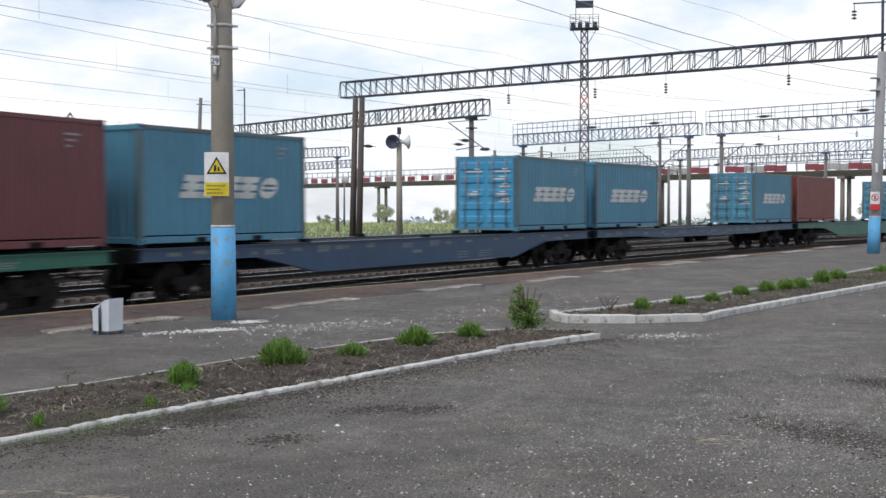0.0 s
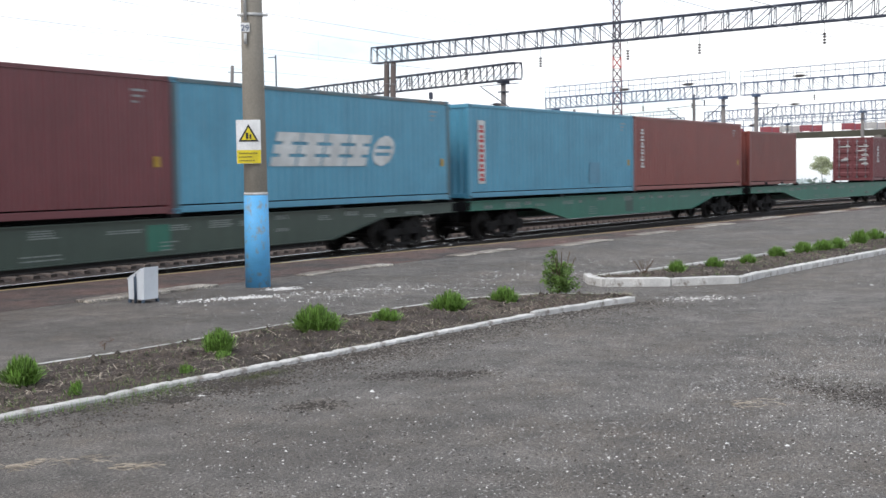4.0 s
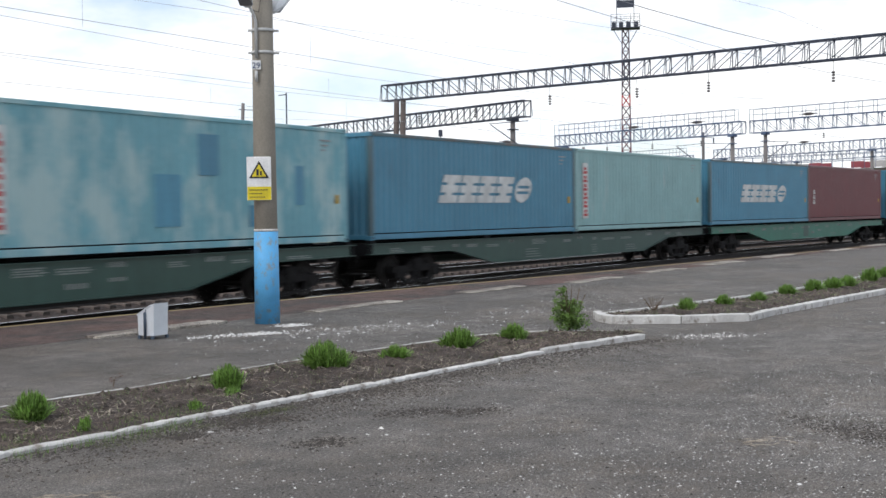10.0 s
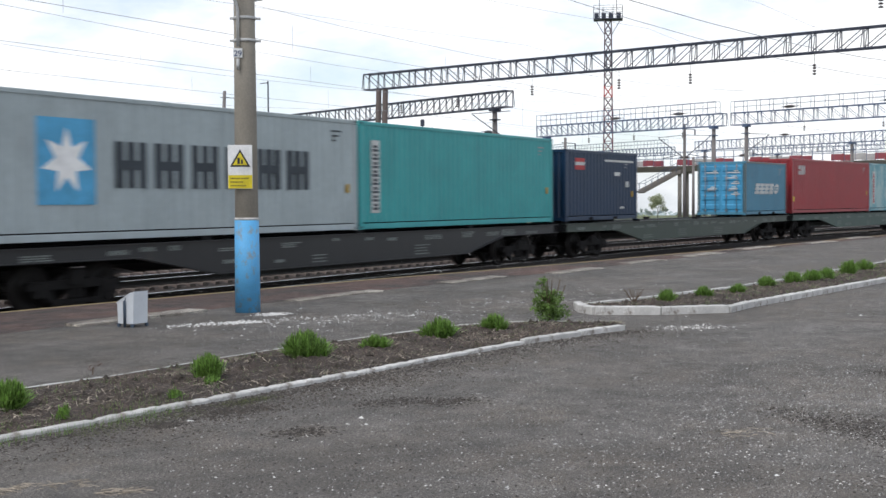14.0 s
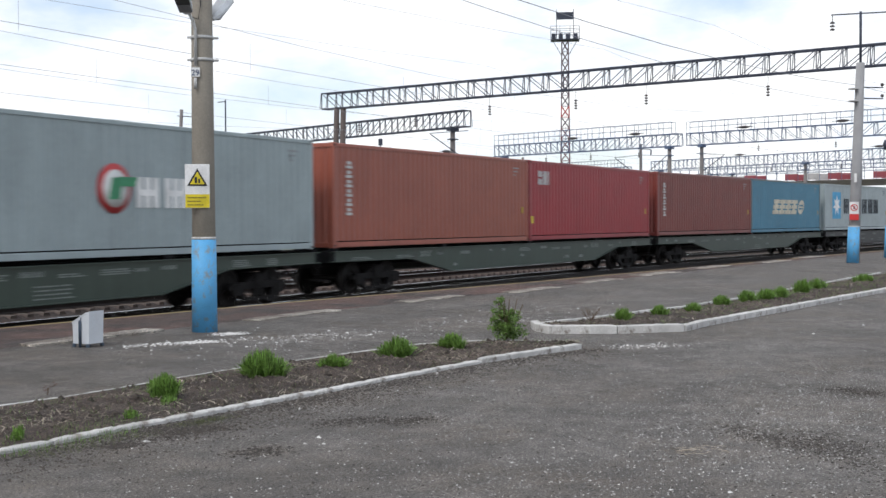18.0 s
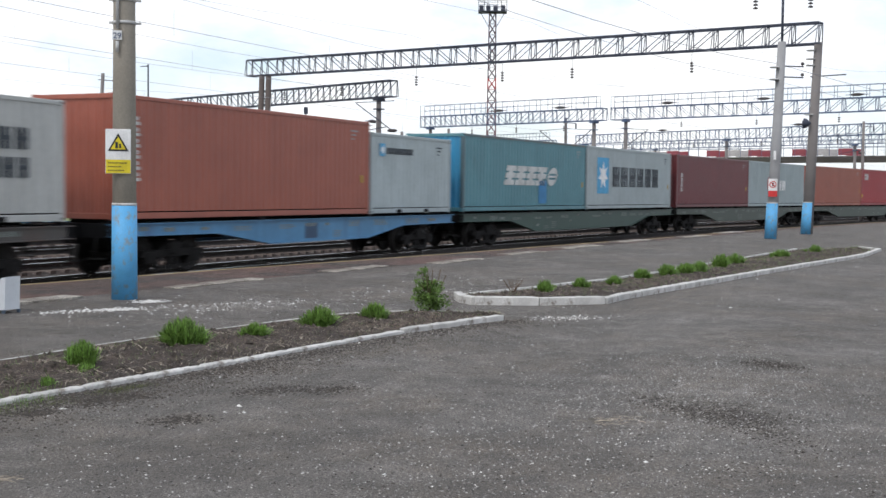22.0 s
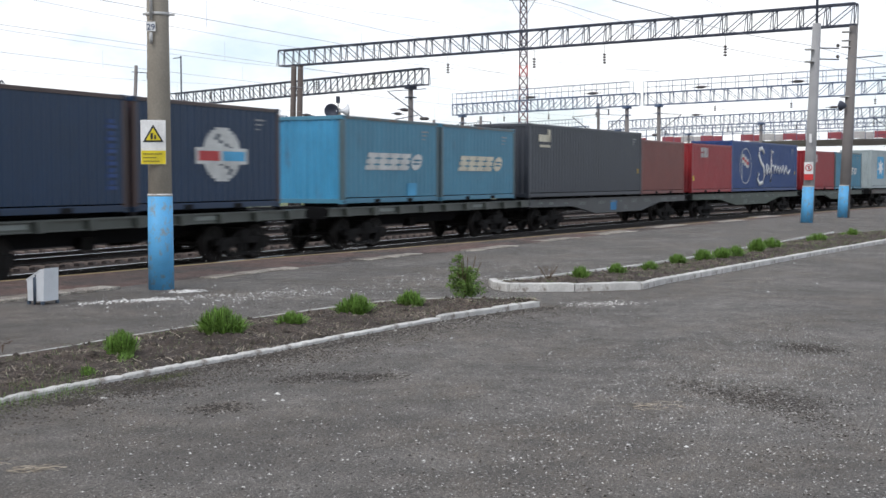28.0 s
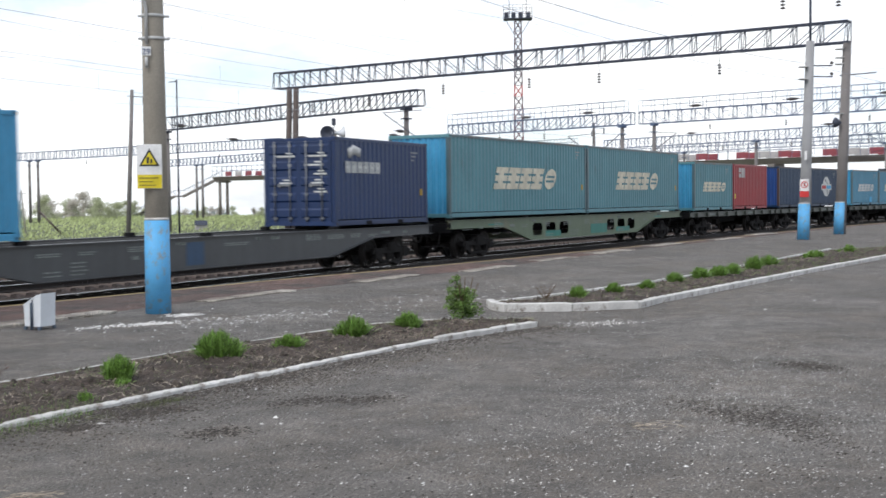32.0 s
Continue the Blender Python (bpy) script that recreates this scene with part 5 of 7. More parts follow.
put(g, blue40(M_TEAL, "grey-teal forty-foot container with a cream slanted emblem", marks=M_MARK_CREAM, end=M_BLUE_BRIGHT), -475.0)
put(g, blue40(M_TEAL, "grey-teal forty-foot container with a cream slanted emblem", marks=M_MARK_CREAM), -462.7)
g = make_wagon(-501.25, -476.65, "belly", W_GREY, "grey container wagon with an empty middle", patch=W_BLUE)
put(g, container(20, STD, M_BLUE_BRIGHT, "blue twenty-foot container, weathered"), -501.2)
c = container(20, STD, M_DEEP, "dark blue twenty-foot container with white door markings", True)
blocks(c, 0.6, 1.55, 2.2, 0.34, 6, M_MARK_WHITE, "row of white block marks")
mk = Build()
mk.tube([(0.8, NEAR - 0.02, 2.1), (1.1, NEAR - 0.02, 2.25), (1.5, NEAR - 0.02, 2.15)], 0.15, 6)
mk.v = [(px, max(py, NEAR - 0.012), pz) for px, py, pz in mk.v]
part("cloud_emblem", mk, M_MARK_WHITE, c)
codes(c, 20, STD, M_MARK_WHITE)
put(g, c, -482.75)


def train_pose(mid, piv, t):
    """Where a wagon stands: its two pivots on the near track."""
    s = mid + SPEED * t
    p, q = line(s - piv, 0, BODY)[0], line(s + piv, 0, BODY)[0]
    d = q - p
    c = (p + q) / 2
    return pose(c.x, c.y, c.z, 0, 0, math.degrees(math.atan2(d.y, d.x)))

# ---- poles and gantries ----


def taper(b, p, q, r0, r1, n=12, mi=0):
    b.tube([p, q], r0, n, mi, True, r1)


def gantry(p0, p1, top, deep, label, posts, railing=False, m=None, wide=0.55, pitch=1.3, feet=M_CONCRETE_GREY):
    """A lattice beam over the tracks from p0 to p1 (plan), its upper chords at top; posts: fractions along it where legs stand."""
    m = m or M_STEEL
    a, z = Vector((*p0, 0)), top - deep
    d = Vector((*p1, 0)) - a
    L = d.length
    gt = thing("catenary_gantry", pose(a.x, a.y, 0, 0, 0, math.degrees(math.atan2(d.y, d.x))), label, "gantry", "gantries over the tracks")
    for y in (-wide / 2, wide / 2):
        for zz in (z, top):
            b = Build()
            b.bar((0, y, zz), (L, y, zz), 0.075)
            part("chord", b, m, gt)
        b = Build()
        n = max(3, round(L / pitch))
        for i in range(n + 1):
            x = L * i / n
            b.bar((x, y, z), (x, y, top), 0.042)
            b.bar((x + 0.16, y, z), (x + 0.05, y, top), 0.03)
            if i < n:
                x2 = L * (i + 1) / n
                b.bar((x, y, top), (x2, y, z), 0.035) if (x < L / 2) else b.bar((x, y, z), (x2, y, top), 0.035)
        tagged(part("lattice_web", b, m, gt), kind="stuff")
    b = Build()
    for i in range(n + 1):
        x = L * i / n
        for zz in (z, top):
            b.bar((x, -wide / 2, zz), (x, wide / 2, zz), 0.045)
    tagged(part("cross_ties", b, m, gt), kind="stuff")
    for f in posts:
        b = Build()
        taper(b, (L * f, 0, -0.7), (L * f, 0, z - 0.06), 0.21, 0.15)
        part("post", b, feet, gt)
        b = Build()
        b.box(L * f - 0.24, L * f + 0.24, -0.3, 0.3, z - 0.2, z - 0.05)
        b.box(L * f - 0.24, L * f + 0.24, -0.26, 0.26, z - 0.75, z - 0.68)
        part("post_head", b, m, gt)
    if railing:
        b = Build()
        for y in (-wide / 2, wide / 2):
            b.bar((0, y, top + 0.95), (L * 0.97, y, top + 0.95), 0.035)
            b.bar((0, y, top + 0.5), (L * 0.97, y, top + 0.5), 0.025)
            for i in range(n + 1):
                b.bar((L * 0.97 * i / n, y, top), (L * 0.97 * i / n, y, top + 0.95), 0.03)
        part("walkway_railing", b, m, gt)
    return gt


gantry((61.16, 3.55), (70.0, 38.5), 9.9, 0.98, "long steel lattice gantry carrying the overhead wires", [])
gantry((83.8, 55.8), (70.2, 28.8), 8.5, 0.97, "steel lattice gantry on concrete posts", [-0.008, 0.955])
gantry((105.4, 40.4), (96.9, 21.8), 8.5, 0.95, "steel lattice gantry with a walkway railing", [0.05, 0.95], True, M_STEEL_HAZED)
gantry((104.4, 22.8), (94.6, -2.0), 9.0, 1.0, "steel lattice gantry with a walkway railing", [0.05], True, M_STEEL_HAZED)
gantry((142.7, 35.3), (119.0, -2.0), 8.5, 1.0, "distant steel lattice gantry", [0.03, 0.5], False, M_STEEL_HAZED)
peaked = gantry((76.0, 98.0), (73.65, 63.05), 8.25, 1.1, "steel lattice gantry behind the locomotive", [0.5, 0.985])
b = Build()
for x in (33.6, 34.9):
    for y in (-0.27, 0.27):
        b.bar((x, y, 8.25), (34.3, 0, 9.1), 0.05)
part("peak_frame", b, M_STEEL, peaked)
gantry((133.7, 116.3), (117.0, 64.0), 8.5, 1.0, "distant steel lattice gantry", [0.145, 0.18, 0.973], False, M_STEEL_HAZED)
gantry((168.0, 113.0), (148.0, 80.0), 8.5, 1.0, "distant steel lattice gantry", [0.30, 0.35], False, M_STEEL_HAZED)
gantry((172.0, 74.0), (150.0, 40.0), 8.3, 0.95, "distant steel lattice gantry", [0.1, 0.6], True, M_STEEL_HAZED)
gantry((165.0, 34.0), (140.0, -8.0), 8.6, 0.95, "distant steel lattice gantry", [0.1, 0.7], False, M_STEEL_HAZED)


def concrete_post(x, y, top, r0, r1, label, blue=0.0, lean=(0.0, 0.0), rungs=(), m=None):
    p = thing("concrete_post", pose(x, y, 0), label, "utility pole", "poles of the yard")
    b = Build()
    taper(b, (0, 0, -0.7), (lean[0], lean[1], top), r0, r1, 16)
    part("shaft", b, m or M_CONCRETE, p)
    if blue:
        b = Build()
        k = blue / top
        taper(b, (0, 0, 0), (lean[0] * k, lean[1] * k, blue), r0 + 0.005, r0 + (r1 - r0) * k + 0.006, 16)
        part("painted_base", b, M_POLE_BLUE, p, "light blue painted lower part")
        b = Build()
        b.lathe((lean[0] * k, lean[1] * k, blue), [(r0 - 0.02, 0.0), (r0 + (r1 - r0) * k + 0.007, 0.0), (r0 + (r1 - r0) * k + 0.006, 0.04), (r0 - 0.05, 0.04)], 16)
        part("white_ring", b, M_KERB, p)
    for z in rungs:
        b = Build()
        q = r0 + (r1 - r0) * z / top + 0.012
        b.lathe((0, 0, z), [(q - 0.03, 0), (q, 0), (q, 0.05), (q - 0.03, 0.05)], 16)
        b.bar((-q - 0.05, 0, z + 0.025), (q + 0.08, 0, z + 0.025), 0.035)
        part("clamp", b, M_CONDUIT, p)
    return p


# the lamp post on the platform, with its warning sign
FACE = -145.0  # the way to the camera, seen from the post
P1 = Vector((17.47, 11.91, 0))
post = concrete_post(P1.x, P1.y, 8.6, 0.205, 0.155, "weathered concrete lamp post with a light blue base on the platform", 1.54, rungs=(4.49, 4.86))
post.matrix_basis = pose(P1.x, P1.y, 0, 0, 0, FACE + 90)
# in the post's space the camera is at -y
b = Build()
b.soft(-0.2, 0.2, -0.028, 0.0, 2.06, 2.78, 0.006)
sg = part("warning_sign", b, M_WHITE, post, "white and yellow warning sign", pose(-0.10, -0.2, 0))
b = Build()
b.box(-0.195, 0.195, -0.034, -0.0285, 2.066, 2.285)
part("yellow_panel", b, M_YELLOW, sg)
b = Build()
tr = random.Random(3)
for i, w in enumerate((0.30, 0.19, 0.25)):
    x = -0.16
    while x < -0.16 + w:
        l = tr.uniform(0.012, 0.03)
        b.box(x, x + l, -0.039, -0.0345, 2.222 - i * 0.06, 2.242 - i * 0.06)
        x += l + 0.008
tagged(part("text_bars", b, mat("faded_sign_print", (0.22, 0.18, 0.03), 0.6), sg), kind="stuff")
b = Build()
tri = lambda s, y0, y1: [[(-s, y, 2.52 - s * 0.58), (s, y, 2.52 - s * 0.58), (0, y, 2.52 + s * 1.16)] for y in (y0, y1)]
b.rings(tri(0.165, -0.034, -0.0285))
part("triangle_border", b, M_BLACK, sg)
b = Build()
b.rings(tri(0.118, -0.039, -0.0345))
part("triangle_field", b, M_YELLOW, sg)
b = Build()
b.box(-0.045, -0.005, -0.044, -0.0395, 2.47, 2.57)
b.box(0.015, 0.045, -0.044, -0.0395, 2.47, 2.54)
part("symbol", b, M_BLACK, sg)
b = Build()
b.box(-0.075, 0.075, -0.02, 0.0, 4.22, 4.37)
plate_ob = part("number_plate", b, M_WHITE, post, "white enamel plate with a blue-black number", pose(-0.115, -0.185, 0))
cu = bpy.data.curves.new("number", "FONT")
cu.body, cu.size, cu.extrude, cu.align_x = "29", 0.135, 0.003, "CENTER"
num = new("number", cu)
num.parent = plate_ob
num.matrix_basis = pose(0.0, -0.024, 4.24, 90, 0, 0)
cu.materials.append(M_NUMBER)
b = Build()
b.tube([(-0.115, -0.195, 4.02), (-0.115, -0.195, 4.2)], 0.03, 6)
part("conduit_stub", b, M_CONDUIT, post)
b = Build()
b.tube([(-0.11, -0.19, 4.4), (-0.11, -0.185, 5.0), (-0.14, -0.2, 5.12), (-0.22, -0.27, 5.26)], 0.026, 8)
part("conduit", b, M_CONDUIT, post)
b = Build()
b.tube([(-0.2, -0.25, 5.2), (-0.06, -0.2, 5.16), (-0.02, -0.19, 5.4), (-0.06, -0.18, 5.9), (-0.08, -0.18, 6.6)], 0.009, 5)
part("lamp_cable", b, M_GASKET, post)
for sx, at in ((-1, pose(-0.22, -0.27, 5.24, 44, 0, 155)), (1, pose(0.16, 0.05, 5.2, 40, 0, -35))):
    # a shallow housing, its face below
    b = Build()
    prof = [(0.0, 0.05, 0.03), (0.05, 0.085, 0.06), (0.16, 0.125, 0.085), (0.5, 0.145, 0.09), (0.62, 0.12, 0.06), (0.66, 0.06, 0.02)]
    b.rings([[(-w, o, -0.03), (w, o, -0.03), (w, o, 0.01), (w * 0.72, o, h), (-w * 0.72, o, h), (-w, o, 0.01)] for o, w, h in prof], 0, True)
    lm = part("lamp_head", b, M_LAMP, post, "pale street-lamp head, tilted up", at)
    b = Build()
    b.soft(-0.12, 0.12, 0.2, 0.61, -0.05, -0.031, 0.004)
    part("lamp_face", b, M_LAMP_FACE, lm)
    b = Build()
    b.soft(-0.115, 0.115, 0.06, 0.198, -0.056, -0.031, 0.004)
    part("gear_cover", b, M_GALV, lm)

p2 = concrete_post(53.61, 4.92, 8.2, 0.25, 0.17, "weathered concrete post with a light blue base and a small sign", 1.48, (0.27, -0.26), (7.1, 6.6), M_CONCRETE_PALE)
p2_turn = math.degrees(math.atan2(-4.92, -53.61)) + 90
b = Build()
b.soft(-0.18, 0.18, -0.03, 0.0, 2.01, 2.5, 0.01)
s2 = part("prohibition_sign", b, M_WHITE, p2, "white sign with a ring over a red plate", pose(0, 0, 0, 0, 0, p2_turn) @ pose(0.05, -0.27, 0))
b = Build()
for k in range(20):
    a0, a1 = math.tau * k / 20, math.tau * (k + 1) / 20
    b.bar((0.125 * math.cos(a0), -0.034, 2.27 + 0.125 * math.sin(a0)), (0.125 * math.cos(a1), -0.034, 2.27 + 0.125 * math.sin(a1)), 0.006, 0.035)
b.bar((-0.09, -0.034, 2.36), (0.09, -0.034, 2.18), 0.006, 0.03)
part("ring", b, M_SIGNRED, s2)
b = Build()
b.box(-0.03, 0.03, -0.033, -0.0305, 2.2, 2.34)
part("symbol_bar", b, M_BLACK, s2)
b = Build()
b.soft(-0.18, 0.18, -0.03, 0.0, 1.76, 2.005, 0.01)
part("red_plate", b, M_SIGNRED, s2)
b = Build()
b.box(-0.05, 0.05, -0.02, 0, 3.3, 3.66)
part("white_board", b, M_WHITE, p2, at=pose(0, 0, 0, 0, 0, p2_turn) @ pose(0.1, -0.25, 0))
b = Build()
b.tube([(0.27, -0.26, 8.0), (0.27, -0.26, 10.3)], 0.055, 8)
b.tube([(0.17, 0.89, 10.22), (0.37, -1.41, 10.22)], 0.03, 6)
part("bracket_mast", b, M_STEEL, p2)
for k in (-1, 1):
    b = Build()
    b.tube([(0.27 + k * 0.09, -0.26 - k * 1.1, 10.22), (0.27 + k * 0.09, -0.26 - k * 1.1, 9.9)], 0.015, 5)
    for i in range(3):
        b.lathe((0.27 + k * 0.09, -0.26 - k * 1.1, 9.95 - i * 0.14), [(0.03, 0), (0.11, -0.05), (0.11, -0.08), (0.03, -0.10)], 10)
    part("insulator", b, M_INSUL, p2)
for z in (6.75, 7.2):
    b = Build()
    b.bar((0.22, -0.2, z), (0.30, -1.15, z - 0.05), 0.05)
    part("side_arm", b, M_STEEL, p2)
    b = Build()
    b.lathe((0.30, -1.1, z), [(0.03, 0.0), (0.07, 0.04), (0.07, 0.10), (0.03, 0.14)], 8)
    part("pin_insulator", b, M_INSUL, p2)
p3 = concrete_post(61.24, 3.98, 9.0, 0.27, 0.19, "thick concrete gantry post with a light blue base", 1.48, (0.13, -0.33), (8.6, 8.2, 7.9, 5.6), M_CONCRETE_GREY)
b = Build()
b.tube([(0, 0, 7.4), (0.3, -1.6, 7.5)], 0.03, 6)
b.lathe((-0.35, 0.1, 5.2), [(0.04, -0.2), (0.22, 0.0), (0.24, 0.12), (0.05, 0.2)], 12, 0, "y")
part("side_bracket", b, M_STEEL, p3)
for dx, dy in ((0.0, 0.0), (-0.06, -0.5)):
    concrete_post(69.4 + dx, 37.6 + dy, 8.9, 0.21, 0.17, "dark leaning concrete gantry post beside its twin", lean=(0.12, -0.22), m=M_CONCRETE_DARK)
for x, y, top, lean in ((66.95, 47.8, 9.1, 0.75), (100.3, 25.8, 8.0, 0.0), (97.0, 35.0, 7.0, 0.4), (110.0, 46.0, 6.0, 0.1), (92.0, 37.0, 6.5, 0.0), (150.0, 62.0, 6.5, 0.0), (160.0, 88.0, 6.0, 0.1), (120.0, 30.0, 6.0, 0.0), (140.0, 75.0, 7.0, 0.0), (118.0, 3.0, 8.5, 0.2)):
    q = concrete_post(x, y, top, 0.16, 0.11, "plain grey concrete pole among the tracks", lean=(lean, 0.0), m=M_CONCRETE_GREY)
    b = Build()
    b.bar((lean - 0.05, -0.9, top - 0.5), (lean - 0.05, 0.3, top - 0.4), 0.05)
    b.tube([(lean, -0.85, top - 0.5), (lean, -0.85, top - 0.9)], 0.06, 6)
    part("bracket", b, M_STEEL, q)

# a slim steel mast with a short arm, behind the near gantry
slim = thing("steel_mast", pose(65.2, 42.8, -0.6), "slim grey steel mast with a short side arm", "mast")
b = Build()
b.tube([(0, 0, 0), (0, 0, 9.9)], 0.06, 8, 0, True, 0.045)
part("shaft", b, M_STEEL, slim)
b = Build()
b.bar((0, 0, 9.8), (-0.25, 0.4, 9.75), 0.05)
part("arm", b, M_STEEL, slim)

# the loudspeaker pole
sp = concrete_post(65.2, 32.2, 5.9, 0.2, 0.15, "grey pole carrying two horn loudspeakers")
for turn, o in ((-160, -0.36), (-48, 0.36)):
    b = Build()
    b.lathe((0, 0, 0), [(0.05, -0.5), (0.12, -0.4), (0.08, -0.3), (0.12, -0.1), (0.26, 0.1), (0.42, 0.2), (0.40, 0.2), (0.2, 0.06), (0.05, 0.0)], 16, 0, "x")
    part("horn_loudspeaker", b, M_LAMP if o > 0 else M_STEEL, sp, "horn loudspeaker", pose(0.47 * o, -0.88 * o, 5.75, 0, 0, turn))
b = Build()
b.bar((-0.2, 0.4, 5.75), (0.2, -0.4, 5.75), 0.06)
b.soft(-0.1, 0.1, -0.1, 0.1, 6.2, 6.6, 0.03)
b.bar((0, 0, 5.8), (0, 0, 6.3), 0.04)
part("speaker_bracket", b, M_STEEL, sp)

# the floodlight mast
mast = thing("floodlight_mast", pose(168.5, 54.2, -0.6, 0, 0, 108), "tall red and white lattice floodlight mast with a platform", "light mast")
w0, w1, top = 1.15, 0.72, 27.6
half = lambda z: (w0 + (w1 - w0) * z / top) / 2 * 1.25
levels = [top * i / 18 for i in range(19)]
for i, (za, zb) in enumerate(zip(levels, levels[1:])):
    b = Build()
    ha, hb = half(za), half(zb)
    for sx, sy in ((-1, -1), (1, -1), (1, 1), (-1, 1)):
        b.bar((sx * ha, sy * ha, za), (sx * hb, sy * hb, zb), 0.17)
        tx, ty = -sy, sx
        b.bar((sx * ha, sy * ha, za), (tx * hb, ty * hb, zb), 0.11)
        b.bar((tx * ha, ty * ha, za), (sx * hb, sy * hb, zb), 0.11)
        b.bar((sx * ha, sy * ha, za), (tx * ha, ty * ha, za), 0.055)
    tagged(part("mast_section", b, M_MAST_RED if i == 11 else (M_MAST_DULL if i < 10 else M_MAST_WHITE), mast), kind="stuff")
b = Build()
b.box(-2.0, 2.0, -1.2, 1.2, top, top + 0.14)
for s in (-1, 1):
    b.bar((0.4 * s, 0, top - 2.2), (1.7 * s, 0, top), 0.08)
part("platform", b, M_STEEL, mast)
b = Build()
for z in (0.7, 1.3, 1.9):
    for y in (-1.2, 1.2):
        b.bar((-2, y, top + z), (2, y, top + z), 0.05)
    for x in (-2, 2):
        b.bar((x, -1.2, top + z), (x, 1.2, top + z), 0.05)
for x in (-2, -0.7, 0.7, 2):
    for y in (-1.2, 1.2):
        b.bar((x, y, top), (x, y, top + 1.9), 0.05)
part("platform_railing", b, M_STEEL, mast)
b = Build()
for x in (-1.2, 1.2):
    b.bar((x, 0, top + 0.1), (x, 0, top + 4.4), 0.09)
b.box(-1.15, 1.15, -0.12, 0.12, top + 3.0, top + 4.0)
part("lamp_panel", b, M_STEEL, mast)
for x in (-1.5, -0.4, 0.6, 1.6):
    b = Build()
    b.soft(x - 0.3, x + 0.3, -1.35, -1.05, top + 0.5, top + 1.2, 0.06)
    part("floodlight", b, M_STEEL, mast)

# ---- overhead wires ----


def wire(pts, r=0.006, label="thin overhead wire above the tracks", sag=0.0):
    b = Build()
    out = []
    for p, q in zip(pts, pts[1:]):
        p, q = Vector(p), Vector(q)
        n = 8
        for i in range(n):
            f = i / n
            out.append(p.lerp(q, f) - Vector((0, 0, 4 * sag * f * (1 - f))))
    out.append(Vector(pts[-1]))
    b.tube(out, r, 5)
    return tagged(part("overhead_wire", b, M_WIRE), label, "overhead wire", "overhead wires")


for off in (0.0, 5.3, 10.6, 21.2):
    stations = [-50, 8, 64, 122, 180, 240]
    wire([line(s, off, 5.75)[0] for s in stations], 0.006, "copper contact wire over the tracks")
    wire([line(s, off, 7.3)[0] for s in stations], 0.0055, "sagging carrier wire over the tracks", 0.9)
    for i in range(24):
        s = -12 + i * 8.0
        f = ((s + 50) % 57.5) / 57.5
        top = 7.3 - 3.6 * f * (1 - f)
        if top - 5.75 > 0.3 and s < 170:
            wire([line(s, off, 5.75)[0], line(s, off, top)[0]], 0.0035, "thin dropper wire under the carrier")
wire([(-30, 21.0, 6.4), (17.4, 11.95, 7.4), (53.7, 4.9, 7.3), (110, -14, 7.4)], 0.011, "black cable between the platform posts", 0.5)
wire([(-30, 21.3, 6.1), (17.4, 12.0, 7.1), (53.7, 5.0, 6.6), (110, -13.5, 7.0)], 0.008, "black cable between the platform posts", 0.5)
wire([(-40, 30, 11.5), (60.8, 12.0, 11.2), (98, 1, 11.0)], 0.007, "feeder wire above the gantries", 1.0)
wire([(-40, 38, 11.3), (62.5, 18.0, 10.6), (99, 9, 10.4)], 0.007, "feeder wire above the gantries", 1.0)
wire([(-40, 46, 11.3), (66, 26.0, 10.6), (101, 16, 10.4)], 0.007, "feeder wire above the gantries", 1.0)


def insulator(x, y, z, n=4, top=None):
    b = Build()
    b.tube([(x, y, top or z + 0.35), (x, y, z - 0.15)], 0.012, 5)
    for i in range(n):
        b.lathe((x, y, z - i * 0.14), [(0.03, 0), (0.095, -0.04), (0.095, -0.07), (0.03, -0.11)], 10)
    tagged(part("insulator_string", b, M_INSUL), "dark glass insulator string hanging from a wire", "insulator", "insulators")


for f in (0.18, 0.364, 0.482, 0.64):
    insulator(61.1 + 8.9 * f - 0.27, 3.3 + 35.2 * f + 0.07, 8.35, 4, 8.94)
for f in (0.2, 0.42, 0.645, 0.845):
    insulator(83.8 - 13.6 * f - 0.25, 55.8 - 27 * f + 0.12, 8.3, 4, 8.5)
for a, c, z, fs in (((105.4, 40.4), (96.9, 21.8), 7.55, (0.3, 0.55, 0.8)), ((104.4, 22.8), (94.6, -2.0), 8.0, (0.25, 0.5, 0.75)), ((142.7, 35.3), (119.0, -2.0), 7.5, (0.2, 0.4, 0.6, 0.8)), ((76.0, 98.0), (73.6, 62.3), 7.4, (0.6, 0.8)), ((132.0, 111.0), (117.0, 64.0), 7.5, (0.3, 0.6, 0.8))):
    for f in fs:
        insulator(a[0] + (c[0] - a[0]) * f, a[1] + (c[1] - a[1]) * f, z - 0.35, 3, z)



def strain_insulator(x, y, z, turn, label="dark stretched insulator lying along a wire"):
    """A long glazed insulator in the line of a wire, with its two eyes."""
    t = thing("strain_insulator", pose(x, y, z, 0, 0, turn), label, "insulator", "insulators")
    b = Build()
    b.lathe((0, 0, 0), [(0.03, -0.55), (0.07, -0.42), (0.12, -0.15), (0.12, 0.15), (0.07, 0.42), (0.03, 0.55)], 10, 0, "x")
    part("body", b, M_INSUL, t)
    for k in (-1, 1):
        b = Build()
        b.tube([(k * 0.5, 0, 0), (k * 0.85, 0, 0)], 0.025, 6)
        part("eye_bolt", b, M_STEEL, t)


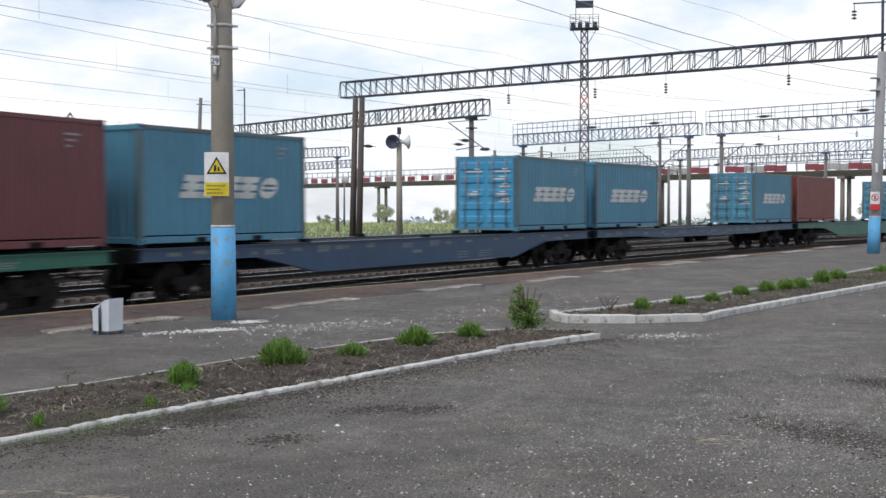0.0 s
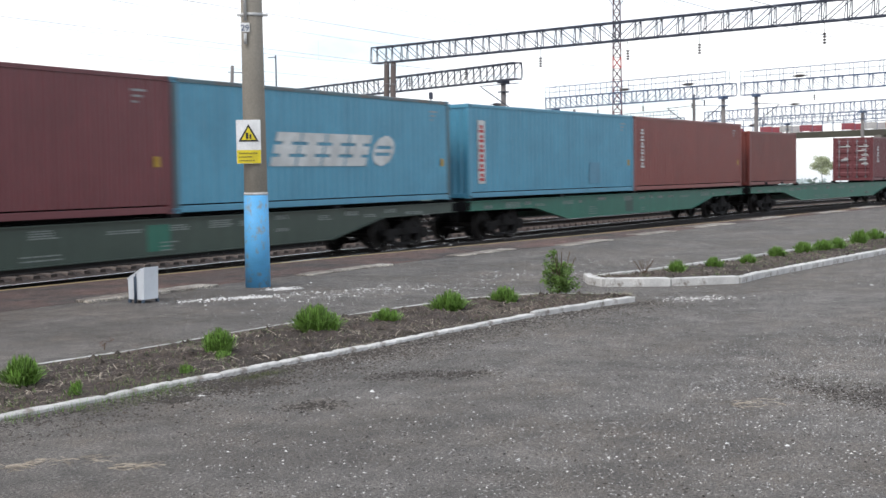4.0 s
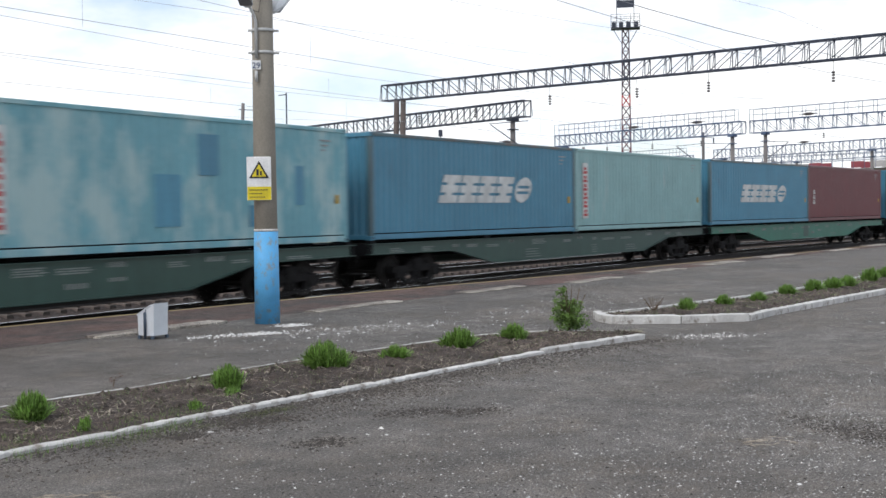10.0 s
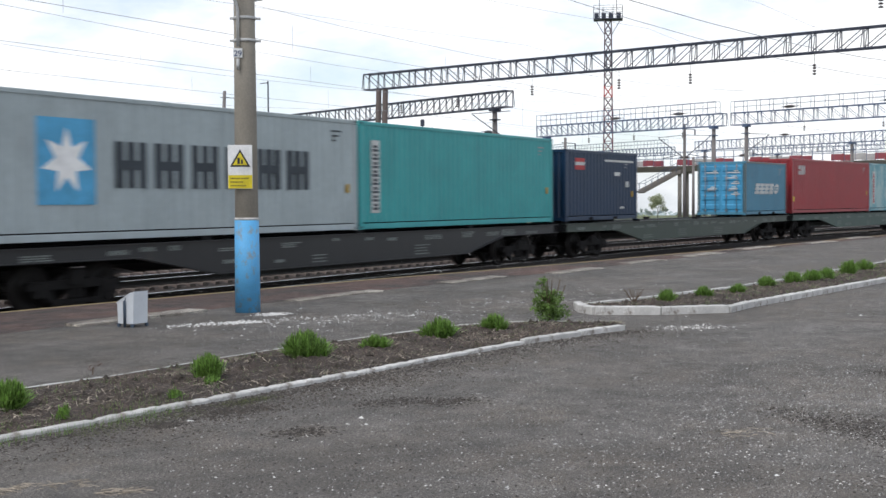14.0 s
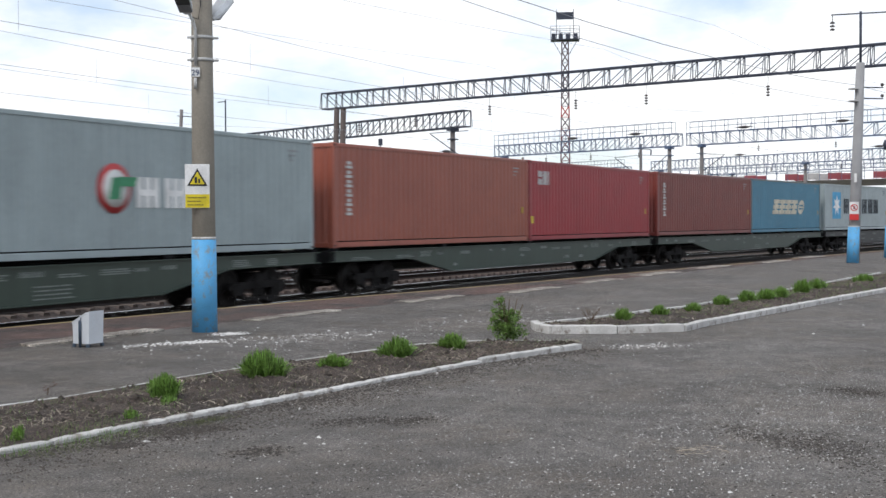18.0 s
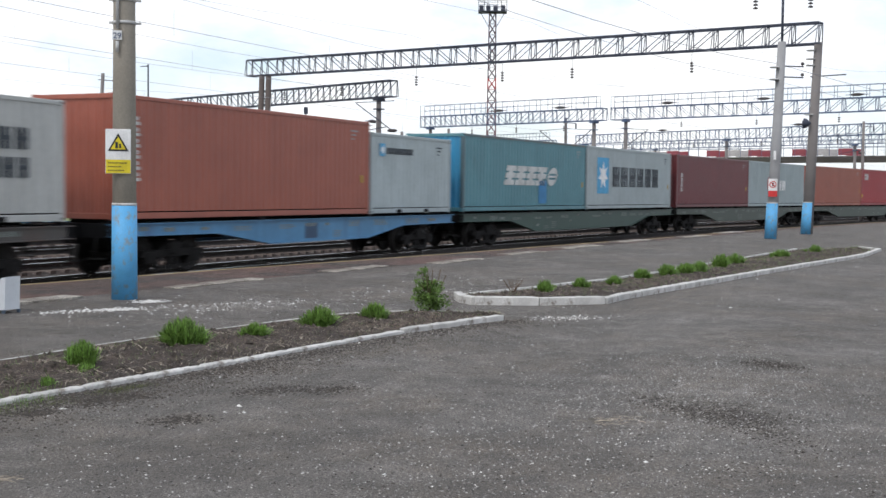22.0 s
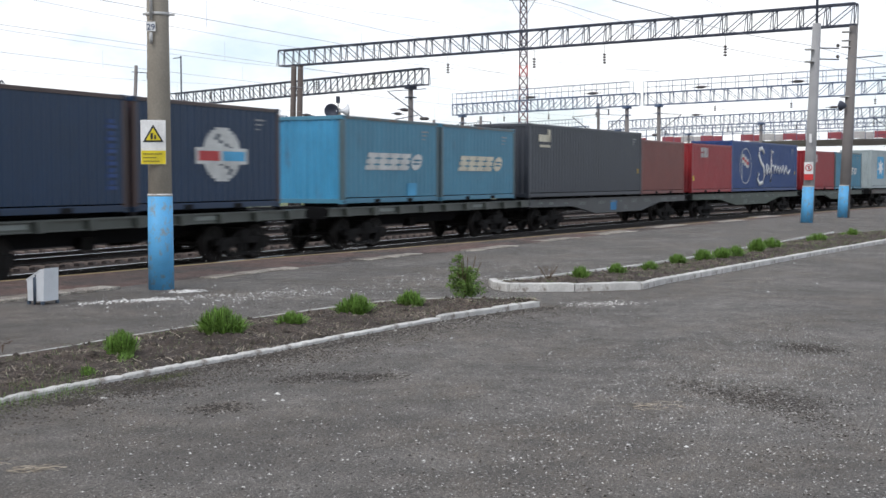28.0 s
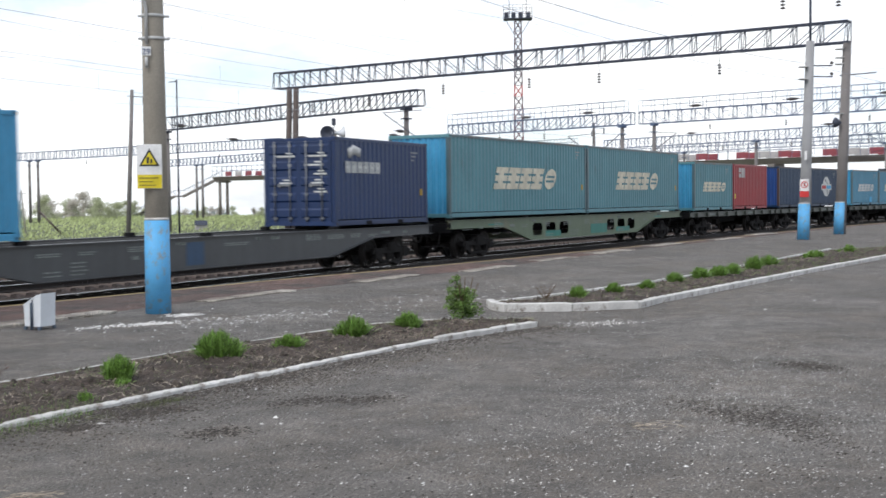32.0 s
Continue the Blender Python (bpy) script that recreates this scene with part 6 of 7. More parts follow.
def cantilever(x, y, z, turn):
    """A hinged bracket that holds the contact wire: strut, stay and steady arm."""
    t = thing("cantilever_bracket", pose(x, y, z, 0, 0, turn), "slim steel catenary bracket with a dark insulator", "catenary bracket", "catenary brackets")
    for name, pts, r in (("strut", [(0, 0, 0), (2.3, 0, 1.7)], 0.035), ("stay", [(0, 0, 1.9), (2.4, 0, 1.75)], 0.025), ("steady_arm", [(0.5, 0, 0.3), (1.9, 0, 0.05)], 0.03)):
        b = Build()
        b.tube(pts, r, 6)
        part(name, b, M_STEEL, t)
    b = Build()
    b.lathe((0.12, 0, 0.09), [(0.04, -0.3), (0.10, -0.15), (0.10, 0.15), (0.04, 0.3)], 8, 0, "x")
    part("insulator", b, M_INSUL, t)


for a, c, z, fs in (((105.4, 40.4), (96.9, 21.8), 8.72, (0.45, 0.78)), ((104.4, 22.8), (94.6, -2.0), 9.25, (0.2, 0.52, 0.8)), ((142.7, 35.3), (119.0, -2.0), 8.7, (0.3, 0.7))):
    for f in fs:
        strain_insulator(a[0] + (c[0] - a[0]) * f, a[1] + (c[1] - a[1]) * f, z, 70)
for x, y, z in ((83.0, 49.5, 6.6), (80.0, 42.0, 6.4), (86.0, 37.5, 6.7), (72.0, 47.0, 7.0), (78.0, 33.5, 6.5)):
    strain_insulator(x, y, z, -12)
for x, y, z, turn in ((100.3, 25.8, 5.2, 80), (100.3, 25.8, 5.2, -105), (97.3, 35.0, 4.6, 75), (104.0, 22.0, 5.4, -95), (118.2, 3.0, 5.6, 85), (110.1, 46.0, 4.2, -95), (70.6, 28.9, 5.4, 110)):
    cantilever(x, y, z, turn)

# ---- footbridge ----
A, B = Vector((153, -30, 0)), Vector((216.5, 133, 0))
d = B - A
L = d.length
br = thing("footbridge", pose(A.x, A.y, 0, 0, 0, math.degrees(math.atan2(d.y, d.x))), "concrete footbridge over the tracks with red and pale parapet panels", "footbridge")
b = Build()
b.hexa([(0, -0.7, 6.05), (L, -0.7, 6.05), (L, 0.7, 6.05), (0, 0.7, 6.05), (0, -1.3, 6.85), (L, -1.3, 6.85), (L, 1.3, 6.85), (0, 1.3, 6.85)])
part("deck", b, M_BRIDGE, br)
n = 56
pb, rb = Build(), Build()
pb.box(0.05, L / n * 0.62, -1.28, -1.24, 6.95, 7.8)
rb.box(0.05, L / n * 0.62, -1.28, -1.24, 6.95, 7.8)
red, white = pb.mesh("panel", M_BRIDGE_RED), rb.mesh("panel", M_BRIDGE_WHITE)
for i in range(n):
    for y in (0.0, 2.52):
        if i % 4 != 3:
            part("parapet_panel", white if i % 4 == 1 else red, None, br, at=pose(i * L / n, y, 0))
b = Build()
for y in (-1.26, 1.26):
    for z in (8.0, 8.9):
        b.bar((0, y, z), (L, y, z), 0.06)
    for i in range(2 * n + 1):
        b.bar((L * i / n / 2, y, 6.85), (L * i / n / 2, y, 8.9), 0.05)
part("railing", b, M_STEEL_HAZED, br)
for x in (L - 2, L - 30, L - 62, L - 92, L - 122, L - 150):
    for y in (-0.9, 0.9):
        b = Build()
        taper(b, (x, y, -1.5), (x, y, 6.1), 0.32, 0.28)
        part("pier", b, M_BRIDGE, br)
    b = Build()
    b.box(x - 0.5, x + 0.5, -1.5, 1.5, 5.7, 6.06)
    part("pier_head", b, M_BRIDGE, br)
for x0, turn in ((L, 44), (L - 92, 62)):
    # a stair leaves the deck sideways and comes down in two flights
    o = pose(x0, -0.6, 0, 0, 0, turn)
    st = part("stair", Build(), M_BRIDGE, br, at=o)
    b = Build()
    x, z = 0.0, 6.8
    for run in range(2):
        for i in range(20):
            b.hexa([(x, -1.0, z - 0.30), (x + 0.36, -1.0, z - 0.58), (x + 0.36, 1.0, z - 0.58), (x, 1.0, z - 0.42), (x, -1.0, z), (x + 0.36, -1.0, z), (x + 0.36, 1.0, z), (x, 1.0, z)])
            x, z = x + 0.36, z - 0.178
        b.box(x, x + 1.8, -1.0, 1.0, z - 0.3, z)
        x += 1.8
    st.data = b.mesh("stair", M_BRIDGE)
    b = Build()
    for y in (-1.0, 1.0):
        b.bar((0, y, 7.8), (7.2, y, 4.25), 0.06)
        b.bar((7.2, y, 4.25), (9.0, y, 4.25), 0.06)
        b.bar((9.0, y, 4.25), (16.2, y, 0.7), 0.06)
        for i in range(17):
            zz = float(np.interp(i, [0, 7.2, 9, 16.2], [7.8, 4.25, 4.25, 0.7]))
            b.bar((i, y, zz - 1.0), (i, y, zz), 0.04)
    part("stair_railing", b, M_STEEL_HAZED, st)

# ---- the parked locomotive ----
LX, LY = 52.37, 45.0
loco = thing("diesel_locomotive", pose(LX, LY, RAIL, 0, 0, 1.0) @ pose(0, 0, BODY - RAIL), "parked red diesel locomotive with a grey roof and cream band", "locomotive")
# x runs back from its front end
b = Build()
b.box(-17.0, -1.25, -1.45, 1.45, 0.85, 1.2)
b.box(-16.6, -1.95, -0.95, 0.95, 0.22, 0.86)
b.hexa([(-1.9, -1.5, 0.3), (-0.75, -1.5, 0.3), (-0.75, 1.5, 0.3), (-1.9, 1.5, 0.3), (-1.9, -1.5, 1.2), (-1.05, -1.5, 1.2), (-1.05, 1.5, 1.2), (-1.9, 1.5, 1.2)])
part("frame", b, M_LOCO_DARK, loco)
b = Build()
b.box(-17.0, -1.0, -1.58, 1.58, 1.16, 1.38)
part("running_board", b, M_MAROON, loco)
b = Build()
b.soft(-5.2, -2.15, -1.2, 1.2, 1.36, 3.82, 0.12)
part("front_hood", b, M_LOCO_RED, loco)
b = Build()
b.soft(-16.5, -5.2, -1.42, 1.42, 1.36, 3.9, 0.1)
part("body", b, M_LOCO_RED, loco)
b = Build()
b.box(-5.18, -2.14, -1.225, 1.225, 1.39, 2.0)
for k in range(6):
    b.box(-5.1, -2.2, -1.24, 1.24, 1.45 + k * 0.09, 1.49 + k * 0.09)
part("hood_skirt", b, W_GREY, loco)
b = Build()
for y in (-1.455, 1.421):
    b.box(-8.0, -5.22, y, y + 0.034, 1.38, 2.02)
    b.hexa([(-16.4, y, 1.38), (-8.0, y, 1.38), (-8.0, y + 0.034, 1.38), (-16.4, y + 0.034, 1.38), (-16.4, y, 3.55), (-9.5, y, 3.55), (-9.5, y + 0.034, 3.55), (-16.4, y + 0.034, 3.55)])
part("slanted_grey_panel", b, M_LOCO_PALE, loco, "pale grey panel with a slanting edge")
b = Build()
b.box(-16.4, -5.2, -1.46, 1.46, 3.62, 3.68)
part("cream_band", b, M_LOCO_BAND, loco)
b = Build()
sec = [(-1.44, 3.72), (-1.3, 4.0), (-0.7, 4.18), (0.7, 4.18), (1.3, 4.0), (1.44, 3.72)]
b.rings([[(x, y, z) for y, z in sec] for x in (-16.5, -5.3)])
b.rings([[(x, y * 0.86, z) for y, z in sec] for x in (-5.3, -2.25)])
part("roof", b, M_LOCO_GREY, loco)
b = Build()
b.hexa([(-5.5, -0.9, 4.1), (-3.3, -0.9, 4.1), (-3.3, 0.9, 4.1), (-5.5, 0.9, 4.1), (-5.35, -0.8, 4.52), (-3.35, -0.8, 4.52), (-3.35, 0.8, 4.52), (-5.35, 0.8, 4.52)])
part("roof_housing", b, M_LOCO_GREY, loco)
for x, w, z0, z1 in ((-2.95, 1.25, 2.1, 3.55), (-4.4, 1.1, 2.1, 3.55)):
    b = Build()
    b.box(x - w / 2, x + w / 2, -1.225, -1.19, z0, z1)
    for k in range(12):
        b.box(x - w / 2 + 0.05, x + w / 2 - 0.05, -1.24, -1.2, z0 + 0.06 + k * (z1 - z0 - 0.1) / 12, z0 + 0.12 + k * (z1 - z0 - 0.1) / 12)
    part("louvred_panel", b, M_LOCO_RED, loco)
for x in (-6.35, -7.25, -8.15):
    b = Build()
    b.soft(x - 0.28, x + 0.28, -1.45, -1.4, 2.95, 3.5, 0.01)
    part("side_window", b, mat("dusty_red_panel", (0.42, 0.10, 0.10), 0.6) if x > -6.5 else bpy.data.materials["dusty_red_panel"], loco)
b = Build()
b.box(-6.6, -5.95, -1.475, -1.42, 1.4, 2.15)
part("battery_box", b, M_LOCO_DARK, loco)
b = Build()
b.box(-1.75, -1.3, -1.2, -0.7, 1.38, 2.35)
part("sand_box", b, M_LOCO_DARK, loco)
b = Build()
for z in (1.85, 2.45):
    b.tube([(-16.5, -1.52, z), (-1.1, -1.52, z), (-1.1, 1.52, z)], 0.025, 6)
for i in range(13):
    x = -1.1 - i * 1.28
    b.tube([(x, -1.52, 1.34), (x, -1.52, 2.45)], 0.022, 6)
part("handrail", b, M_LOCO_BAND, loco)
for x in (-4.6, -13.0):
    b = Build()
    b.box(x - 2.4, x + 2.4, -1.3, -1.1, 0.55, 0.8)
    b.box(x - 2.4, x + 2.4, 1.1, 1.3, 0.55, 0.8)
    for k in (-1.85, 0, 1.85):
        b.lathe((x + k, -0.8, 0.525), [(0.1, -0.1), (0.48, -0.08), (0.525, 0.05), (0.1, 0.06)], 18, 0, "y")
        b.lathe((x + k, 0.8, 0.525), [(0.1, -0.06), (0.525, -0.05), (0.48, 0.08), (0.1, 0.1)], 18, 0, "y")
        b.box(x + k - 0.2, x + k + 0.2, -1.42, -1.1, 0.4, 0.75)
    part("bogie", b, M_LOCO_DARK, loco)
b = Build()
b.soft(-10.4, -7.4, -1.35, 1.35, 0.4, 1.2, 0.1)
part("fuel_tank", b, M_LOCO_DARK, loco)

ap = thing("wooden_pole", pose(81.0, 68.1, -0.62), "pale A-shaped wooden pole beyond the tracks", "utility pole")
for k, (dx, dy) in enumerate(((-0.25, 0.27), (0.27, -0.28))):
    b = Build()
    b.tube([(dx, dy, 0), (0.08, -0.08, 3.6)], 0.075, 8, 0, True, 0.055)
    part("leg", b, M_POLE_WOOD, ap)
b = Build()
b.bar((-0.28, 0.2, 3.3), (0.42, -0.35, 3.3), 0.06)
part("crossarm", b, M_POLE_WOOD, ap)
stay = Build()
stay.tube([(82.0, 67.1, 1.3), (82.7, 65.4, -0.62)], 0.08, 6)
tagged(part("leaning_stay", stay, M_POST_BROWN), "dark leaning timber stay beside a gantry post", "stay")

# ---- greenery beyond the tracks ----
rng = random.Random(7)


def leaves(b, c, spread, n, size, mi=0, flat=0.6):
    """n small leaf pieces in an uneven cloud round c."""
    for _ in range(n):
        v = Vector((rng.gauss(0, 1), rng.gauss(0, 1), rng.gauss(0, 1)))
        v = v.normalized() * (rng.random() ** 0.45)
        p = Vector(c) + Vector((v.x * spread[0], v.y * spread[1], v.z * spread[2]))
        s = size * rng.uniform(0.6, 1.4)
        a = Vector((rng.gauss(0, 1), rng.gauss(0, 1), rng.gauss(0, flat))).normalized() * s
        q = a.cross(Vector((rng.gauss(0, 1), rng.gauss(0, 1), rng.gauss(0, 1)))).normalized() * s * 0.55
        b.face([p - a, p + q, p + a, p - q], mi)


def tree(x, y, z, h, m, label, dens=1.0, name="tree"):
    t = thing(name, pose(x, y, z, 0, 0, rng.uniform(0, 360)), label, "tree" if name == "tree" else "bush", "trees and bushes beyond the tracks")
    b = Build()
    b.tube([(0, 0, -0.3), (0.05 * h, 0, 0.3 * h), (0.03 * h, 0.04 * h, 0.6 * h), (0, 0, 0.9 * h)], 0.012 * h + 0.02 if name == "tree" else 0.035, 6, 0, True, 0.01)
    for k in range(7):
        a, z0 = rng.uniform(0, 6.28), h * rng.uniform(0.15, 0.6)
        b.tube([(0.03 * h, 0.02 * h, z0), (0.22 * h * math.cos(a), 0.22 * h * math.sin(a), z0 + 0.2 * h), (0.34 * h * math.cos(a), 0.34 * h * math.sin(a), z0 + 0.38 * h)], 0.004 * h + 0.01 if name == "tree" else 0.014, 5, 0, True, 0.006)
    part("trunk", b, M_BARK, t)
    b = Build()
    low = 0.1 if name == "bush" else 0.3
    for k in range(14):
        f = rng.random()
        a, r = rng.uniform(0, 6.28), h * rng.uniform(0.08, 0.5) * (1.1 - 0.6 * f)
        leaves(b, (r * math.cos(a), r * math.sin(a), h * (low + (0.86 - low) * f)), (h * 0.19, h * 0.19, h * 0.14), round(170 * dens), h * 0.027)
    part("crown", b, m, t)


for i in range(60):
    # a thicket in the gap between the gantry posts, thinning out towards the bridge
    thick = i < 44
    a = radians(rng.uniform(35.2, 47) if thick else rng.uniform(29, 35))
    r = rng.uniform(215, 275)
    h = rng.uniform(2.9, 4.9) if thick else rng.uniform(1.6, 2.6)
    grey = rng.random() < (0.45 if thick else 0.15)
    tree(r * math.cos(a), r * math.sin(a), -0.62 - (r - 200) * 0.012, h * (1.12 if grey else 1.0), M_TREE_GREY if grey else M_TREE, "greyish budding bush beyond the tracks" if grey else "fresh green bush beyond the tracks", 0.7 if grey else 1.0, "bush")
for x, y, h in ((165, 84, 3.4), (172, 78, 3.0), (178, 60, 3.8), (186, 52, 3.6), (190, 40, 4.2), (205, 32, 4.8), (215, 20, 5.2), (128, 52, 2.2), (150, 66, 2.6)):
    tree(x, y, -0.7, h, M_TREE, "young birch tree with thin spring leaves", 1.2)

b = Build()
for _ in range(16000):
    u, v = rng.random(), rng.random()
    x, y = 48 + 150 * u, 52 + 40 * u * rng.random() + 70 * v
    h = rng.uniform(0.12, 0.42)
    a = rng.uniform(0, 6.28)
    c, s, w = math.cos(a), math.sin(a), rng.uniform(0.06, 0.2)
    lx, ly = rng.uniform(-0.2, 0.2), rng.uniform(-0.2, 0.2)
    b.face([(x - w * c, y - w * s, -0.7), (x + w * c, y + w * s, -0.7), (x + lx + 0.3 * w * c, y + ly + 0.3 * w * s, -0.65 + h)])
tagged(part("tall_grass", b, M_GRASS), "tall fresh grass beyond the tracks", "grass", kind="stuff")

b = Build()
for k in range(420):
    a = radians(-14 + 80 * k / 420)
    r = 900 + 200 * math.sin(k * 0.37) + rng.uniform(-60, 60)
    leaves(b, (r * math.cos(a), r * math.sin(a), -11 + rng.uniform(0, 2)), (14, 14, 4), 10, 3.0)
tagged(part("distant_wood", b, M_FAR_HAZED), "hazy line of distant woods", "woods", kind="stuff")

hut = thing("culvert_hut", pose(96.4, 61.0, -0.64, 0, 0, 40), "small dark gabled hut in the grass beyond the tracks", "hut")
b = Build()
b.box(-0.4, 0.4, -0.5, 0.5, 0, 0.45)
part("wall", b, M_BRIDGE_WHITE, hut)
b = Build()
b.rings([[(x, y, z) for x, z in ((-0.5, 0.42), (0.5, 0.42), (0.0, 0.85))] for y in (-0.55, 0.55)])
part("roof", b, M_STEEL, hut)

# ---- the planted islands ----
KERB_NEAR = [(2.0, 7.75), (5.0, 7.5), (7.1, 7.25), (8.14, 7.06), (8.9, 6.97), (9.42, 6.84), (10.2, 6.72), (11.0, 6.57), (11.5, 6.48), (12.5, 6.35), (13.6, 6.15), (14.85, 5.92), (16.02, 5.57), (17.0, 5.25)]
KERB_BACK = [(2.0, 9.9), (9.0, 9.1), (10.3, 8.8), (11.1, 8.7), (12.05, 8.63), (13.0, 8.5), (14.0, 8.27), (15.0, 8.05), (15.8, 7.85), (16.6, 7.66), (17.33, 7.12), (17.61, 6.82), (17.78, 6.3), (17.78, 5.6), (17.2, 5.38)]
TIP2_NEAR = [(20.0, 6.98), (19.43, 6.7), (19.1, 6.36), (19.5, 5.4), (20.26, 4.5), (21.5, 4.37), (25.9, 3.53), (29.95, 2.79), (39.3, 0.92), (43.9, 0.5), (45.3, 1.2)]
TIP2_BACK = [(20.0, 6.98), (20.6, 7.02), (22.4, 6.5), (25.4, 5.66), (28.7, 5.08), (35.2, 4.22), (43.3, 3.1), (45.3, 1.3)]


def along(pts, step):
    """Points every step metres along a bent line."""
    out, carry = [], 0.0
    pts = [Vector((*p, 0)) for p in pts]
    for p, q in zip(pts, pts[1:]):
        l = (q - p).length
        f = carry
        while f < l:
            out.append((p.lerp(q, f / l), (q - p).normalized()))
            f += step
        carry = f - l
    return out


M_CLOD = mat("soil_clod", (0.06, 0.048, 0.038), 0.95, 0, 0.3, 8, 40, 0, island=0.5)


def soil(name, near, back):
    b = Build()
    n, cut = 200, 28
    a, c = along(near, 0.01), along(back, 0.01)
    rows = []
    for i in range(n + 1):
        p, q = a[round(i * (len(a) - 1) / n)][0], c[round(i * (len(c) - 1) / n)][0]
        row = []
        for k in range(cut + 1):
            f = k / cut
            o = p.lerp(q, f)
            row.append((o.x, o.y, 0.012 + math.sin(math.pi * f) * (0.045 + 0.045 * noise.noise((o.x * 2.2, o.y * 2.2, 0)) + 0.04 * noise.noise((o.x * 6.5, o.y * 6.5, 3)) + 0.02 * noise.noise((o.x * 15, o.y * 15, 5)))))
        rows.append(row)
    b.rings(rows, 0, False, True, False)
    tagged(part(name, b, M_SOIL), "dry earth bed strewn with old straw", "flower bed", kind="structure")
    b = Build()
    for _ in range(7000):
        i, k = rng.randrange(n), rng.uniform(1.0, cut - 1.5)
        o = Vector(rows[i][int(k)]).lerp(Vector(rows[i + 1][int(k) + 1]), rng.random())
        if noise.noise((o.x * 1.6, o.y * 1.6, 9)) < rng.uniform(-0.35, 0.3):
            continue
        an, l = rng.uniform(0, 6.28), 0.01 + 0.15 * rng.random() ** 3
        e = Vector((l * math.cos(an), l * math.sin(an), rng.gauss(0, 0.006)))
        w = Vector((-e.y, e.x, 0)).normalized() * rng.uniform(0.0015, 0.0038)
        o.z += rng.uniform(0.006, 0.02)
        mid = o + Vector((rng.gauss(0, 0.2) * l, rng.gauss(0, 0.2) * l, 0.25 * l * rng.random()))
        b.face([o - e - w, mid - w, mid + w, o - e + w])
        b.face([mid - w, o + e - w, o + e + w, mid + w])
    sp2, cl = Build(), Build()
    for _ in range(1100):
        i, k = rng.randrange(n), rng.uniform(1.0, cut - 1.5)
        o = Vector(rows[i][int(k)])
        for _ in range(rng.randrange(2, 7)):
            q = o + Vector((rng.gauss(0, 0.03), rng.gauss(0, 0.03), 0))
            t = q + Vector((rng.gauss(0, 0.02), rng.gauss(0, 0.02), rng.uniform(0.02, 0.08)))
            sp2.face([q - Vector((0.004, 0.002, 0)), q + Vector((0.004, 0.002, 0)), t])
    for _ in range(3200):
        i, k = rng.randrange(n), rng.uniform(0.6, cut - 1.2)
        o = Vector(rows[i][int(k)]).lerp(Vector(rows[i + 1][int(k) + 1]), rng.random())
        r = 0.008 + 0.045 * rng.random() ** 3
        ring = [o + Vector((r * math.cos(a) * rng.uniform(0.7, 1.2), r * math.sin(a) * rng.uniform(0.7, 1.2), 0)) for a in (0, 1.3, 2.6, 3.9, 5.2)]
        t = o + Vector((0, 0, r * rng.uniform(0.5, 1.0)))
        for a in range(5):
            cl.face([ring[a], ring[(a + 1) % 5], t])
    tagged(part("grass_sprouts", sp2, M_LEAF), "small grass sprouts scattered over the bed", "grass", kind="stuff")
    tagged(part("soil_clods", cl, M_CLOD), "small crumbs and clods of dark soil", "soil", kind="stuff")
    tagged(part("dry_straw", b, M_STRAW), "dry straw and dead stalks on the bed", "straw", kind="stuff")


def kerb(pts, w, h, step, label, group):
    """Worn kerb stones end to end along a bent line; h: their height, or a rule for it by x."""
    for (ax, ay), (bx, by) in zip(pts, pts[1:]):
        p, q = Vector((ax, ay, 0)), Vector((bx, by, 0))
        d, n = q - p, max(1, round((q - p).length / step))
        for i in range(n):
            o = p.lerp(q, i / n)
            tall = h(p.lerp(q, (i + 0.5) / n).x) if callable(h) else h
            b = Build()
            l, j, top = d.length / n - 0.012, rng.uniform(-0.004, 0.004), tall + rng.uniform(-0.006, 0.005)
            rings = []
            for k in range(15):
                x = -0.01 + (l + 0.01) * (k + (rng.uniform(-0.3, 0.3) if 0 < k < 14 else 0)) / 14
                e = [rng.gauss(0, 0.0022) for _ in range(5)]
                end = 0.012 if k in (0, 14) else 0.0
                c = 0.012 + abs(rng.gauss(0, 0.003))
                rings.append([(x, -w / 2 + j + end, -0.05), (x, w / 2 + j - end, -0.05), (x, w / 2 + j + e[0] - end, top - c - end), (x, w / 2 + j - c, top + e[1] - end), (x, -w / 2 + j + c, top + e[2] - end), (x, -w / 2 + j + e[3] + end, top - c - end)][::-1])
            b.rings(rings)
            tagged(part("kerb_stone", b, M_KERB, at=pose(o.x, o.y, 0, 0, 0, math.degrees(math.atan2(d.y, d.x)) + rng.uniform(-0.5, 0.5))), label, "kerb stone", group)


soil("flower_bed_1", KERB_NEAR, KERB_BACK)
soil("flower_bed_2", TIP2_NEAR, TIP2_BACK)
kerb(KERB_NEAR, 0.10, lambda x: 0.042 if x < 14 else 0.042 + 0.018 * (x - 14), 0.98, "whitewashed concrete kerb stone edging the bed", "kerb of the near bed")
kerb(KERB_BACK, 0.04, 0.022, 0.98, "thin low concrete kerb stone, partly sunk", "back kerb of the near bed")
kerb(TIP2_NEAR, 0.14, lambda x: 0.135 if x < 20.5 else 0.105, 1.25, "whitewashed concrete kerb stone edging the bed", "kerb of the far bed")
kerb(TIP2_BACK[:-1], 0.06, 0.06, 1.0, "thin low concrete kerb stone, partly sunk", "back kerb of the far bed")


def centred(tufts):
    mx, my = sum(t[0] for t in tufts) / len(tufts), sum(t[1] for t in tufts) / len(tufts)
    return [(a - mx, c - my, h) for a, c, h in tufts]


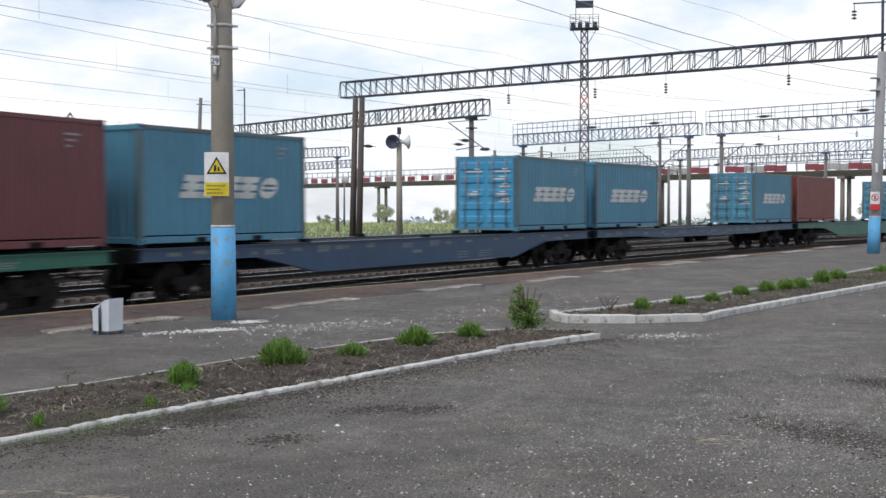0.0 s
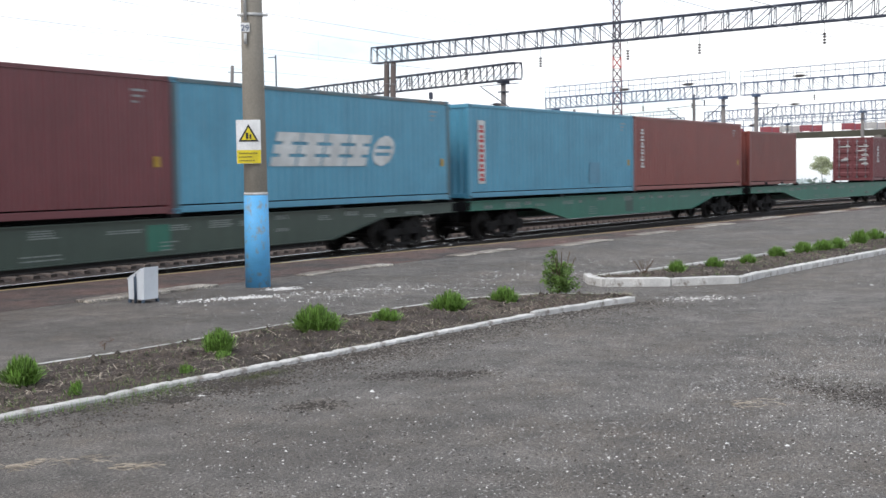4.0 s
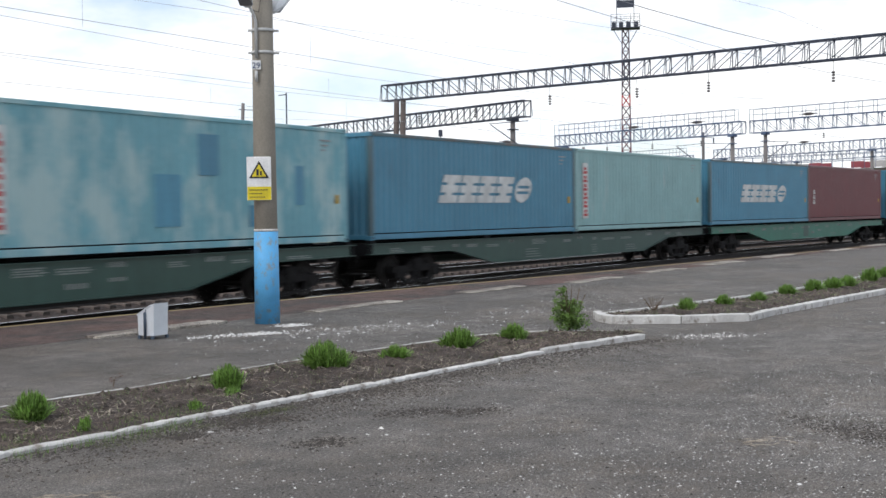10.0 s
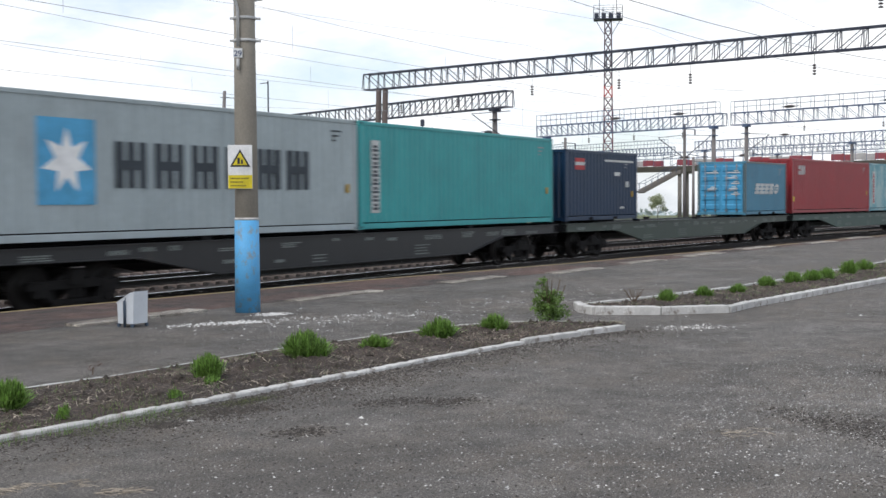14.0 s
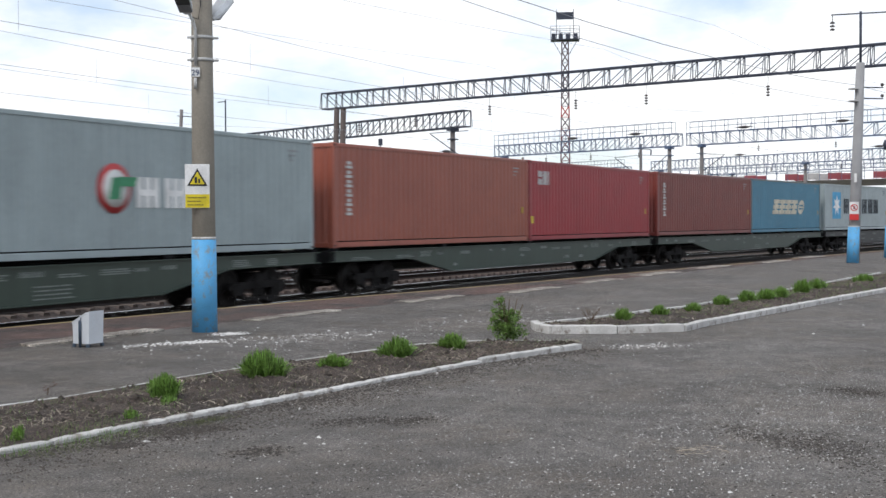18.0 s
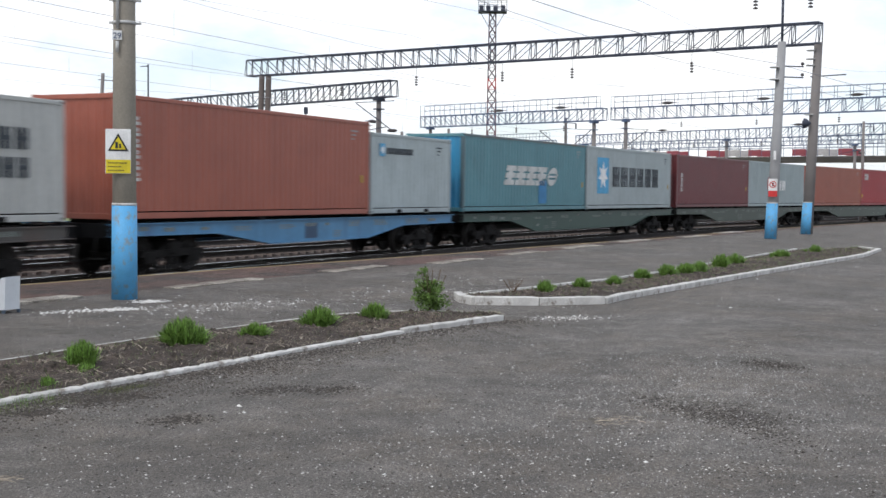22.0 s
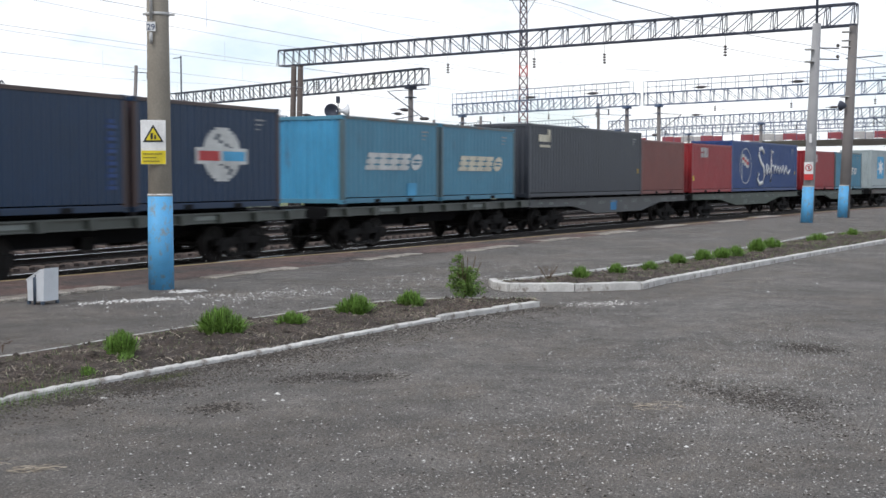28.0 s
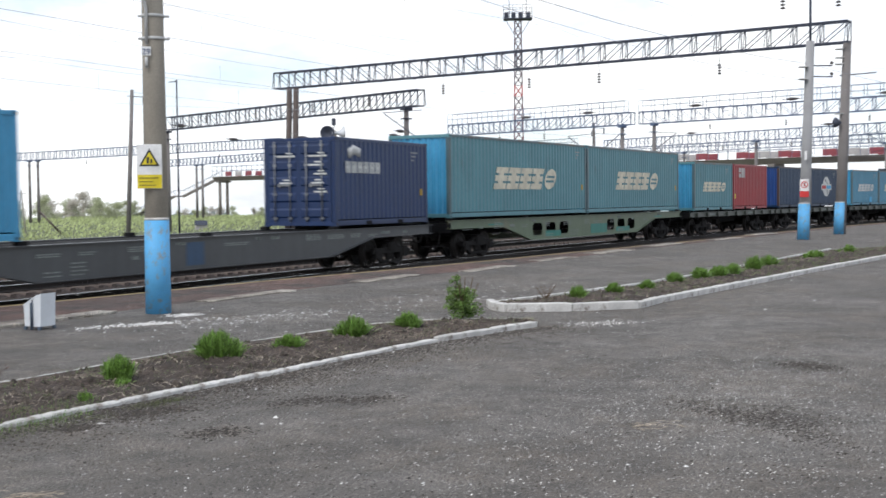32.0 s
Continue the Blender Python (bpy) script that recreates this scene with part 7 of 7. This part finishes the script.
def clump(x, y, w, h, n, label):
    """A clump of narrow leaves in several tufts, upright within and arching outside."""
    b = Build()
    tufts = centred([(rng.gauss(0, w * 0.155), rng.gauss(0, w * 0.145), 0) for _ in range(max(5, round(w * 34)))])
    for _ in range(round(n * 2.6)):
        tx, ty, _ = rng.choice(tufts)
        dome = math.sqrt(max(0.15, 1 - (tx * tx + ty * ty) / (0.30 * w * w)))
        a, f = rng.uniform(0, 6.28), rng.random()
        o = Vector((tx + rng.gauss(0, 0.02), ty + rng.gauss(0, 0.02), 0.0))
        reach = (0.015 + 0.21 * f * f) * w / 0.5
        tip = o + Vector((reach * math.cos(a), reach * math.sin(a), h * dome * (1.0 - 0.5 * f) * rng.uniform(0.6, 1.2)))
        mid = o.lerp(tip, 0.5) + Vector((0, 0, h * 0.12 * dome))
        bow = mid.lerp(tip, 0.6) + Vector((0, 0, h * 0.05))
        s = Vector((-math.sin(a + 0.6), math.cos(a + 0.6), 0)) * rng.uniform(0.003, 0.0075)
        b.face([o - s * 0.6, o + s * 0.6, mid + s, mid - s])
        b.face([mid - s, mid + s, bow + s * 0.8, bow - s * 0.8])
        b.face([bow - s * 0.8, bow + s * 0.8, tip])
    tagged(part("leafy_clump", b, M_LEAF, at=pose(x, y, 0.03)), label, "plant", "plants in the beds")


for x, y, w, h, n in ((10.48, 7.63, 0.40, 0.26, 420), (12.27, 7.58, 0.58, 0.33, 800), (13.41, 7.28, 0.36, 0.20, 200), (14.9, 7.11, 0.56, 0.26, 520), (16.0, 6.80, 0.42, 0.24, 420), (8.19, 8.08, 0.50, 0.27, 520), (8.06, 7.36, 0.14, 0.13, 34), (9.35, 7.2, 0.12, 0.10, 24), (21.73, 5.9, 0.42, 0.22, 360), (23.0, 5.56, 0.42, 0.20, 320), (24.09, 5.15, 0.45, 0.19, 260), (26.1, 5.0, 0.46, 0.22, 340), (27.31, 4.68, 0.55, 0.26, 400), (28.2, 4.4, 0.6, 0.26, 380), (28.9, 4.2, 0.6, 0.27, 400), (30.94, 3.98, 0.55, 0.36, 420), (33.0, 3.9, 0.6, 0.28, 360), (37.1, 3.1, 0.7, 0.25, 320), (41.0, 2.4, 0.6, 0.25, 260), (10.2, 7.4, 0.2, 0.10, 50), (11.2, 8.3, 0.2, 0.10, 50)):
    clump(x, y, w, h, n, "bright green clump of narrow leaves in the bed")
sh = thing("shrub", pose(17.68, 6.61, 0.03), "small green shrub at the corner of the bed", "bush")
b = Build()
for k in range(14):
    a, r = rng.uniform(0, 6.28), rng.uniform(0.05, 0.26)
    b.tube([(0, 0, 0), (0.5 * r * math.cos(a), 0.5 * r * math.sin(a), 0.25), (r * math.cos(a), r * math.sin(a), rng.uniform(0.35, 0.62))], 0.007, 5)
part("stem_tangle", b, M_TWIG, sh)
b = Build()
for k in range(52):
    a, z = rng.uniform(0, 6.28), rng.uniform(0.04, 0.40)
    r = rng.uniform(0.0, 0.30 - 0.25 * z)
    leaves(b, (r * math.cos(a), r * math.sin(a), z), (0.09, 0.09, 0.07), 50, 0.023)
for k in range(12):
    leaves(b, (-0.13 + rng.gauss(0, 0.05), 0.10 + rng.gauss(0, 0.05), rng.uniform(0.36, 0.62)), (0.06, 0.06, 0.06), 26, 0.02)
part("leaves", b, M_SHRUB, sh)
tw = thing("dry_shrub", pose(21.2, 6.35, 0.03), "bare reddish twigs of a small dead shrub", "bush")
b = Build()
for k in range(26):
    a, r = rng.uniform(0, 6.28), rng.uniform(0.05, 0.22)
    b.tube([(0, 0, 0), (r * math.cos(a), r * math.sin(a), rng.uniform(0.12, 0.3))], 0.0035, 4)
part("twig_tangle", b, M_TWIG, tw)

wd = thing("red_weed", pose(10.45, 9.12, 0.0), "small reddish weed growing by the thin kerb", "plant")
b = Build()
for k in range(5):
    leaves(b, (rng.gauss(0, 0.03), rng.gauss(0, 0.03), rng.uniform(0.04, 0.12)), (0.05, 0.05, 0.035), 10, 0.012)
part("leaves", b, mat("red_brown_leaf", (0.12, 0.06, 0.045), 0.7, 0, 0.3, 8, 40, 0, island=0.3), wd)
b = Build()
b.tube([(0, 0, 0), (0.01, 0, 0.08)], 0.006, 5)
part("stem", b, M_TWIG, wd)

# ---- things on the platform ----
cab = thing("cable_box", pose(14.80, 12.14, 0, 0, 0, -4), "light grey metal cable box with a slanted lid on the platform", "cable box")
b = Build()
sec = [(-0.15, 0.05), (0.15, 0.05), (0.165, 0.35), (-0.11, 0.50), (-0.165, 0.53)]
b.rings([[(x, y, z) for y, z in sec] for x in (-0.15, 0.15)])
part("body", b, M_BOX, cab)
b = Build()
b.rings([[(x, y, z) for y, z in ((0.175, 0.346), (0.175, 0.362), (-0.10, 0.514), (-0.11, 0.502))] for x in (-0.157, 0.157)])
part("lid", b, M_BOX, cab)
b = Build()
b.tube([(-0.172, 0.0, 0.0), (-0.172, 0.0, 0.39), (-0.14, 0.0, 0.42)], 0.02, 8)
part("cable_pipe", b, M_LOCO_GREY, cab)
for x, y in ((-0.15, -0.13), (0.15, -0.13), (-0.15, 0.13), (0.15, 0.13)):
    b = Build()
    b.box(x - 0.02, x + 0.02, y - 0.02, y + 0.02, -0.01, 0.052)
    part("foot", b, M_LOCO_GREY, cab)

for s0, o0, l, w in ((14.6, -5.35, 2.9, 0.46), (20.0, -5.65, 2.9, 0.44), (25.7, -5.8, 2.6, 0.46), (30.0, -6.45, 2.8, 0.5), (35.5, -6.3, 2.4, 0.5), (40.5, -6.2, 3.0, 0.7), (47, -6.0, 3.0, 0.7), (54, -6.4, 3.0, 0.7), (61, -6.0, 3.0, 0.7), (9.0, -5.2, 2.8, 0.66), (3.5, -5.3, 2.8, 0.66)):
    b = Build()
    n = 12
    ring = []
    for k in range(n + 1):
        ring.append((l * k / n, -w / 2 + rng.uniform(-0.07, 0.07)))
    for k in range(n, -1, -1):
        ring.append((l * k / n + rng.uniform(-0.1, 0.1), w / 2 + rng.uniform(-0.07, 0.07)))
    b.rings([[(x, y, z) for x, y in ring] for z in (0.002, 0.04 if s0 < 16 else 0.018)])
    tagged(part("concrete_slab", b, M_SLAB, at=on_line(s0, o0, 0, -1.5)), "pale worn concrete slab let into the platform", "concrete slab", "slabs along the platform")


def chips(name, n, place, r0, r1, label, m=None):
    b = Build()
    for _ in range(n):
        x, y = place()
        s = r0 + (r1 - r0) * rng.random() ** 2.5
        a = rng.uniform(0, 6.28)
        c, d2 = math.cos(a) * s, math.sin(a) * s
        k = rng.uniform(0.25, 0.8)
        p = [(x + c, y + d2, 0.0), (x - d2 * k, y + c * k, 0.0), (x - c, y - d2, 0.0), (x + d2 * k, y - c * k, 0.0)]
        t = (x + rng.uniform(-0.3, 0.3) * s, y + rng.uniform(-0.3, 0.3) * s, s * rng.uniform(0.25, 0.6))
        for i in range(4):
            b.face([p[i], p[(i + 1) % 4], t])
    tagged(part(name, b, m or M_CHIP), label, "gravel", kind="stuff")


def on_asphalt():
    while True:
        a = radians(rng.uniform(-6, 52))
        r = 4.5 + 40 * rng.random() ** 1.5
        return r * math.cos(a), r * math.sin(a) * 0.62


def on_lot():
    u, v = rng.gauss(0, 1), rng.gauss(0, 1)
    return 11.3 + 2.2 * u + 0.3 * v, 1.6 + 0.95 * v - 0.15 * u


chips("gravel_chips", 40000, on_asphalt, 0.0025, 0.0135, "scattered pale gravel chips on the asphalt")
chips("pale_grit", 9000, on_lot, 0.003, 0.0135, "pale grit in a worn patch of the asphalt")


M_STONE = mat("pale_stone", (0.58, 0.57, 0.55), 0.9, 0, 0.2, 8, 40, 0, island=0.2)
M_DIRT = mat("dark_loose_dirt", (0.053, 0.046, 0.040), 0.95, 0, 0.3, 8, 40, 0, island=0.45)


def scatter(spots):
    """A place near one of the bent lines in spots: (points, spread)."""
    def place():
        pts, w = rng.choice(spots)
        k = rng.randrange(len(pts) - 1)
        f = rng.random()
        return pts[k][0] + (pts[k + 1][0] - pts[k][0]) * f + rng.gauss(0, w), pts[k][1] + (pts[k + 1][1] - pts[k][1]) * f + rng.gauss(0, w)
    return place


chips("pale_rubble", 1000, scatter([([(15.0, 11.6), (16.1, 10.75)], 0.13), ([(15.6, 11.2), (16.1, 10.8)], 0.11), ([(17.1, 11.35), (17.45, 11.2)], 0.12), ([(16.2, 10.8), (17.0, 9.9), (18.3, 9.2)], 0.30)]), 0.006, 0.042, "white crumbled rubble round the foot of the lamp post", M_STONE)
chips("strewn_rubble", 700, scatter([([(15.0, 10.6), (17.0, 9.4), (20.5, 8.6), (26.0, 7.6)], 0.7)]), 0.006, 0.035, "white crumbs strewn over the platform", M_STONE)
chips("washed_out_soil", 6000, scatter([([(x, y - 0.22) for x, y in KERB_NEAR[1:]], 0.13)]), 0.006, 0.028, "dark soil washed out along the kerb", M_DIRT)
chips("tyre_scuff", 6000, scatter([([(11.3, 2.1), (10.78, 1.9), (10.5, 1.5), (10.1, 1.1), (9.7, 0.82), (9.2, 0.56)], 0.13), ([(14.0, 1.4), (13.6, 1.0)], 0.16), ([(10.8, 1.5), (10.2, 0.95)], 0.22)]), 0.004, 0.018, "dark curved tyre scuff in the loose grit", M_DIRT)
chips("dark_grit", 3800, scatter([([(8.6, 6.5), (9.4, 6.2)], 0.14), ([(9.0, 6.45), (9.3, 6.2)], 0.10), ([(8.2, 6.5), (8.4, 6.45)], 0.08), ([(9.85, 5.45), (10.3, 5.2)], 0.13), ([(8.3, 5.35), (8.65, 5.18)], 0.12), ([(10.15, 4.95), (10.5, 4.72)], 0.13)]), 0.004, 0.024, "small patches of dark loose grit", M_DIRT)
gb = Build()
place = scatter([([(x, y - 0.14) for x, y in KERB_NEAR[1:5]], 0.07), ([(x, y + 0.22) for x, y in KERB_NEAR[2:6]], 0.12), ([(11.6, 8.0), (12.4, 8.2)], 0.12)])
for _ in range(900):
    x, y = place()
    h, a = rng.uniform(0.015, 0.05), rng.uniform(0, 6.28)
    gb.face([(x - 0.003, y, 0.0), (x + 0.003, y, 0.0), (x + 0.02 * math.cos(a), y + 0.02 * math.sin(a), h + 0.03)])
mb = Build()
place = scatter([([(7.6, 6.85), (8.9, 6.62)], 0.10), ([(9.3, 6.6), (9.9, 6.5)], 0.07)])
for _ in range(1500):
    x, y = place()
    h, a = rng.uniform(0.006, 0.022), rng.uniform(0, 6.28)
    mb.face([(x - 0.004, y, 0.0), (x + 0.004, y, 0.0), (x + 0.015 * math.cos(a), y + 0.015 * math.sin(a), h)])
tagged(part("low_moss", mb, leafy("dull_moss", (0.11, 0.125, 0.05), 0.3, 0.5)), "dull green moss at the foot of the kerb", "moss", kind="stuff")
wb = Build()
place = scatter([([(5.9, 5.91), (6.12, 5.93)], 0.05), ([(6.2, 5.75), (6.4, 5.55)], 0.06), ([(6.2, 5.3), (6.3, 5.15)], 0.05), ([(9.7, 2.2), (9.9, 2.0)], 0.12)])
for _ in range(150):
    x, y = place()
    l, a = rng.uniform(0.02, 0.075), rng.gauss(2.0, 0.9)
    ux, uy = l * math.cos(a), l * math.sin(a)
    wb.tube([(x - ux, y - uy, 0.004), (x + rng.gauss(0, 0.006), y, 0.010), (x + ux, y + uy, 0.004)], 0.0017, 4)
tagged(part("straw_wisps", wb, M_STRAW), "wisps of pale straw blown on the asphalt", "straw", kind="stuff")
tagged(part("sparse_grass", gb, M_LEAF), "sparse short grass blades along the kerb", "grass", kind="stuff")
chips("dark_clods", 19000, on_asphalt, 0.003, 0.018, "small dark clods of dirt on the asphalt", M_DIRT)
chips("thrown_soil", 9000, scatter([([(x, y - 0.55) for x, y in KERB_NEAR[1:]], 0.3)]), 0.004, 0.02, "brown soil trodden over the asphalt by the kerb", M_CLOD)
chips("stone_pieces", 240, on_asphalt, 0.010, 0.038, "single larger pale stones on the asphalt", M_STONE)
chips("pale_crumbs", 420, scatter([([(17.4, 4.8), (18.0, 4.2)], 0.2)]), 0.006, 0.03, "pale crumbled stone on the asphalt")


def motions():
    """The train rolls past at an even speed, and its wheels turn."""
    times = [i * 0.5 for i in range(65)]
    for ob, mid, load, piv in TRAIN:
        walk(ob, [(t, train_pose(mid, piv, t) @ load) for t in times])
    turn = math.degrees(SPEED / 0.475)
    rows = [i / FPS for i in range(32 * FPS + 1)]
    for side, wheels in WHEELS.items():
        first = wheels[0]
        walk(first, [(t, pose(0.925 * side, 0, 0, 0, turn * t, 0)) for t in rows])
        for other in wheels[1:]:
            other.rotation_mode = "QUATERNION"
            data = other.animation_data_create()
            data.action = first.animation_data.action
            data.action_slot = first.animation_data.action_slot


motions()
